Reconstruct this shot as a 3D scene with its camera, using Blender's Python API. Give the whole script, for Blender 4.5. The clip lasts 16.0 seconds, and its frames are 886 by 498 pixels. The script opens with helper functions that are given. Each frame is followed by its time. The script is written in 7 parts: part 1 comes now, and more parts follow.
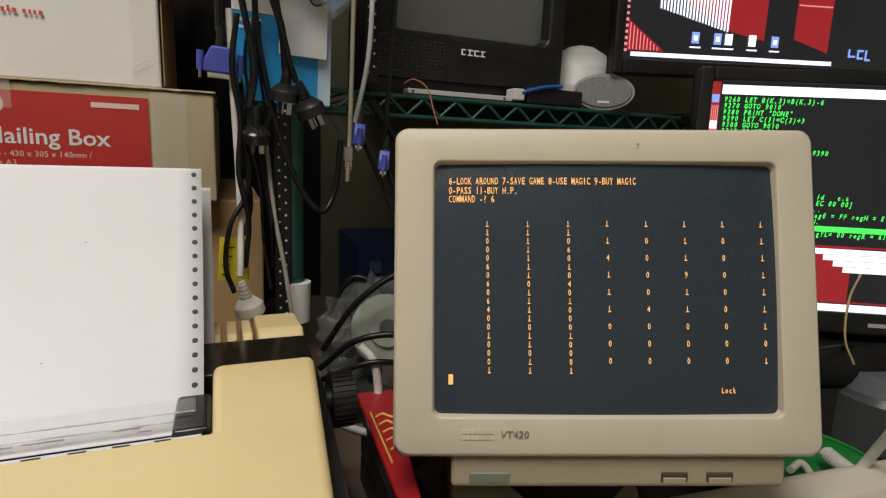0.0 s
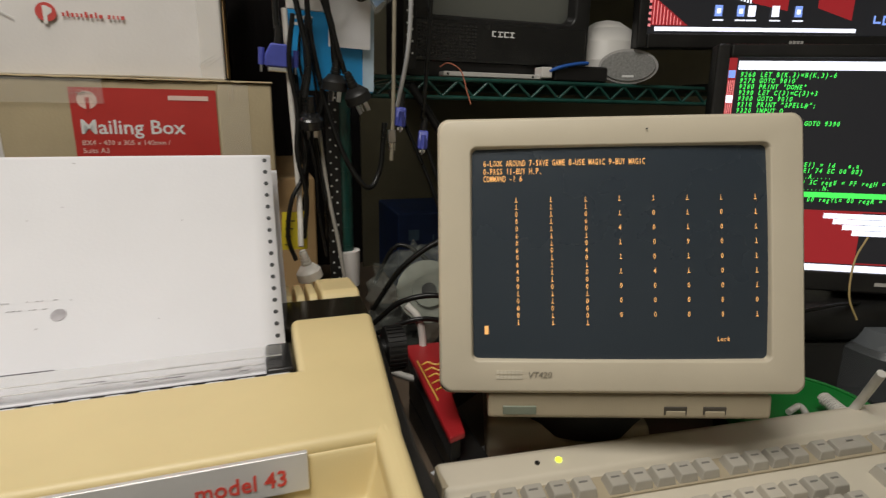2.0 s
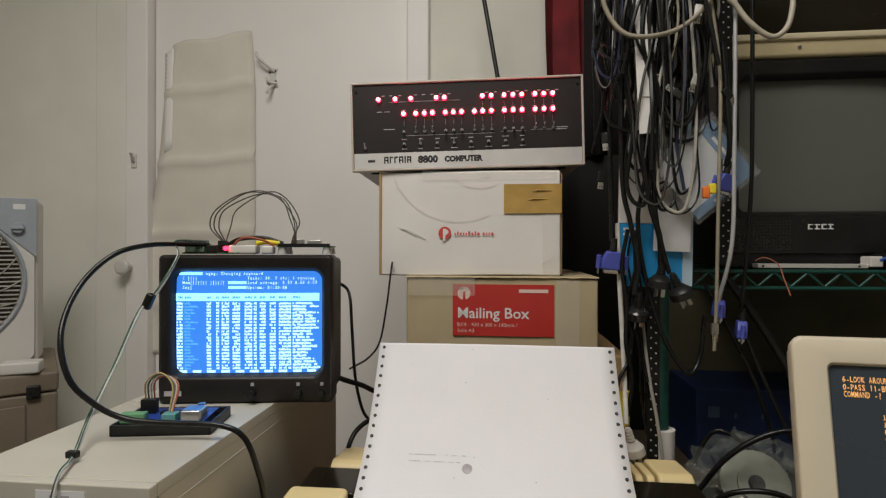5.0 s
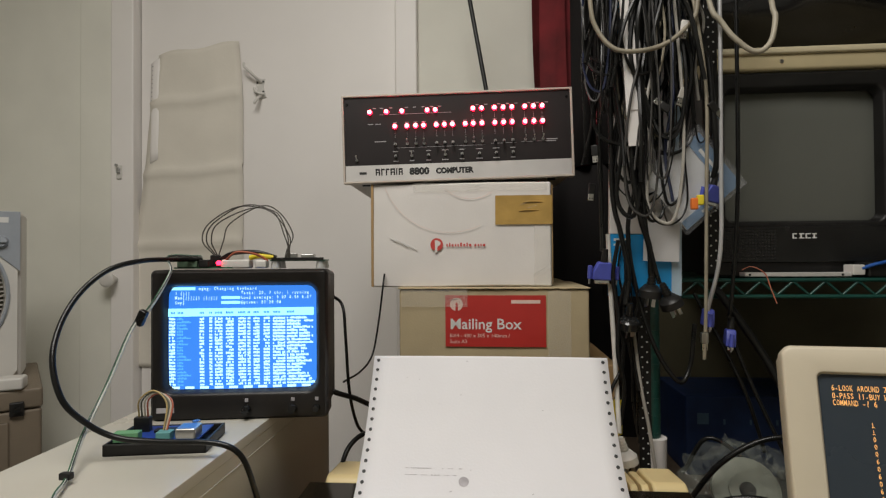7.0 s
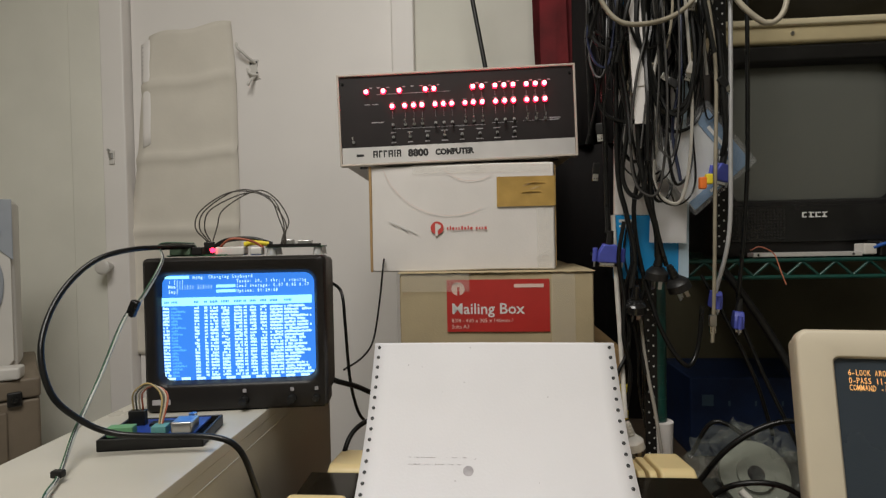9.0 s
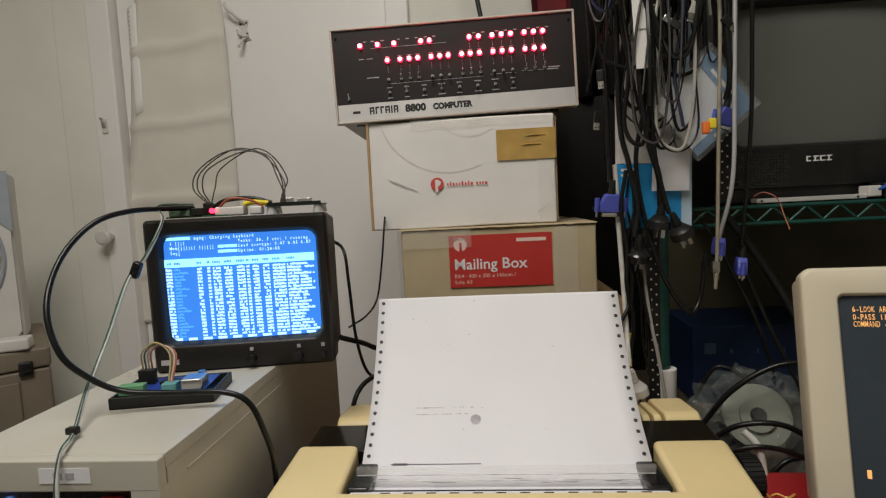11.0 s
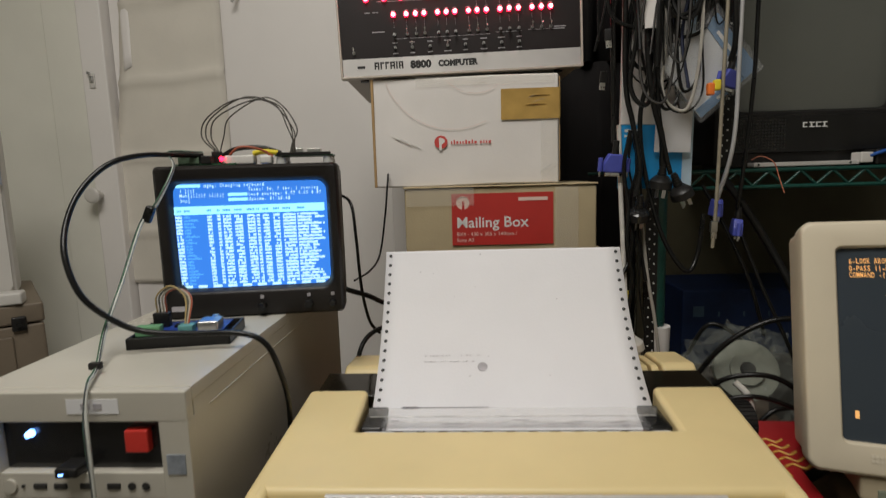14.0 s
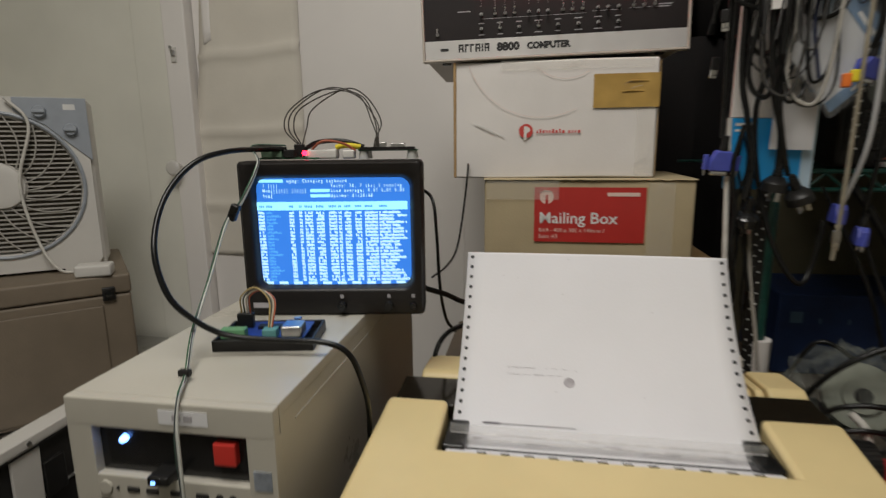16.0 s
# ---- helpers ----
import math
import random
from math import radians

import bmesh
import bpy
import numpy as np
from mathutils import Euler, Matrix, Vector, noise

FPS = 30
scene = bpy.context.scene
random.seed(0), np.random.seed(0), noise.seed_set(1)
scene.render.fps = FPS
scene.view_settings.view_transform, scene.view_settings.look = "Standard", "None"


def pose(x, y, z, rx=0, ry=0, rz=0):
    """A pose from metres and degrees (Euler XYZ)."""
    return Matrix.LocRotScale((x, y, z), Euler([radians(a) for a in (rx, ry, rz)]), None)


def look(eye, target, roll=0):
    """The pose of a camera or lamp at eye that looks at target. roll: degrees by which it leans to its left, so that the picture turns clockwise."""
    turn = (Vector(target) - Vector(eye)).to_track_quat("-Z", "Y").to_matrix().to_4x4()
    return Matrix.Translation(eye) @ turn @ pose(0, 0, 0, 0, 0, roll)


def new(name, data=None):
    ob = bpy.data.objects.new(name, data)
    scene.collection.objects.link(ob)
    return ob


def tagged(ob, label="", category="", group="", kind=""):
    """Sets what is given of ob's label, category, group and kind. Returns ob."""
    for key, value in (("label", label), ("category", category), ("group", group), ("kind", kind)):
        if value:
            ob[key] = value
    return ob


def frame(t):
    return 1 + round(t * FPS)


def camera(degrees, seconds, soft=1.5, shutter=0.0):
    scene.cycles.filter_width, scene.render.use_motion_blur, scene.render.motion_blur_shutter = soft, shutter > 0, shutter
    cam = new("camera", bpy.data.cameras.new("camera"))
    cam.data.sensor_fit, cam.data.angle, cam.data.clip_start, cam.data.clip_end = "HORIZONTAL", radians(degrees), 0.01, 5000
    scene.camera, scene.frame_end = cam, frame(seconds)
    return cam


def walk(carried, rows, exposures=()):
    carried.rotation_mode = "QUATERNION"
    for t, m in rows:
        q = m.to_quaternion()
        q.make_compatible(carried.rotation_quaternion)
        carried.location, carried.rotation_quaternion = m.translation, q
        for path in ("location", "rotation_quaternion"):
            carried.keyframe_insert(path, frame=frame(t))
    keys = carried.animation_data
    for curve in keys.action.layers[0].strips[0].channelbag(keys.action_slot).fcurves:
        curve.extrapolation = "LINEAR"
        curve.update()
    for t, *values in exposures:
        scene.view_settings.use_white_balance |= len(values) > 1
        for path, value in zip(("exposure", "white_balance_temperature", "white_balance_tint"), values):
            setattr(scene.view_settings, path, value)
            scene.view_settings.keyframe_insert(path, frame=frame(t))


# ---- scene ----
cam = camera(78.6, 16.0, soft=1.25, shutter=0.5)
PATH = [
    (0, (0.014, 0.072, 1.079), (0.766, 1.887, 0.703), 2.6),
    (0.5, (0.013, 0.07, 1.079), (0.763, 1.881, 0.681), 2.4),
    (1, (0.006, 0.049, 1.085), (0.747, 1.858, 0.664), 2.0),
    (1.5, (0.001, 0.035, 1.088), (0.697, 1.851, 0.622), 1.6),
    (2, (-0.017, 0.007, 1.099), (0.619, 1.836, 0.596), 1.1),
    (2.5, (-0.051, -0.018, 1.104), (0.457, 1.842, 0.571), 0.5),
    (3, (-0.106, -0.059, 1.114), (0.096, 1.864, 0.606), 0.1),
    (3.5, (-0.135, -0.09, 1.134), (-0.201, 1.873, 0.757), 0.5),
    (4, (-0.14, -0.1, 1.15), (-0.338, 1.883, 0.981), 0.3),
    (4.5, (-0.141, -0.094, 1.164), (-0.36, 1.893, 1.143), 0.1),
    (7, (-0.152, -0.099, 1.178), (-0.314, 1.894, 1.207), -0.4),
    (7.5, (-0.154, -0.095, 1.177), (-0.317, 1.899, 1.201), -0.3),
    (8, (-0.152, -0.09, 1.178), (-0.317, 1.903, 1.182), -0.7),
    (8.5, (-0.157, -0.088, 1.185), (-0.322, 1.905, 1.177), -0.9),
    (9, (-0.156, -0.078, 1.181), (-0.316, 1.915, 1.143), -1.1),
    (9.5, (-0.157, -0.075, 1.171), (-0.318, 1.915, 1.061), -2.1),
    (10, (-0.159, -0.075, 1.166), (-0.323, 1.911, 0.998), -2.8),
    (12.5, (-0.156, -0.075, 1.185), (-0.323, 1.911, 1.026), -2.9),
    (13, (-0.156, -0.074, 1.194), (-0.32, 1.916, 1.089), -2.8),
    (13.5, (-0.168, -0.064, 1.169), (-0.309, 1.924, 1.003), -2.2),
    (14, (-0.189, -0.09, 1.145), (-0.296, 1.889, 0.877), -1.7),
    (14.5, (-0.208, -0.116, 1.127), (-0.258, 1.862, 0.834), -0.9),
    (15, (-0.208, -0.123, 1.124), (-0.285, 1.848, 0.795), -0.3),
    (15.5, (-0.218, -0.129, 1.157), (-0.377, 1.831, 0.792), 1.0),
    (16, (-0.224, -0.051, 1.182), (-0.544, 1.885, 0.798), -0.6),
]
walk(cam, [(t, look(eye, target, roll)) for t, eye, target, roll in PATH], exposures=[(0.0, 0.13), (2.0, 0.02), (4.5, -0.07), (7.5, -0.04), (10.0, -0.08), (13.0, -0.08), (14.5, -0.22), (16.0, -0.25)])

# ---- light ----
world = bpy.data.worlds.new("room_air")
scene.world = world
world.use_nodes = True
world.node_tree.nodes["Background"].inputs[0].default_value = (0.9, 0.85, 0.78, 1)
world.node_tree.nodes["Background"].inputs[1].default_value = 0.05


def area_lamp(name, eye, target, w, h, watts, col):
    data = bpy.data.lights.new(name, "AREA")
    data.shape, data.size, data.size_y, data.energy, data.color = "RECTANGLE", w, h, watts, col
    ob = new(name, data)
    ob.matrix_world = look(eye, target)
    return ob


area_lamp("ceiling_lamp", (-0.42, -0.16, 2.44), (-0.40, 0.25, 0.0), 0.8, 0.8, 26.0, (1.0, 0.96, 0.90))

# ---- materials ----


def M(name, col, rough=0.5, metal=0.0, var=0.12, scale=30.0, bump=0.1, fine=400.0, dirt=0.0, coat=0.0, rand=0.0, spec=0.5):
    m = bpy.data.materials.new(name)
    m.use_nodes = True
    nt = m.node_tree
    N, L = nt.nodes, nt.links
    b = N["Principled BSDF"]
    b.inputs["Metallic"].default_value = metal
    b.inputs["Coat Weight"].default_value = coat
    b.inputs["Specular IOR Level"].default_value = spec
    tc = N.new("ShaderNodeTexCoord")
    n1 = N.new("ShaderNodeTexNoise")
    n1.inputs["Scale"].default_value = scale
    n1.inputs["Detail"].default_value = 6
    n2 = N.new("ShaderNodeTexNoise")
    n2.inputs["Scale"].default_value = fine
    n2.inputs["Detail"].default_value = 2
    for n in (n1, n2):
        L.new(tc.outputs["Object"], n.inputs["Vector"])
    mix = N.new("ShaderNodeMix")
    mix.data_type = "RGBA"
    lo = [c * (1 - var) * (1 - 0.3 * dirt) for c in col]
    hi = [min(1, c * (1 + var)) for c in col]
    mix.inputs["A"].default_value, mix.inputs["B"].default_value = (*lo, 1), (*hi, 1)
    ramp = N.new("ShaderNodeMapRange")
    ramp.inputs["From Min"].default_value, ramp.inputs["From Max"].default_value = 0.3, 0.7
    L.new(n1.outputs["Fac"], ramp.inputs["Value"])
    L.new(ramp.outputs["Result"], mix.inputs["Factor"])
    out = mix.outputs["Result"]
    if dirt:
        n3 = N.new("ShaderNodeTexNoise")
        n3.inputs["Scale"].default_value = scale * 0.35
        n3.inputs["Detail"].default_value = 8
        L.new(tc.outputs["Object"], n3.inputs["Vector"])
        r3 = N.new("ShaderNodeMapRange")
        r3.inputs["From Min"].default_value, r3.inputs["From Max"].default_value = 0.55, 0.75
        r3.inputs["To Max"].default_value = dirt
        L.new(n3.outputs["Fac"], r3.inputs["Value"])
        md = N.new("ShaderNodeMix")
        md.data_type = "RGBA"
        L.new(r3.outputs["Result"], md.inputs["Factor"])
        L.new(out, md.inputs["A"])
        md.inputs["B"].default_value = (col[0] * 0.55, col[1] * 0.5, col[2] * 0.42, 1)
        out = md.outputs["Result"]
    if rand:
        oi = N.new("ShaderNodeObjectInfo")
        rr = N.new("ShaderNodeMapRange")
        rr.inputs["To Min"].default_value, rr.inputs["To Max"].default_value = 1 - rand, 1 + rand
        L.new(oi.outputs["Random"], rr.inputs["Value"])
        hv = N.new("ShaderNodeHueSaturation")
        L.new(rr.outputs["Result"], hv.inputs["Value"])
        L.new(out, hv.inputs["Color"])
        out = hv.outputs["Color"]
    L.new(out, b.inputs["Base Color"])
    rg = N.new("ShaderNodeMapRange")
    rg.inputs["To Min"].default_value, rg.inputs["To Max"].default_value = max(0.02, rough - 0.08), min(1, rough + 0.08)
    L.new(n1.outputs["Fac"], rg.inputs["Value"])
    L.new(rg.outputs["Result"], b.inputs["Roughness"])
    if bump:
        bp = N.new("ShaderNodeBump")
        bp.inputs["Strength"].default_value = bump
        bp.inputs["Distance"].default_value = 0.0008
        L.new(n2.outputs["Fac"], bp.inputs["Height"])
        L.new(bp.outputs["Normal"], b.inputs["Normal"])
    return m


def glow(name, col, strength):
    m = bpy.data.materials.new(name)
    m.use_nodes = True
    b = m.node_tree.nodes["Principled BSDF"]
    b.inputs["Base Color"].default_value = (*[c * 0.3 for c in col], 1)
    b.inputs["Emission Color"].default_value = (*col, 1)
    b.inputs["Emission Strength"].default_value = strength
    b.inputs["Roughness"].default_value = 0.3
    return m


def clear(name, col, rough=0.1, alpha=0.3, ior=1.45):
    m = bpy.data.materials.new(name)
    m.use_nodes = True
    b = m.node_tree.nodes["Principled BSDF"]
    b.inputs["Base Color"].default_value = (*col, 1)
    b.inputs["Roughness"].default_value = rough
    b.inputs["Alpha"].default_value = alpha
    b.inputs["IOR"].default_value = ior
    return m


wall_paint = M("wall_paint", (0.80, 0.78, 0.75), 0.7, var=0.05, scale=3, bump=0.15, fine=180)
wall_cream = M("wall_cream", (0.785, 0.775, 0.695), 0.75, var=0.06, scale=4, bump=0.2, fine=150)
door_paint = M("door_paint", (0.84, 0.81, 0.78), 0.45, var=0.04, scale=2.5, bump=0.08, fine=90)
ceiling_paint = M("ceiling_paint", (0.75, 0.73, 0.7), 0.8, var=0.03, scale=3)
floor_mat = M("floor_vinyl", (0.13, 0.11, 0.09), 0.6, var=0.2, scale=8)
desk_mat = M("desk_laminate", (0.16, 0.12, 0.085), 0.45, var=0.2, scale=14, dirt=0.4)
cream = M("cream_plastic", (0.74, 0.60, 0.31), 0.42, var=0.05, scale=9, bump=0.10, fine=900, dirt=0.06)
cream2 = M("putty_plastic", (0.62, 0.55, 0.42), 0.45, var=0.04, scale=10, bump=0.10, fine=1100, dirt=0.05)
# the same putty, darkened in colour for the shade below the terminal
putty_shaded = M("putty_plastic_shaded", (0.42, 0.355, 0.245), 0.5, var=0.05, scale=10, bump=0.25, fine=1100)
keycap = M("grey_keycap", (0.44, 0.41, 0.35), 0.5, var=0.06, scale=40, bump=0.2, fine=1200, rand=0.08)
keycap_light = M("light_keycap", (0.58, 0.53, 0.44), 0.5, var=0.06, scale=40, bump=0.2, fine=1200, rand=0.06)
case_grey = M("case_paint", (0.50, 0.475, 0.41), 0.30, var=0.05, scale=8, bump=0.15, fine=700, dirt=0.12)
black = M("black_plastic", (0.013, 0.0125, 0.012), 0.40, spec=0.35, var=0.3, scale=25, bump=0.2, fine=700)
black_gloss = M("black_gloss", (0.012, 0.012, 0.012), 0.2, var=0.3, scale=25, bump=0.03)
black_matt = M("black_matt", (0.018, 0.017, 0.015), 0.75, var=0.3, scale=20)
brown_black = M("brown_black_plastic", (0.013, 0.011, 0.010), 0.42, spec=0.35, var=0.2, scale=20, bump=0.25, fine=800)
rubber = M("cable_rubber", (0.008, 0.008, 0.0075), 0.30, spec=0.30, var=0.3, scale=60, bump=0.1)
grey_cable = M("grey_cable", (0.36, 0.34, 0.30), 0.5, var=0.12, scale=60, bump=0.1)
white_cable = M("white_cable", (0.62, 0.60, 0.55), 0.45, var=0.1, scale=60, bump=0.1, dirt=0.2)
silver = M("brushed_aluminium", (0.74, 0.725, 0.71), 0.38, 0.5, var=0.08, scale=12, bump=0.12, fine=500)
steel = M("steel", (0.5, 0.5, 0.5), 0.3, 1.0, var=0.1, scale=40)
chrome = M("chrome", (0.8, 0.8, 0.8), 0.12, 1.0, var=0.05, scale=40)
paper = M("white_paper", (0.755, 0.75, 0.77), 0.85, var=0.02, scale=12, bump=0.15, fine=350)
old_paper = M("aged_paper", (0.72, 0.68, 0.60), 0.85, var=0.04, scale=9, bump=0.3, fine=120)
kraft = M("kraft_cardboard", (0.44, 0.36, 0.22), 0.85, var=0.06, scale=15, bump=0.3, fine=300, dirt=0.1)
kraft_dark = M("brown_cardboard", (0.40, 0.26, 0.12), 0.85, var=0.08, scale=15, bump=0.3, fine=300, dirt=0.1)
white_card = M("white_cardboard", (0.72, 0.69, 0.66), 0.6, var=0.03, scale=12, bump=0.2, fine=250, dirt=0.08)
tape = M("packing_tape", (0.44, 0.28, 0.08), 0.16, var=0.15, scale=30, bump=0.5, fine=90)
def film(name, rough):
    """Thin clear plastic film that only gleams."""
    m = bpy.data.materials.new(name)
    m.use_nodes = True
    nt = m.node_tree
    nt.nodes.remove(nt.nodes["Principled BSDF"])
    fr, tr, gl, mx = (nt.nodes.new(k) for k in ("ShaderNodeFresnel", "ShaderNodeBsdfTransparent", "ShaderNodeBsdfGlossy", "ShaderNodeMixShader"))
    fr.inputs["IOR"].default_value = 1.22
    tr.inputs["Color"].default_value = (0.93, 0.94, 0.91, 1)
    gl.inputs["Roughness"].default_value = rough
    nt.links.new(fr.outputs[0], mx.inputs[0])
    nt.links.new(tr.outputs[0], mx.inputs[1])
    nt.links.new(gl.outputs[0], mx.inputs[2])
    nt.links.new(mx.outputs[0], nt.nodes["Material Output"].inputs["Surface"])
    return m


clear_tape = clear("clear_tape", (0.85, 0.82, 0.74), 0.14, 0.10)
sleeve_plastic = clear("clear_sleeve", (0.8, 0.82, 0.84), 0.08, 0.10)
red_print = M("red_print", (0.46, 0.032, 0.026), 0.35, var=0.06, scale=25, bump=0.1)
red_logo = M("red_logo_print", (0.55, 0.06, 0.05), 0.55, var=0.04, scale=30)
pale_print = M("pale_print", (0.75, 0.55, 0.48), 0.6, var=0.04)
ink = M("black_ink", (0.02, 0.02, 0.02), 0.6, var=0.2)
grey_ink = M("grey_ink", (0.42, 0.40, 0.42), 0.8, var=0.25, scale=60)
white_ink = M("white_ink", (0.7, 0.7, 0.68), 0.6, var=0.05)
red_ink = M("red_ink", (0.6, 0.06, 0.04), 0.5, var=0.05)
maroon = M("maroon_cloth", (0.16, 0.016, 0.020), 0.9, var=0.35, scale=14, bump=0.6, fine=300)
teal = M("green_epoxy_wire", (0.010, 0.062, 0.049), 0.35, var=0.25, scale=40, bump=0.1)
blue_plug = M("blue_plug_plastic", (0.075, 0.095, 0.44), 0.4, var=0.1, scale=60)
blue_card = M("blue_card", (0.02, 0.30, 0.66), 0.35, var=0.05, scale=12)
navy = M("navy_card", (0.012, 0.032, 0.105), 0.6, var=0.3, scale=20)
dark_back = M("dark_shelf_board", (0.11, 0.098, 0.058), 0.8, var=0.25, scale=6)
# red darkened to include the shade under the terminal
red_folder = M("red_folder", (0.34, 0.014, 0.018), 0.4, var=0.1, scale=15, bump=0.15)
gold = M("gold_print", (0.65, 0.40, 0.08), 0.4, var=0.1)
green_lid = M("green_lid", (0.012, 0.21, 0.035), 0.35, var=0.1, scale=15)
pcb_green = M("circuit_board_green", (0.02, 0.09, 0.04), 0.4, var=0.4, scale=120)
pcb_blue = M("circuit_board_blue", (0.02, 0.05, 0.25), 0.35, var=0.3, scale=120)
yellow = M("yellow_tag", (0.72, 0.58, 0.03), 0.5, var=0.05)
red_plastic = M("red_plastic", (0.62, 0.04, 0.03), 0.35, var=0.05)
fan_white = M("fan_white", (0.66, 0.64, 0.60), 0.4, var=0.04, scale=8, dirt=0.08)
fan_grey = M("fan_grey", (0.33, 0.36, 0.40), 0.4, var=0.06)
case_brown = M("case_vinyl", (0.20, 0.16, 0.115), 0.6, var=0.1, scale=9, bump=0.5, fine=350, dirt=0.2)
smoke = clear("smoked_plastic", (0.015, 0.012, 0.008), 0.12, 0.93)
bag_plastic = film("clear_bag", 0.18)
jar_plastic = clear("frosted_plastic", (0.15, 0.16, 0.165), 0.25, 0.45)
bar_plastic = clear("clear_bar", (0.85, 0.85, 0.84), 0.06, 0.16)
# base grey raised to hold the room's reflection in the dead tube
tube_glass = M("dead_tube_glass", (0.13, 0.135, 0.12), 0.12, var=0.05, scale=6, bump=0.0)
vt_glass = M("amber_tube_glass", (0.032, 0.044, 0.058), 0.28, var=0.05, scale=6, bump=0.25, fine=1500)
amber = glow("amber_phosphor", (1.0, 0.50, 0.16), 0.9)
blue_phos = glow("blue_phosphor", (0.035, 0.20, 0.72), 1.25)
mid_phos = glow("mid_phosphor", (0.10, 0.42, 0.90), 1.2)
blue_phos_light = glow("blue_phosphor_header", (0.30, 0.75, 1.0), 1.6)
white_phos = glow("white_phosphor", (0.55, 0.88, 1.0), 1.35)
led_red = glow("red_led", (1.0, 0.014, 0.045), 9.0)
led_core = glow("red_led_core", (1.0, 0.24, 0.27), 12.0)
led_blue = glow("blue_led", (0.15, 0.35, 1.0), 8.0)
led_yel = glow("yellow_led", (0.85, 1.0, 0.05), 2.0)
lcd_black = glow("lcd_black", (0.012, 0.012, 0.014), 1.0)
lcd_white = glow("lcd_white", (0.85, 0.88, 1.0), 1.25)
lcd_green = glow("lcd_green", (0.08, 0.95, 0.12), 1.0)
lcd_red = glow("lcd_red", (0.30, 0.016, 0.02), 0.9)
lcd_pink = glow("lcd_pink", (0.8, 0.25, 0.25), 0.9)
lcd_blue = glow("lcd_icon_blue", (0.25, 0.4, 0.95), 0.9)

# ---- building helpers ----


def thing(name, m=None, label="", category="", group="", kind=""):
    ob = new(name)
    ob.empty_display_size = 0.03
    ob.matrix_world = m if m is not None else Matrix()
    return tagged(ob, label, category, group, kind)


def mesh_of(name, bm, mats, smooth=False):
    me = bpy.data.meshes.new(name)
    bm.normal_update()
    bm.to_mesh(me)
    bm.free()
    for x in mats if isinstance(mats, (list, tuple)) else [mats]:
        me.materials.append(x)
    for p in me.polygons:
        p.use_smooth = True
    me.set_sharp_from_angle(angle=radians(60 if smooth else 50))
    if len(me.polygons) < 2500:
        weigh_normals(me, math.cos(radians(62 if smooth else 52)))
    return me


def weigh_normals(me, least):
    """Large faces keep their own direction; only the rounded edges turn."""
    faces = [(p.normal.copy(), p.area) for p in me.polygons]
    near = [[] for _ in me.vertices]
    for p in me.polygons:
        for v in p.vertices:
            near[v].append(p.index)
    out = []
    for p in me.polygons:
        nf = faces[p.index][0]
        for v in p.vertices:
            acc = Vector((0, 0, 0))
            for g in near[v]:
                ng, area = faces[g]
                if nf.dot(ng) > least:
                    acc += ng * area
            out.append(acc.normalized() if acc.length > 1e-15 else nf)
    me.normals_split_custom_set(out)


def part(name, bm, mats, parent=None, label="", smooth=False, m=None):
    ob = new(name, mesh_of(name, bm, mats, smooth) if isinstance(bm, bmesh.types.BMesh) else bm)
    if parent is not None:
        ob.parent = parent
    if m is not None:
        ob.matrix_basis = m
    if label:
        tagged(ob, label)
    return ob


def add_box(bm, x0, x1, y0, y1, z0, z1, r=0.0, seg=2, m=None, mi=0):
    res = bmesh.ops.create_cube(bm, size=1.0)
    vs = res["verts"]
    bmesh.ops.scale(bm, vec=(x1 - x0, y1 - y0, z1 - z0), verts=vs)
    bmesh.ops.translate(bm, vec=((x0 + x1) / 2, (y0 + y1) / 2, (z0 + z1) / 2), verts=vs)
    faces = list({f for v in vs for f in v.link_faces})
    if r > 0:
        edges = list({e for v in vs for e in v.link_edges})
        out = bmesh.ops.bevel(bm, geom=edges, offset=r, segments=seg, affect="EDGES", profile=0.5)
        vs = list({v for v in out["verts"]} | {v for f in out["faces"] for v in f.verts})
        faces = list({f for v in vs for f in v.link_faces})
        vs = list({v for f in faces for v in f.verts})
    for f in faces:
        f.material_index = mi
    if m is not None:
        bmesh.ops.transform(bm, matrix=m, verts=vs)
    return vs


def box(x0, x1, y0, y1, z0, z1, r=0.0, seg=2, m=None):
    bm = bmesh.new()
    add_box(bm, x0, x1, y0, y1, z0, z1, r, seg, m)
    return bm


def add_cyl(bm, p, q, r, r2=None, n=20, cap=True, mi=0):
    p, q = Vector(p), Vector(q)
    res = bmesh.ops.create_cone(bm, cap_ends=cap, segments=n, radius1=r, radius2=r if r2 is None else r2, depth=(q - p).length)
    turn = (q - p).to_track_quat("Z", "Y").to_matrix().to_4x4()
    bmesh.ops.transform(bm, matrix=Matrix.Translation((p + q) / 2) @ turn, verts=res["verts"])
    for f in {f for v in res["verts"] for f in v.link_faces}:
        f.material_index = mi
    return res["verts"]


def cyl(p, q, r, r2=None, n=20):
    bm = bmesh.new()
    add_cyl(bm, p, q, r, r2, n)
    return bm


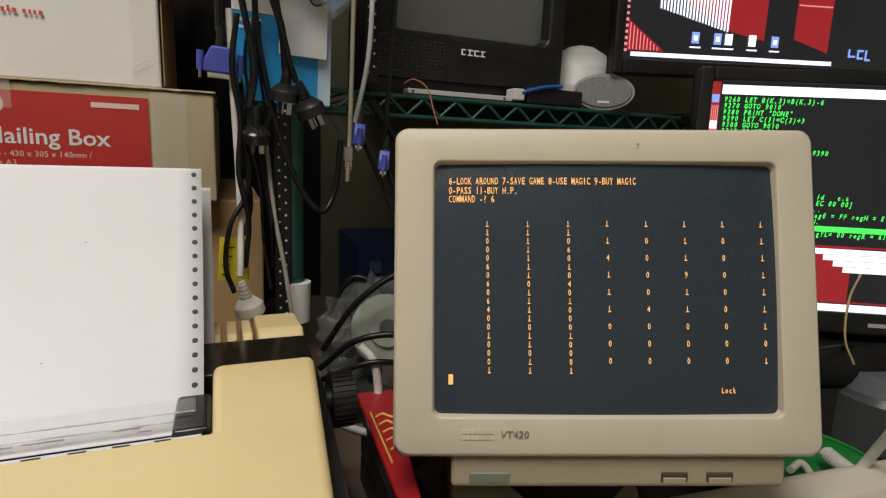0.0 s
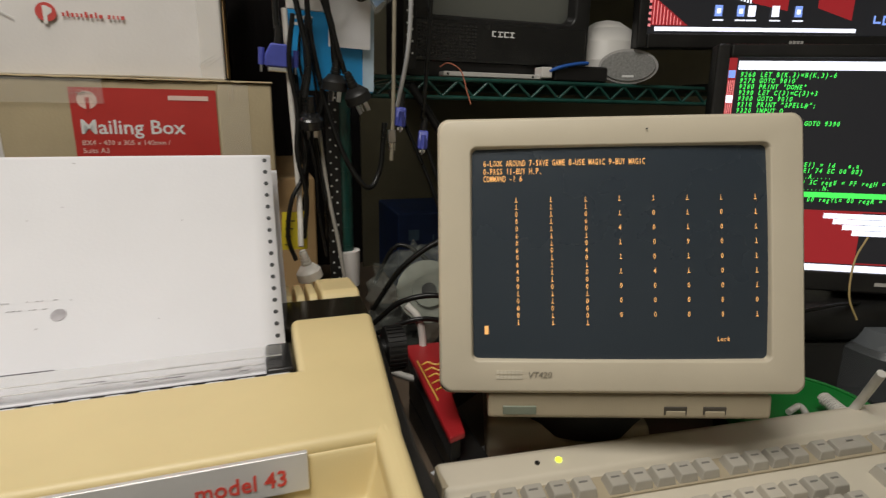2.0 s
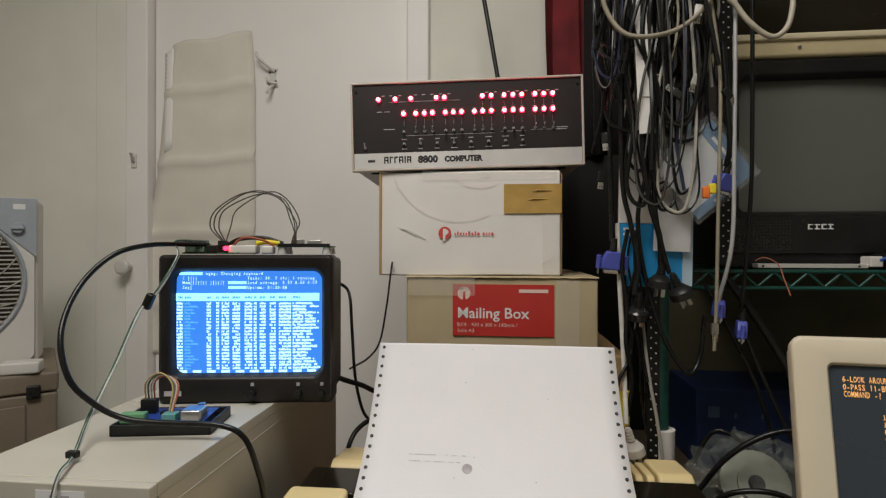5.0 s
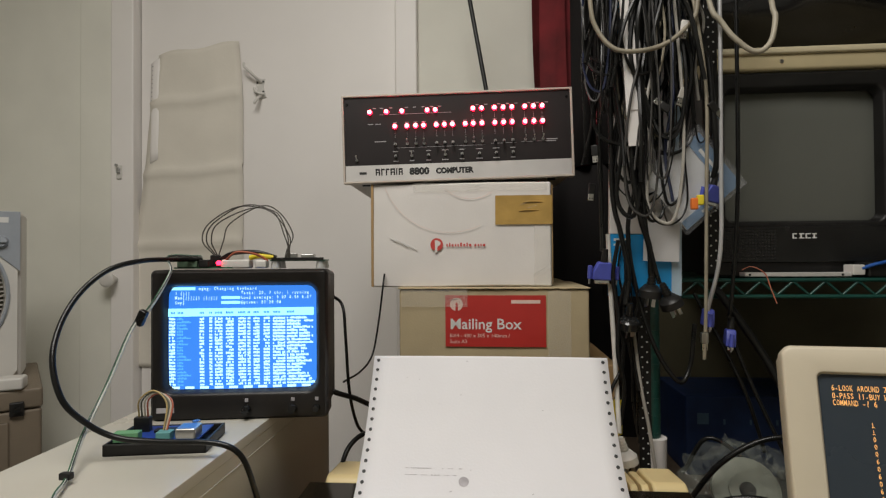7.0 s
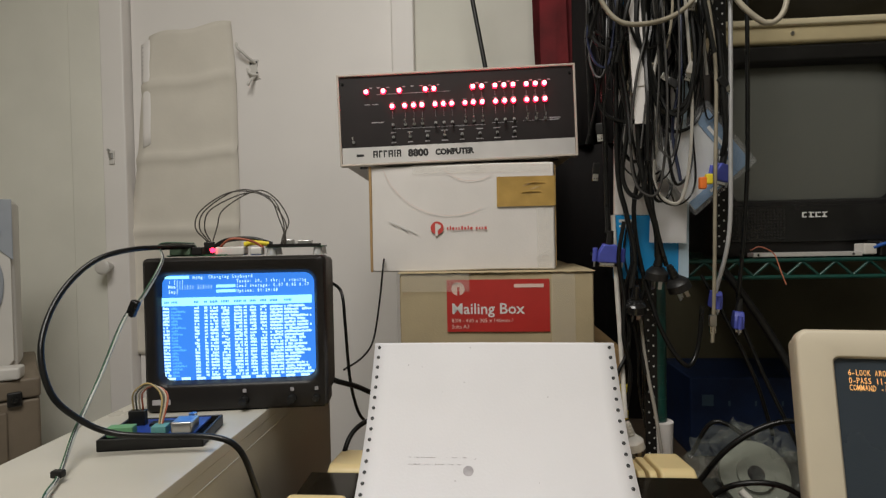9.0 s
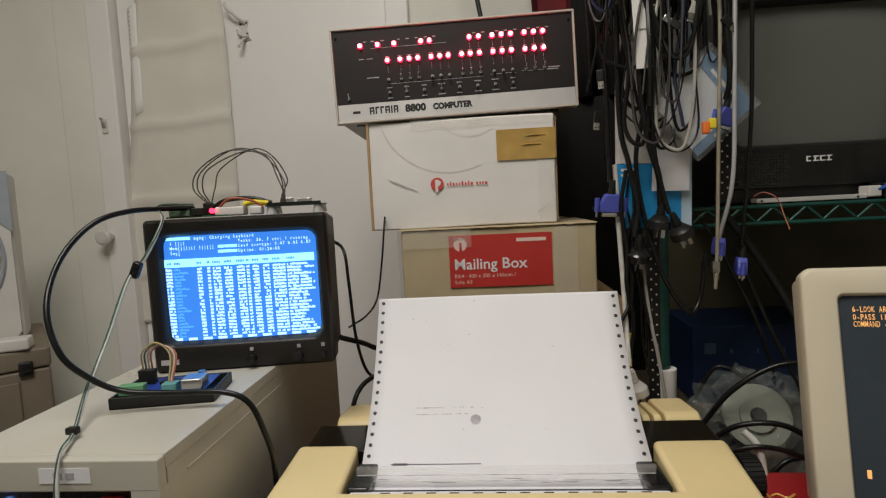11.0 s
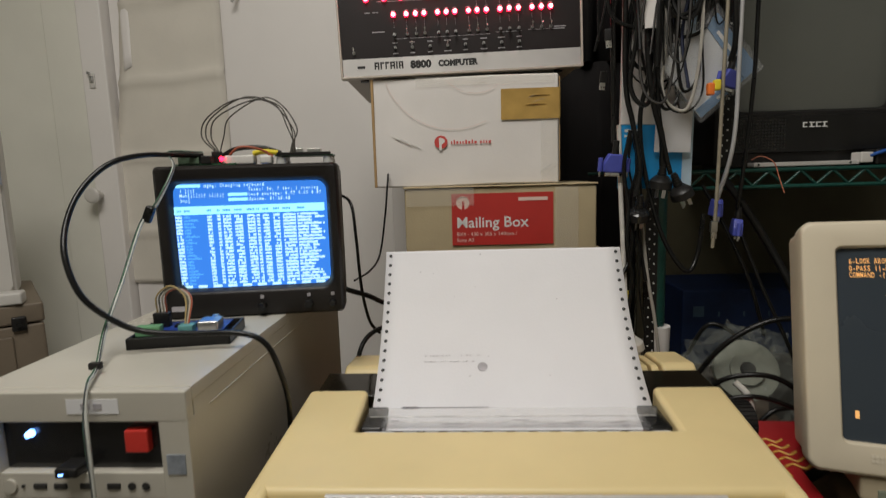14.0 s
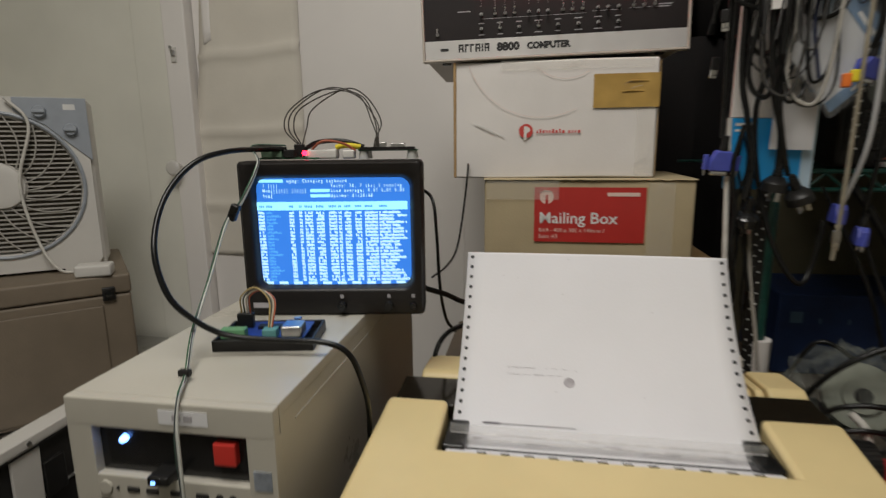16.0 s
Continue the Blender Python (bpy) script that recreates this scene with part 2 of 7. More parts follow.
def prism(outline, y0, y1, r=0.0, seg=2):
    """A closed outline in x and z, pushed from y0 to y1."""
    bm = bmesh.new()
    f = bm.faces.new([bm.verts.new((x, y0, z)) for x, z in outline])
    out = bmesh.ops.extrude_face_region(bm, geom=[f])
    bmesh.ops.translate(bm, vec=(0, y1 - y0, 0), verts=[v for v in out["geom"] if isinstance(v, bmesh.types.BMVert)])
    bmesh.ops.recalc_face_normals(bm, faces=bm.faces)
    if r:
        bmesh.ops.bevel(bm, geom=list(bm.edges), offset=r, segments=seg, affect="EDGES", profile=0.5)
    return bm


def prism_z(outline, z0, z1, r=0.0, seg=2):
    bm = prism([(x, y) for x, y in outline], 0, z1 - z0, r, seg)
    bmesh.ops.transform(bm, matrix=Matrix(((1, 0, 0, 0), (0, 0, 1, 0), (0, 1, 0, z0), (0, 0, 0, 1))), verts=bm.verts)
    bmesh.ops.reverse_faces(bm, faces=bm.faces)
    return bm


def prism_x(outline, x0, x1, r=0.0, seg=2):
    """A closed outline in y and z, pushed from x0 to x1."""
    bm = prism([(y, z) for y, z in outline], 0, x1 - x0, r, seg)
    bmesh.ops.transform(bm, matrix=Matrix(((0, 1, 0, x0), (1, 0, 0, 0), (0, 0, 1, 0), (0, 0, 0, 1))), verts=bm.verts)
    bmesh.ops.reverse_faces(bm, faces=bm.faces)
    return bm


def smooth_path(pts, step=6):
    pts = [Vector(p) for p in pts]
    if len(pts) < 3:
        return pts
    ext = [2 * pts[0] - pts[1], *pts, 2 * pts[-1] - pts[-2]]
    out = []
    for i in range(1, len(ext) - 2):
        a, b, c, d = ext[i - 1 : i + 3]
        for k in range(step):
            t = k / step
            out.append(0.5 * ((2 * b) + (c - a) * t + (2 * a - 5 * b + 4 * c - d) * t * t + (3 * b - a - 3 * c + d) * t**3))
    out.append(pts[-1])
    return out


def add_tube(bm, pts, r, n=8, step=6, mi=0, flat=1.0):
    path = smooth_path(pts, step)
    up = Vector((0.31, 0.52, 0.8))
    rings = []
    for i, p in enumerate(path):
        d = (path[min(i + 1, len(path) - 1)] - path[max(i - 1, 0)]).normalized()
        side = d.cross(up)
        if side.length < 1e-4:
            side = d.cross(Vector((1, 0, 0)))
        side.normalize()
        up = side.cross(d).normalized()
        rings.append([bm.verts.new(p + r * (math.cos(2 * math.pi * k / n) * side + flat * math.sin(2 * math.pi * k / n) * up)) for k in range(n)])
    for a, b in zip(rings, rings[1:]):
        for k in range(n):
            f = bm.faces.new((a[k], a[(k + 1) % n], b[(k + 1) % n], b[k]))
            f.smooth, f.material_index = True, mi
    bm.faces.new(rings[0][::-1]).material_index = mi
    bm.faces.new(rings[-1]).material_index = mi


def tube(pts, r, n=8, step=6, flat=1.0):
    bm = bmesh.new()
    add_tube(bm, pts, r, n, step, 0, flat)
    return bm


def text_mesh(body, size, depth=0.0002, align="LEFT", shear=0.0, sx=1.0, bold=0.0):
    cu = bpy.data.curves.new("lettering", "FONT")
    cu.body, cu.size, cu.extrude, cu.align_x, cu.shear, cu.offset, cu.resolution_u = body, size, depth, align, shear, bold, 2
    ob = bpy.data.objects.new("lettering", cu)
    me = bpy.data.meshes.new_from_object(ob)
    bpy.data.objects.remove(ob)
    me.transform(Matrix.Diagonal((sx, 1, 1, 1)))
    return me


def lettering(name, body, size, material, parent, x, y, z, align="LEFT", shear=0.0, sx=1.0, tilt=0.0, bold=0.0):
    me = text_mesh(body, size, 0.00015, align, shear, sx, bold)
    me.materials.clear()
    me.materials.append(material)
    return part(name, me, None, parent, "", m=Matrix.Translation((x, y, z)) @ pose(0, 0, 0, 90 + tilt))


def plate(x0, x1, z0, z1, y, t=0.0006):
    return box(x0, x1, y - t, y, z0, z1)


GLYPHS = {}


def glyph(ch, size, sx, bold):
    key = (ch, size, sx, bold)
    if key not in GLYPHS:
        me = text_mesh(ch, size, 0.00004, "CENTER", 0, sx, bold)
        GLYPHS[key] = ([v.co.copy() for v in me.vertices], [tuple(p.vertices) for p in me.polygons])
    return GLYPHS[key]


def mono_line(name, body, size, cellw, material, parent, x, z, depth, sx=0.62, bold=0.0, shear=0.0):
    """A line of characters in equal cells, laid on the surface y = depth(x, z)."""
    vs, fs = [], []
    for k, ch in enumerate(body):
        if ch == " ":
            continue
        gv, gf = glyph(ch, size, sx, bold)
        o = len(vs)
        wide = max(c.x for c in gv) - min(c.x for c in gv)
        fit_x = min(1.0, 0.84 * cellw / wide)
        for c in gv:
            wx, wz = x + (k + 0.5) * cellw + c.x * fit_x + shear * c.y, z + c.y
            vs.append((wx, depth(wx, wz) - c.z, wz))
        fs += [tuple(i + o for i in f) for f in gf]
    me = bpy.data.meshes.new(name)
    me.from_pydata(vs, [], fs)
    me.materials.append(material)
    return part(name, me, None, parent)

# ---- room ----
WY = 1.42  # inner face of the back wall
DESK = 0.74


def structure(name, bm, mats, label=""):
    ob = part(name, bm, mats)
    return tagged(ob, label or name.replace("_", " "), "", "", "structure")


structure("floor", box(-2.4, 2.2, -1.8, WY + 0.1, -0.1, 0.0), floor_mat, "dark worn vinyl floor of a small workroom")
structure("ceiling", box(-2.4, 2.2, -1.8, WY + 0.1, 2.5, 2.6), ceiling_paint, "plain white painted ceiling of the workroom")
structure("wall_west", box(-2.4, -2.3, -1.8, WY, 0, 2.5), wall_cream, "cream painted plaster wall")
structure("wall_east", box(2.1, 2.2, -1.8, WY, 0, 2.5), wall_cream, "cream painted plaster wall")
structure("wall_south", box(-2.3, 2.1, -1.8, -1.7, 0, 2.5), wall_cream, "cream painted plaster wall")
bm = bmesh.new()
add_box(bm, -2.3, -1.25, WY, WY + 0.1, 0, 2.5)
add_box(bm, -0.343, 2.1, WY, WY + 0.1, 0, 2.5)
add_box(bm, -1.25, -0.343, WY, WY + 0.1, 2.12, 2.5)
structure("wall_north", bm, wall_cream, "cream painted plaster wall with a doorway")
# shallow step added to the plain wall to give its change of shade
bm = bmesh.new()
add_box(bm, -1.353, -1.25, WY - 0.012, WY - 0.001, 0, 2.12, 0.004)
structure("wall_shade_step", bm, wall_cream, "shallow cream step added for the wall's shading beside the door frame")

door = thing("door_1", pose(0, WY, 0), "white painted flush door, closed, in a white frame", "door", kind="structure")
part("door_leaf", box(-1.176, -0.41, 0.012, 0.05, 0.01, 2.06, 0.002), door_paint, door)
for nm, a, b in (("jamb", -1.25, -1.18), ("jamb", -0.406, -0.343)):
    bm = bmesh.new()
    add_box(bm, a, b, -0.022, 0.07, 0, 2.12, 0.005, 2)
    part(nm, bm, door_paint, door)
part("head", box(-1.18, -0.406, -0.022, 0.07, 2.064, 2.12, 0.004), door_paint, door)
bm = bmesh.new()
add_box(bm, -1.228, -1.212, -0.027, -0.021, 1.412, 1.452, 0.002, mi=1)
add_box(bm, -1.224, -1.214, -0.034, -0.026, 1.428, 1.444, 0.002)
add_cyl(bm, (-1.226, -0.032, 1.452), (-1.226, -0.026, 1.452), 0.004, n=10)
part("latch_plate", bm, [steel, fan_white], door, "worn steel latch keep")
bm = bmesh.new()
add_cyl(bm, (-1.232, -0.022, 1.120), (-1.232, -0.036, 1.120), 0.008, 0.008)
add_cyl(bm, (-1.232, -0.036, 1.120), (-1.232, -0.062, 1.120), 0.013, 0.022)
add_cyl(bm, (-1.232, -0.062, 1.120), (-1.232, -0.070, 1.120), 0.022, 0.014)
part("door_knob", bm, fan_white, door, "round white door knob", smooth=True)

# double coat hook on the door
hook = thing("coat_hook", pose(-0.806, WY + 0.012, 1.668), "white double wire coat hook screwed to the door", "hook")
part("back_plate", prism([(-0.016, 0.016), (-0.014, 0.036), (0.012, 0.034), (0.006, 0.012), (0.013, -0.012), (0.016, -0.020), (-0.006, -0.024), (-0.018, -0.008), (-0.010, 0.006)], -0.004, 0.0, 0.001), fan_white, hook)
part("upper_hook", tube([(0.002, -0.005, 0.024), (-0.010, -0.020, 0.034), (-0.026, -0.030, 0.050), (-0.038, -0.032, 0.062), (-0.042, -0.026, 0.074)], 0.0042), fan_white, hook)
part("lower_hook", tube([(-0.020, -0.006, 0.008), (-0.014, -0.012, -0.004), (0.000, -0.016, -0.012), (0.012, -0.012, -0.012)], 0.0034), fan_white, hook)
part("drop_hook", tube([(0.000, -0.006, -0.016), (-0.003, -0.022, -0.028), (-0.006, -0.032, -0.040), (-0.009, -0.030, -0.046)], 0.0042), fan_white, hook)
for x, z in ((0.006, 0.026), (0.007, -0.004), (-0.011, 0.022), (-0.011, -0.006)):
    part("screw", cyl((x, -0.0055, z), (x, -0.003, z), 0.0028, n=8), black, hook)


# long fan-folded printout taped to the door
def hanging_printout():
    t = thing("hanging_printout", pose(0, WY + 0.010, 0), "long creased aged fan-fold printout hanging on the door", "paper")
    bm = bmesh.new()
    nx, nz = 12, 70
    g = []
    for j in range(nz + 1):
        v = j / nz
        w0, w1 = -1.118 - 0.085 * min(1.0, v * 1.5), -0.872 + 0.012 * min(1.0, v * 6)
        crease = abs(((v * 4.4 + 0.30) % 1.0) - 0.5) * 2
        row = []
        for i in range(nx + 1):
            u = i / nx
            head = 1.782 + 0.030 * u + 0.006 * math.sin(u * 9)
            z = head + (0.86 - head) * v
            x = w0 + (w1 - w0) * u - 0.004 * math.sin(v * 11) * (1 - u)
            y = -0.003 - 0.009 * max(0.0, 1 - 6 * (1 - crease)) - 0.004 * math.sin(math.pi * u) ** 2
            y -= 0.010 * max(0.0, 1 - v * 7) * math.sin(math.pi * u) + 0.0015 * noise.noise(Vector((u * 4, v * 14, 2.0)))
            row.append(bm.verts.new((x, y, z)))
        g.append(row)
    for a, b in zip(g, g[1:]):
        for i in range(nx):
            bm.faces.new((a[i], a[i + 1], b[i + 1], b[i])).smooth = True
    ob = part("sheet", bm, old_paper, t, smooth=True)
    so = ob.modifiers.new("thickness", "SOLIDIFY")
    so.thickness = 0.0004
    bm = bmesh.new()
    rows = [[bm.verts.new((-1.143 - 0.006 * k / 8 + 0.032 * i / 3, -0.002 - 0.004 * math.sin(math.pi * i / 3), 1.757 - 0.30 * k / 8 + 0.006 * i)) for i in range(4)] for k in range(9)]
    for a, b in zip(rows, rows[1:]):
        for i in range(3):
            bm.faces.new((a[i], a[i + 1], b[i + 1], b[i])).smooth = True
    lf = part("underlying_leaf", bm, door_paint, t, "pale punched edge of the leaf below", smooth=True)
    so = lf.modifiers.new("thickness", "SOLIDIFY")
    so.thickness = 0.0004
    for k in range(9):
        z = 1.748 - k * 0.0127
        part("feed_hole", cyl((-1.135 - k * 0.0005, -0.0075, z), (-1.135 - k * 0.0005, -0.0070, z), 0.0017, n=8), grey_ink, t)


hanging_printout()

# dark red curtain
bm = bmesh.new()
rows = []
for z in [1.39 + 0.1 * k for k in range(11)]:
    lean = -0.045 + 0.03 * max(0, (1.72 - z))
    rows.append([bm.verts.new((lean + 0.06 * k / 4 + 0.02 * math.sin(k * 1.3 + z), WY - 0.12 + 0.025 * math.sin(k * 1.9 + 0.8 * z), z)) for k in range(0, 24)])
for a, b in zip(rows, rows[1:]):
    for k in range(len(a) - 1):
        bm.faces.new((a[k], a[k + 1], b[k + 1], b[k])).smooth = True
cur = part("curtain", bm, maroon)
tagged(cur, "dark maroon cloth hanging in folds by the back wall", "curtain")
so = cur.modifiers.new("thickness", "SOLIDIFY")
so.thickness = 0.004

# black cloth below it
bm = bmesh.new()
rows = []
for k in range(22):
    z = 0.05 + 0.09 * k
    if z > 1.45:
        break
    rows.append([bm.verts.new((-0.20 + 0.022 * i + 0.006 * math.sin(i * 1.7 + z * 3), WY - 0.16 + 0.02 * math.sin(i * 1.1 + 0.7 * z), z)) for i in range(20)])
for a, b in zip(rows, rows[1:]):
    for i in range(19):
        bm.faces.new((a[i], a[i + 1], b[i + 1], b[i])).smooth = True
for z in (1.40, 1.60, 1.80, 2.0, 2.2):
    rows.append([bm.verts.new((0.06 + 0.0095 * i, WY - 0.17 + 0.02 * math.sin(i * 1.1 + 0.7 * z), z)) for i in range(20)])
for a, b in zip(rows[-5:], rows[-4:]):
    for i in range(19):
        bm.faces.new((a[i], a[i + 1], b[i + 1], b[i])).smooth = True
blk = part("black_cloth", bm, M("black_cloth", (0.005, 0.0035, 0.0035), 0.95, var=0.3, scale=14, bump=0.5, fine=300), smooth=True)
tagged(blk, "black cloth hanging in soft folds behind the cartons", "cloth")
so = blk.modifiers.new("thickness", "SOLIDIFY")
so.thickness = 0.004

# ---- desk ----
desk = thing("desk", pose(0, 0, 0), "dark brown laminate work desk crowded with machines", "desk")
part("desktop", box(-0.40, 1.35, 0.0, 1.25, DESK - 0.03, DESK, 0.004), desk_mat, desk)
for x in (-0.36, 1.30):
    for y in (0.05, 1.2):
        part("leg", box(x - 0.025, x + 0.025, y - 0.025, y + 0.025, 0, DESK - 0.03, 0.003), black, desk)

low = thing("low_side_table", pose(0, 0, 0), "low dark side table under the computer tower", "table")
part("tabletop", box(-0.64, -0.405, 0.25, 0.82, 0.50, 0.53, 0.004), desk_mat, low)
for x in (-0.62, -0.43):
    for y in (0.28, 0.79):
        part("leg", box(x - 0.015, x + 0.015, y - 0.015, y + 0.015, 0, 0.50, 0.002), black, low)


# ---- cartons ----
def carton(name, m, w, d, h, mats, label, flap=0.004):
    t = thing(name, m, label, "box")
    bm = bmesh.new()
    add_box(bm, 0, w, 0, d, 0, h, 0.003, 2)
    bmesh.ops.subdivide_edges(bm, edges=[e for e in bm.edges if e.calc_length() > 0.05], cuts=5, use_grid_fill=True)
    for v in bm.verts:
        k = noise.noise(v.co * 9 + Vector((w, d, h)) * 7)
        v.co += Vector((noise.noise(v.co * 11), k, noise.noise(v.co * 7 + Vector((3, 1, 2))))) * 0.0016
    part("body", bm, mats, t)
    return t


bx = carton("mailing_carton", pose(-0.296, 0.780, 1.000, 0, 0, -0.6), 0.305, 0.43, 0.125, kraft, "brown cardboard mailing carton with a red printed label")
part("top_flap", box(-0.002, 0.307, -0.0020, 0.215, 0.1255, 0.1280, 0.001), kraft, bx)
bm = bmesh.new()
add_tube(bm, [(-0.001 + 0.0102 * k, -0.0026 + 0.0012 * noise.noise(Vector((k * 0.7, 1, 2))), 0.1266 + 0.0010 * noise.noise(Vector((k * 0.9, 5, 2)))) for k in range(31)], 0.0009, 6, 3)
part("flap_edge", bm, kraft, bx, "scuffed raw cardboard edge")
part("red_label", plate(0.076, 0.237, 0.033, 0.1155, -0.0022, 0.0005), red_print, bx)
lettering("label_title", "Mailing Box", 0.0240, white_ink, bx, 0.083, -0.0030, 0.0615, sx=1.02, bold=0.0003)
lettering("label_size_line", "BX4 - 430 x 305 x 140mm /", 0.0085, pale_print, bx, 0.083, -0.0030, 0.0480)
lettering("label_size_line", "Suits A3", 0.0085, pale_print, bx, 0.083, -0.0030, 0.0385)
part("brand_bar", plate(0.182, 0.228, 0.1025, 0.1080, -0.0030, 0.0003), pale_print, bx)
bm = bmesh.new()
add_cyl(bm, (0.094, -0.0031, 0.101), (0.094, -0.0027, 0.101), 0.0105, n=24)
part("logo_disc", bm, pale_print, bx)
part("logo_stroke", box(0.0925, 0.0965, -0.0034, -0.003, 0.088, 0.104, 0.0), red_print, bx)
part("clear_tape_strip", plate(0.004, 0.112, 0.097, 0.1250, -0.0040, 0.0004), clear_tape, bx)
part("clear_tape_strip", plate(0.240, 0.276, 0.004, 0.1230, -0.0042, 0.0004), clear_tape, bx)
TW = random.Random(31)


def wrinkle(parent, x, z, length, ang, n=1):
    """Fine raised folds of clear tape."""
    for k in range(n):
        a = math.radians(ang + TW.uniform(-12, 12))
        xa, za = x + TW.uniform(-0.008, 0.008), z + TW.uniform(-0.006, 0.006)
        c, s = math.cos(a) * length / 2, math.sin(a) * length / 2
        part("tape_crease", tube([(xa - c, -0.0034, za - s), (xa + 0.001, -0.0046, za + 0.001), (xa + c, -0.0034, za + s)], 0.0006, 5, 3), clear_tape, parent)


wrinkle(bx, 0.090, 0.113, 0.020, 5, 4)
wrinkle(bx, 0.258, 0.116, 0.016, 80, 3)

wbx = carton("white_carton", pose(-0.343, 0.795, 1.1285, 0, 0, 1.0), 0.296, 0.30, 0.172, white_card, "white postal carton with brown tape and a red round logo")
part("brown_tape", plate(0.205, 0.297, 0.102, 0.150, -0.0022, 0.0004), tape, wbx, "strip of shiny brown packing tape")
part("tape_side", box(0.2975, 0.2985, -0.002, 0.05, 0.104, 0.150), tape, wbx)
bm = bmesh.new()
n = 26
cx, cz, R = 0.108, 0.070, 0.0105
f = bm.faces.new([bm.verts.new((cx + R * math.cos(a), -0.0026, cz + R * math.sin(a))) for a in [2 * math.pi * k / n for k in range(n)]])
part("logo_disc", bm, red_logo, wbx)
part("logo_stroke", prism([(cx - 0.003, cz - 0.013), (cx + 0.001, cz - 0.013), (cx + 0.001, cz - 0.004), (cx + 0.006, cz), (cx + 0.006, cz + 0.004), (cx + 0.001, cz + 0.007), (cx - 0.003, cz + 0.007)], -0.0031, -0.0028), white_card, wbx)
bm = bmesh.new()
x = 0.124
rng = random.Random(4)
for wd in (9, 4):
    for k in range(wd):
        w = rng.choice((0.0022, 0.0030, 0.0036))
        h = rng.choice((0.0042, 0.0042, 0.0062))
        add_box(bm, x, x + w, -0.0027, -0.0023, cz - 0.0035, cz - 0.0035 + h)
        x += w + 0.0022
    x += 0.003
part("brand_bars", bm, red_logo, wbx)
for c0, z0, rr, a0, a1 in ((0.13, 0.205, 0.115, 200, 300), (0.165, 0.205, 0.06, 215, 310)):
    pts = [(c0 + rr * math.cos(math.radians(a)), -0.0024, z0 + rr * math.sin(math.radians(a))) for a in range(a0, a1, 6)]
    pts = [p for p in pts if p[2] < 0.17]
    part("printed_arc", tube(pts, 0.0003, 4, 2), pale_print, wbx)
for a, b in (((0.035, 0.078), (0.075, 0.062)), ((0.03, 0.082), (0.06, 0.066))):
    part("tape_crease", tube([(a[0], -0.0024, a[1]), ((a[0] + b[0]) / 2, -0.003, (a[1] + b[1]) / 2 + 0.002), (b[0], -0.0024, b[1])], 0.0006, 4), white_ink, wbx)
part("clear_tape_strip", plate(0.268, 0.297, 0.002, 0.10, -0.0022, 0.0003), clear_tape, wbx)
part("clear_tape_strip", plate(0.07, 0.29, 0.158, 0.172, -0.0022, 0.0003), clear_tape, wbx)
wrinkle(wbx, 0.280, 0.020, 0.022, 35, 4)
wrinkle(wbx, 0.262, 0.134, 0.016, 8, 3)
wrinkle(wbx, 0.175, 0.165, 0.022, 4, 5)
for x, z in ((0.262, 0.138), (0.256, 0.124)):
    part("tape_fold", tube([(x - 0.012, -0.0024, z), (x, -0.0040, z + 0.0015), (x + 0.020, -0.0024, z + 0.001)], 0.0012, 6, 4), tape, wbx)
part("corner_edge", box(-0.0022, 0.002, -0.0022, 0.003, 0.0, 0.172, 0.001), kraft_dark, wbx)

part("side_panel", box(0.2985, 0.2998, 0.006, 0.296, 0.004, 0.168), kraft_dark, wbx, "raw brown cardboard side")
lbx = carton("brown_carton", pose(-0.24, 0.815, DESK), 0.303, 0.38, 0.258, kraft_dark, "brown cardboard carton under the stacked mailing boxes")

# ---- front-panel computer on the cartons ----
alt = thing("front_panel_computer", pose(-0.387, 0.790, 1.3035, 0, -1.4, 3.0), "vintage front-panel computer, black face with lit red lamps", "computer")
W, H = 0.378, 0.142
part("case", box(0, W, 0.004, 0.30, 0, H, 0.003), M("altair_case", (0.42, 0.36, 0.30), 0.45, var=0.05), alt, "beige painted metal case")
bm = bmesh.new()
add_box(bm, -0.002, W + 0.002, -0.004, 0.012, -0.003, 0.0005, 0.001)
add_box(bm, -0.002, W + 0.002, -0.004, 0.012, H - 0.0005, H + 0.003, 0.001)
add_box(bm, -0.003, 0.0005, -0.004, 0.012, -0.003, H + 0.003, 0.001)
add_box(bm, W - 0.0005, W + 0.003, -0.004, 0.012, -0.003, H + 0.003, 0.001)
part("bezel", bm, M("altair_bezel", (0.50, 0.44, 0.38), 0.4, var=0.05), alt)
panel_black = M("panel_black", (0.017, 0.013, 0.013), 0.5, spec=0.3, var=0.1, scale=20)
part("front_panel", box(0.001, W - 0.001, -0.001, 0.004, 0.027, H - 0.001), panel_black, alt)
part("name_strip", box(0.001, W - 0.001, -0.0016, 0.004, 0.001, 0.027), silver, alt, "silver name strip")
bm = bmesh.new()
x = 0.051
for k, w in enumerate((0.0075, 0.006, 0.006, 0.0075, 0.0025, 0.007)):
    add_box(bm, x, x + w, -0.0019, -0.0015, 0.018, 0.0208)
    add_box(bm, x, x + 0.0022, -0.0019, -0.0015, 0.0095, 0.018)
    if k in (0, 3, 5):
        add_box(bm, x + w - 0.0022, x + w, -0.0019, -0.0015, 0.0095, 0.018)
        add_box(bm, x, x + w, -0.0019, -0.0015, 0.0135, 0.0155)
    x += w + 0.0018
part("brand_blocks", bm, ink, alt)
lettering("model_lettering", "8800", 0.0155, ink, alt, 0.108, -0.0018, 0.0095, sx=1.05, bold=0.0009)
lettering("type_lettering", "COMPUTER", 0.0125, ink, alt, 0.152, -0.0018, 0.0100, sx=0.94, bold=0.0008)
part("logo_bar", plate(0.024, 0.036, 0.012, 0.016, -0.0016, 0.0003), ink, alt)
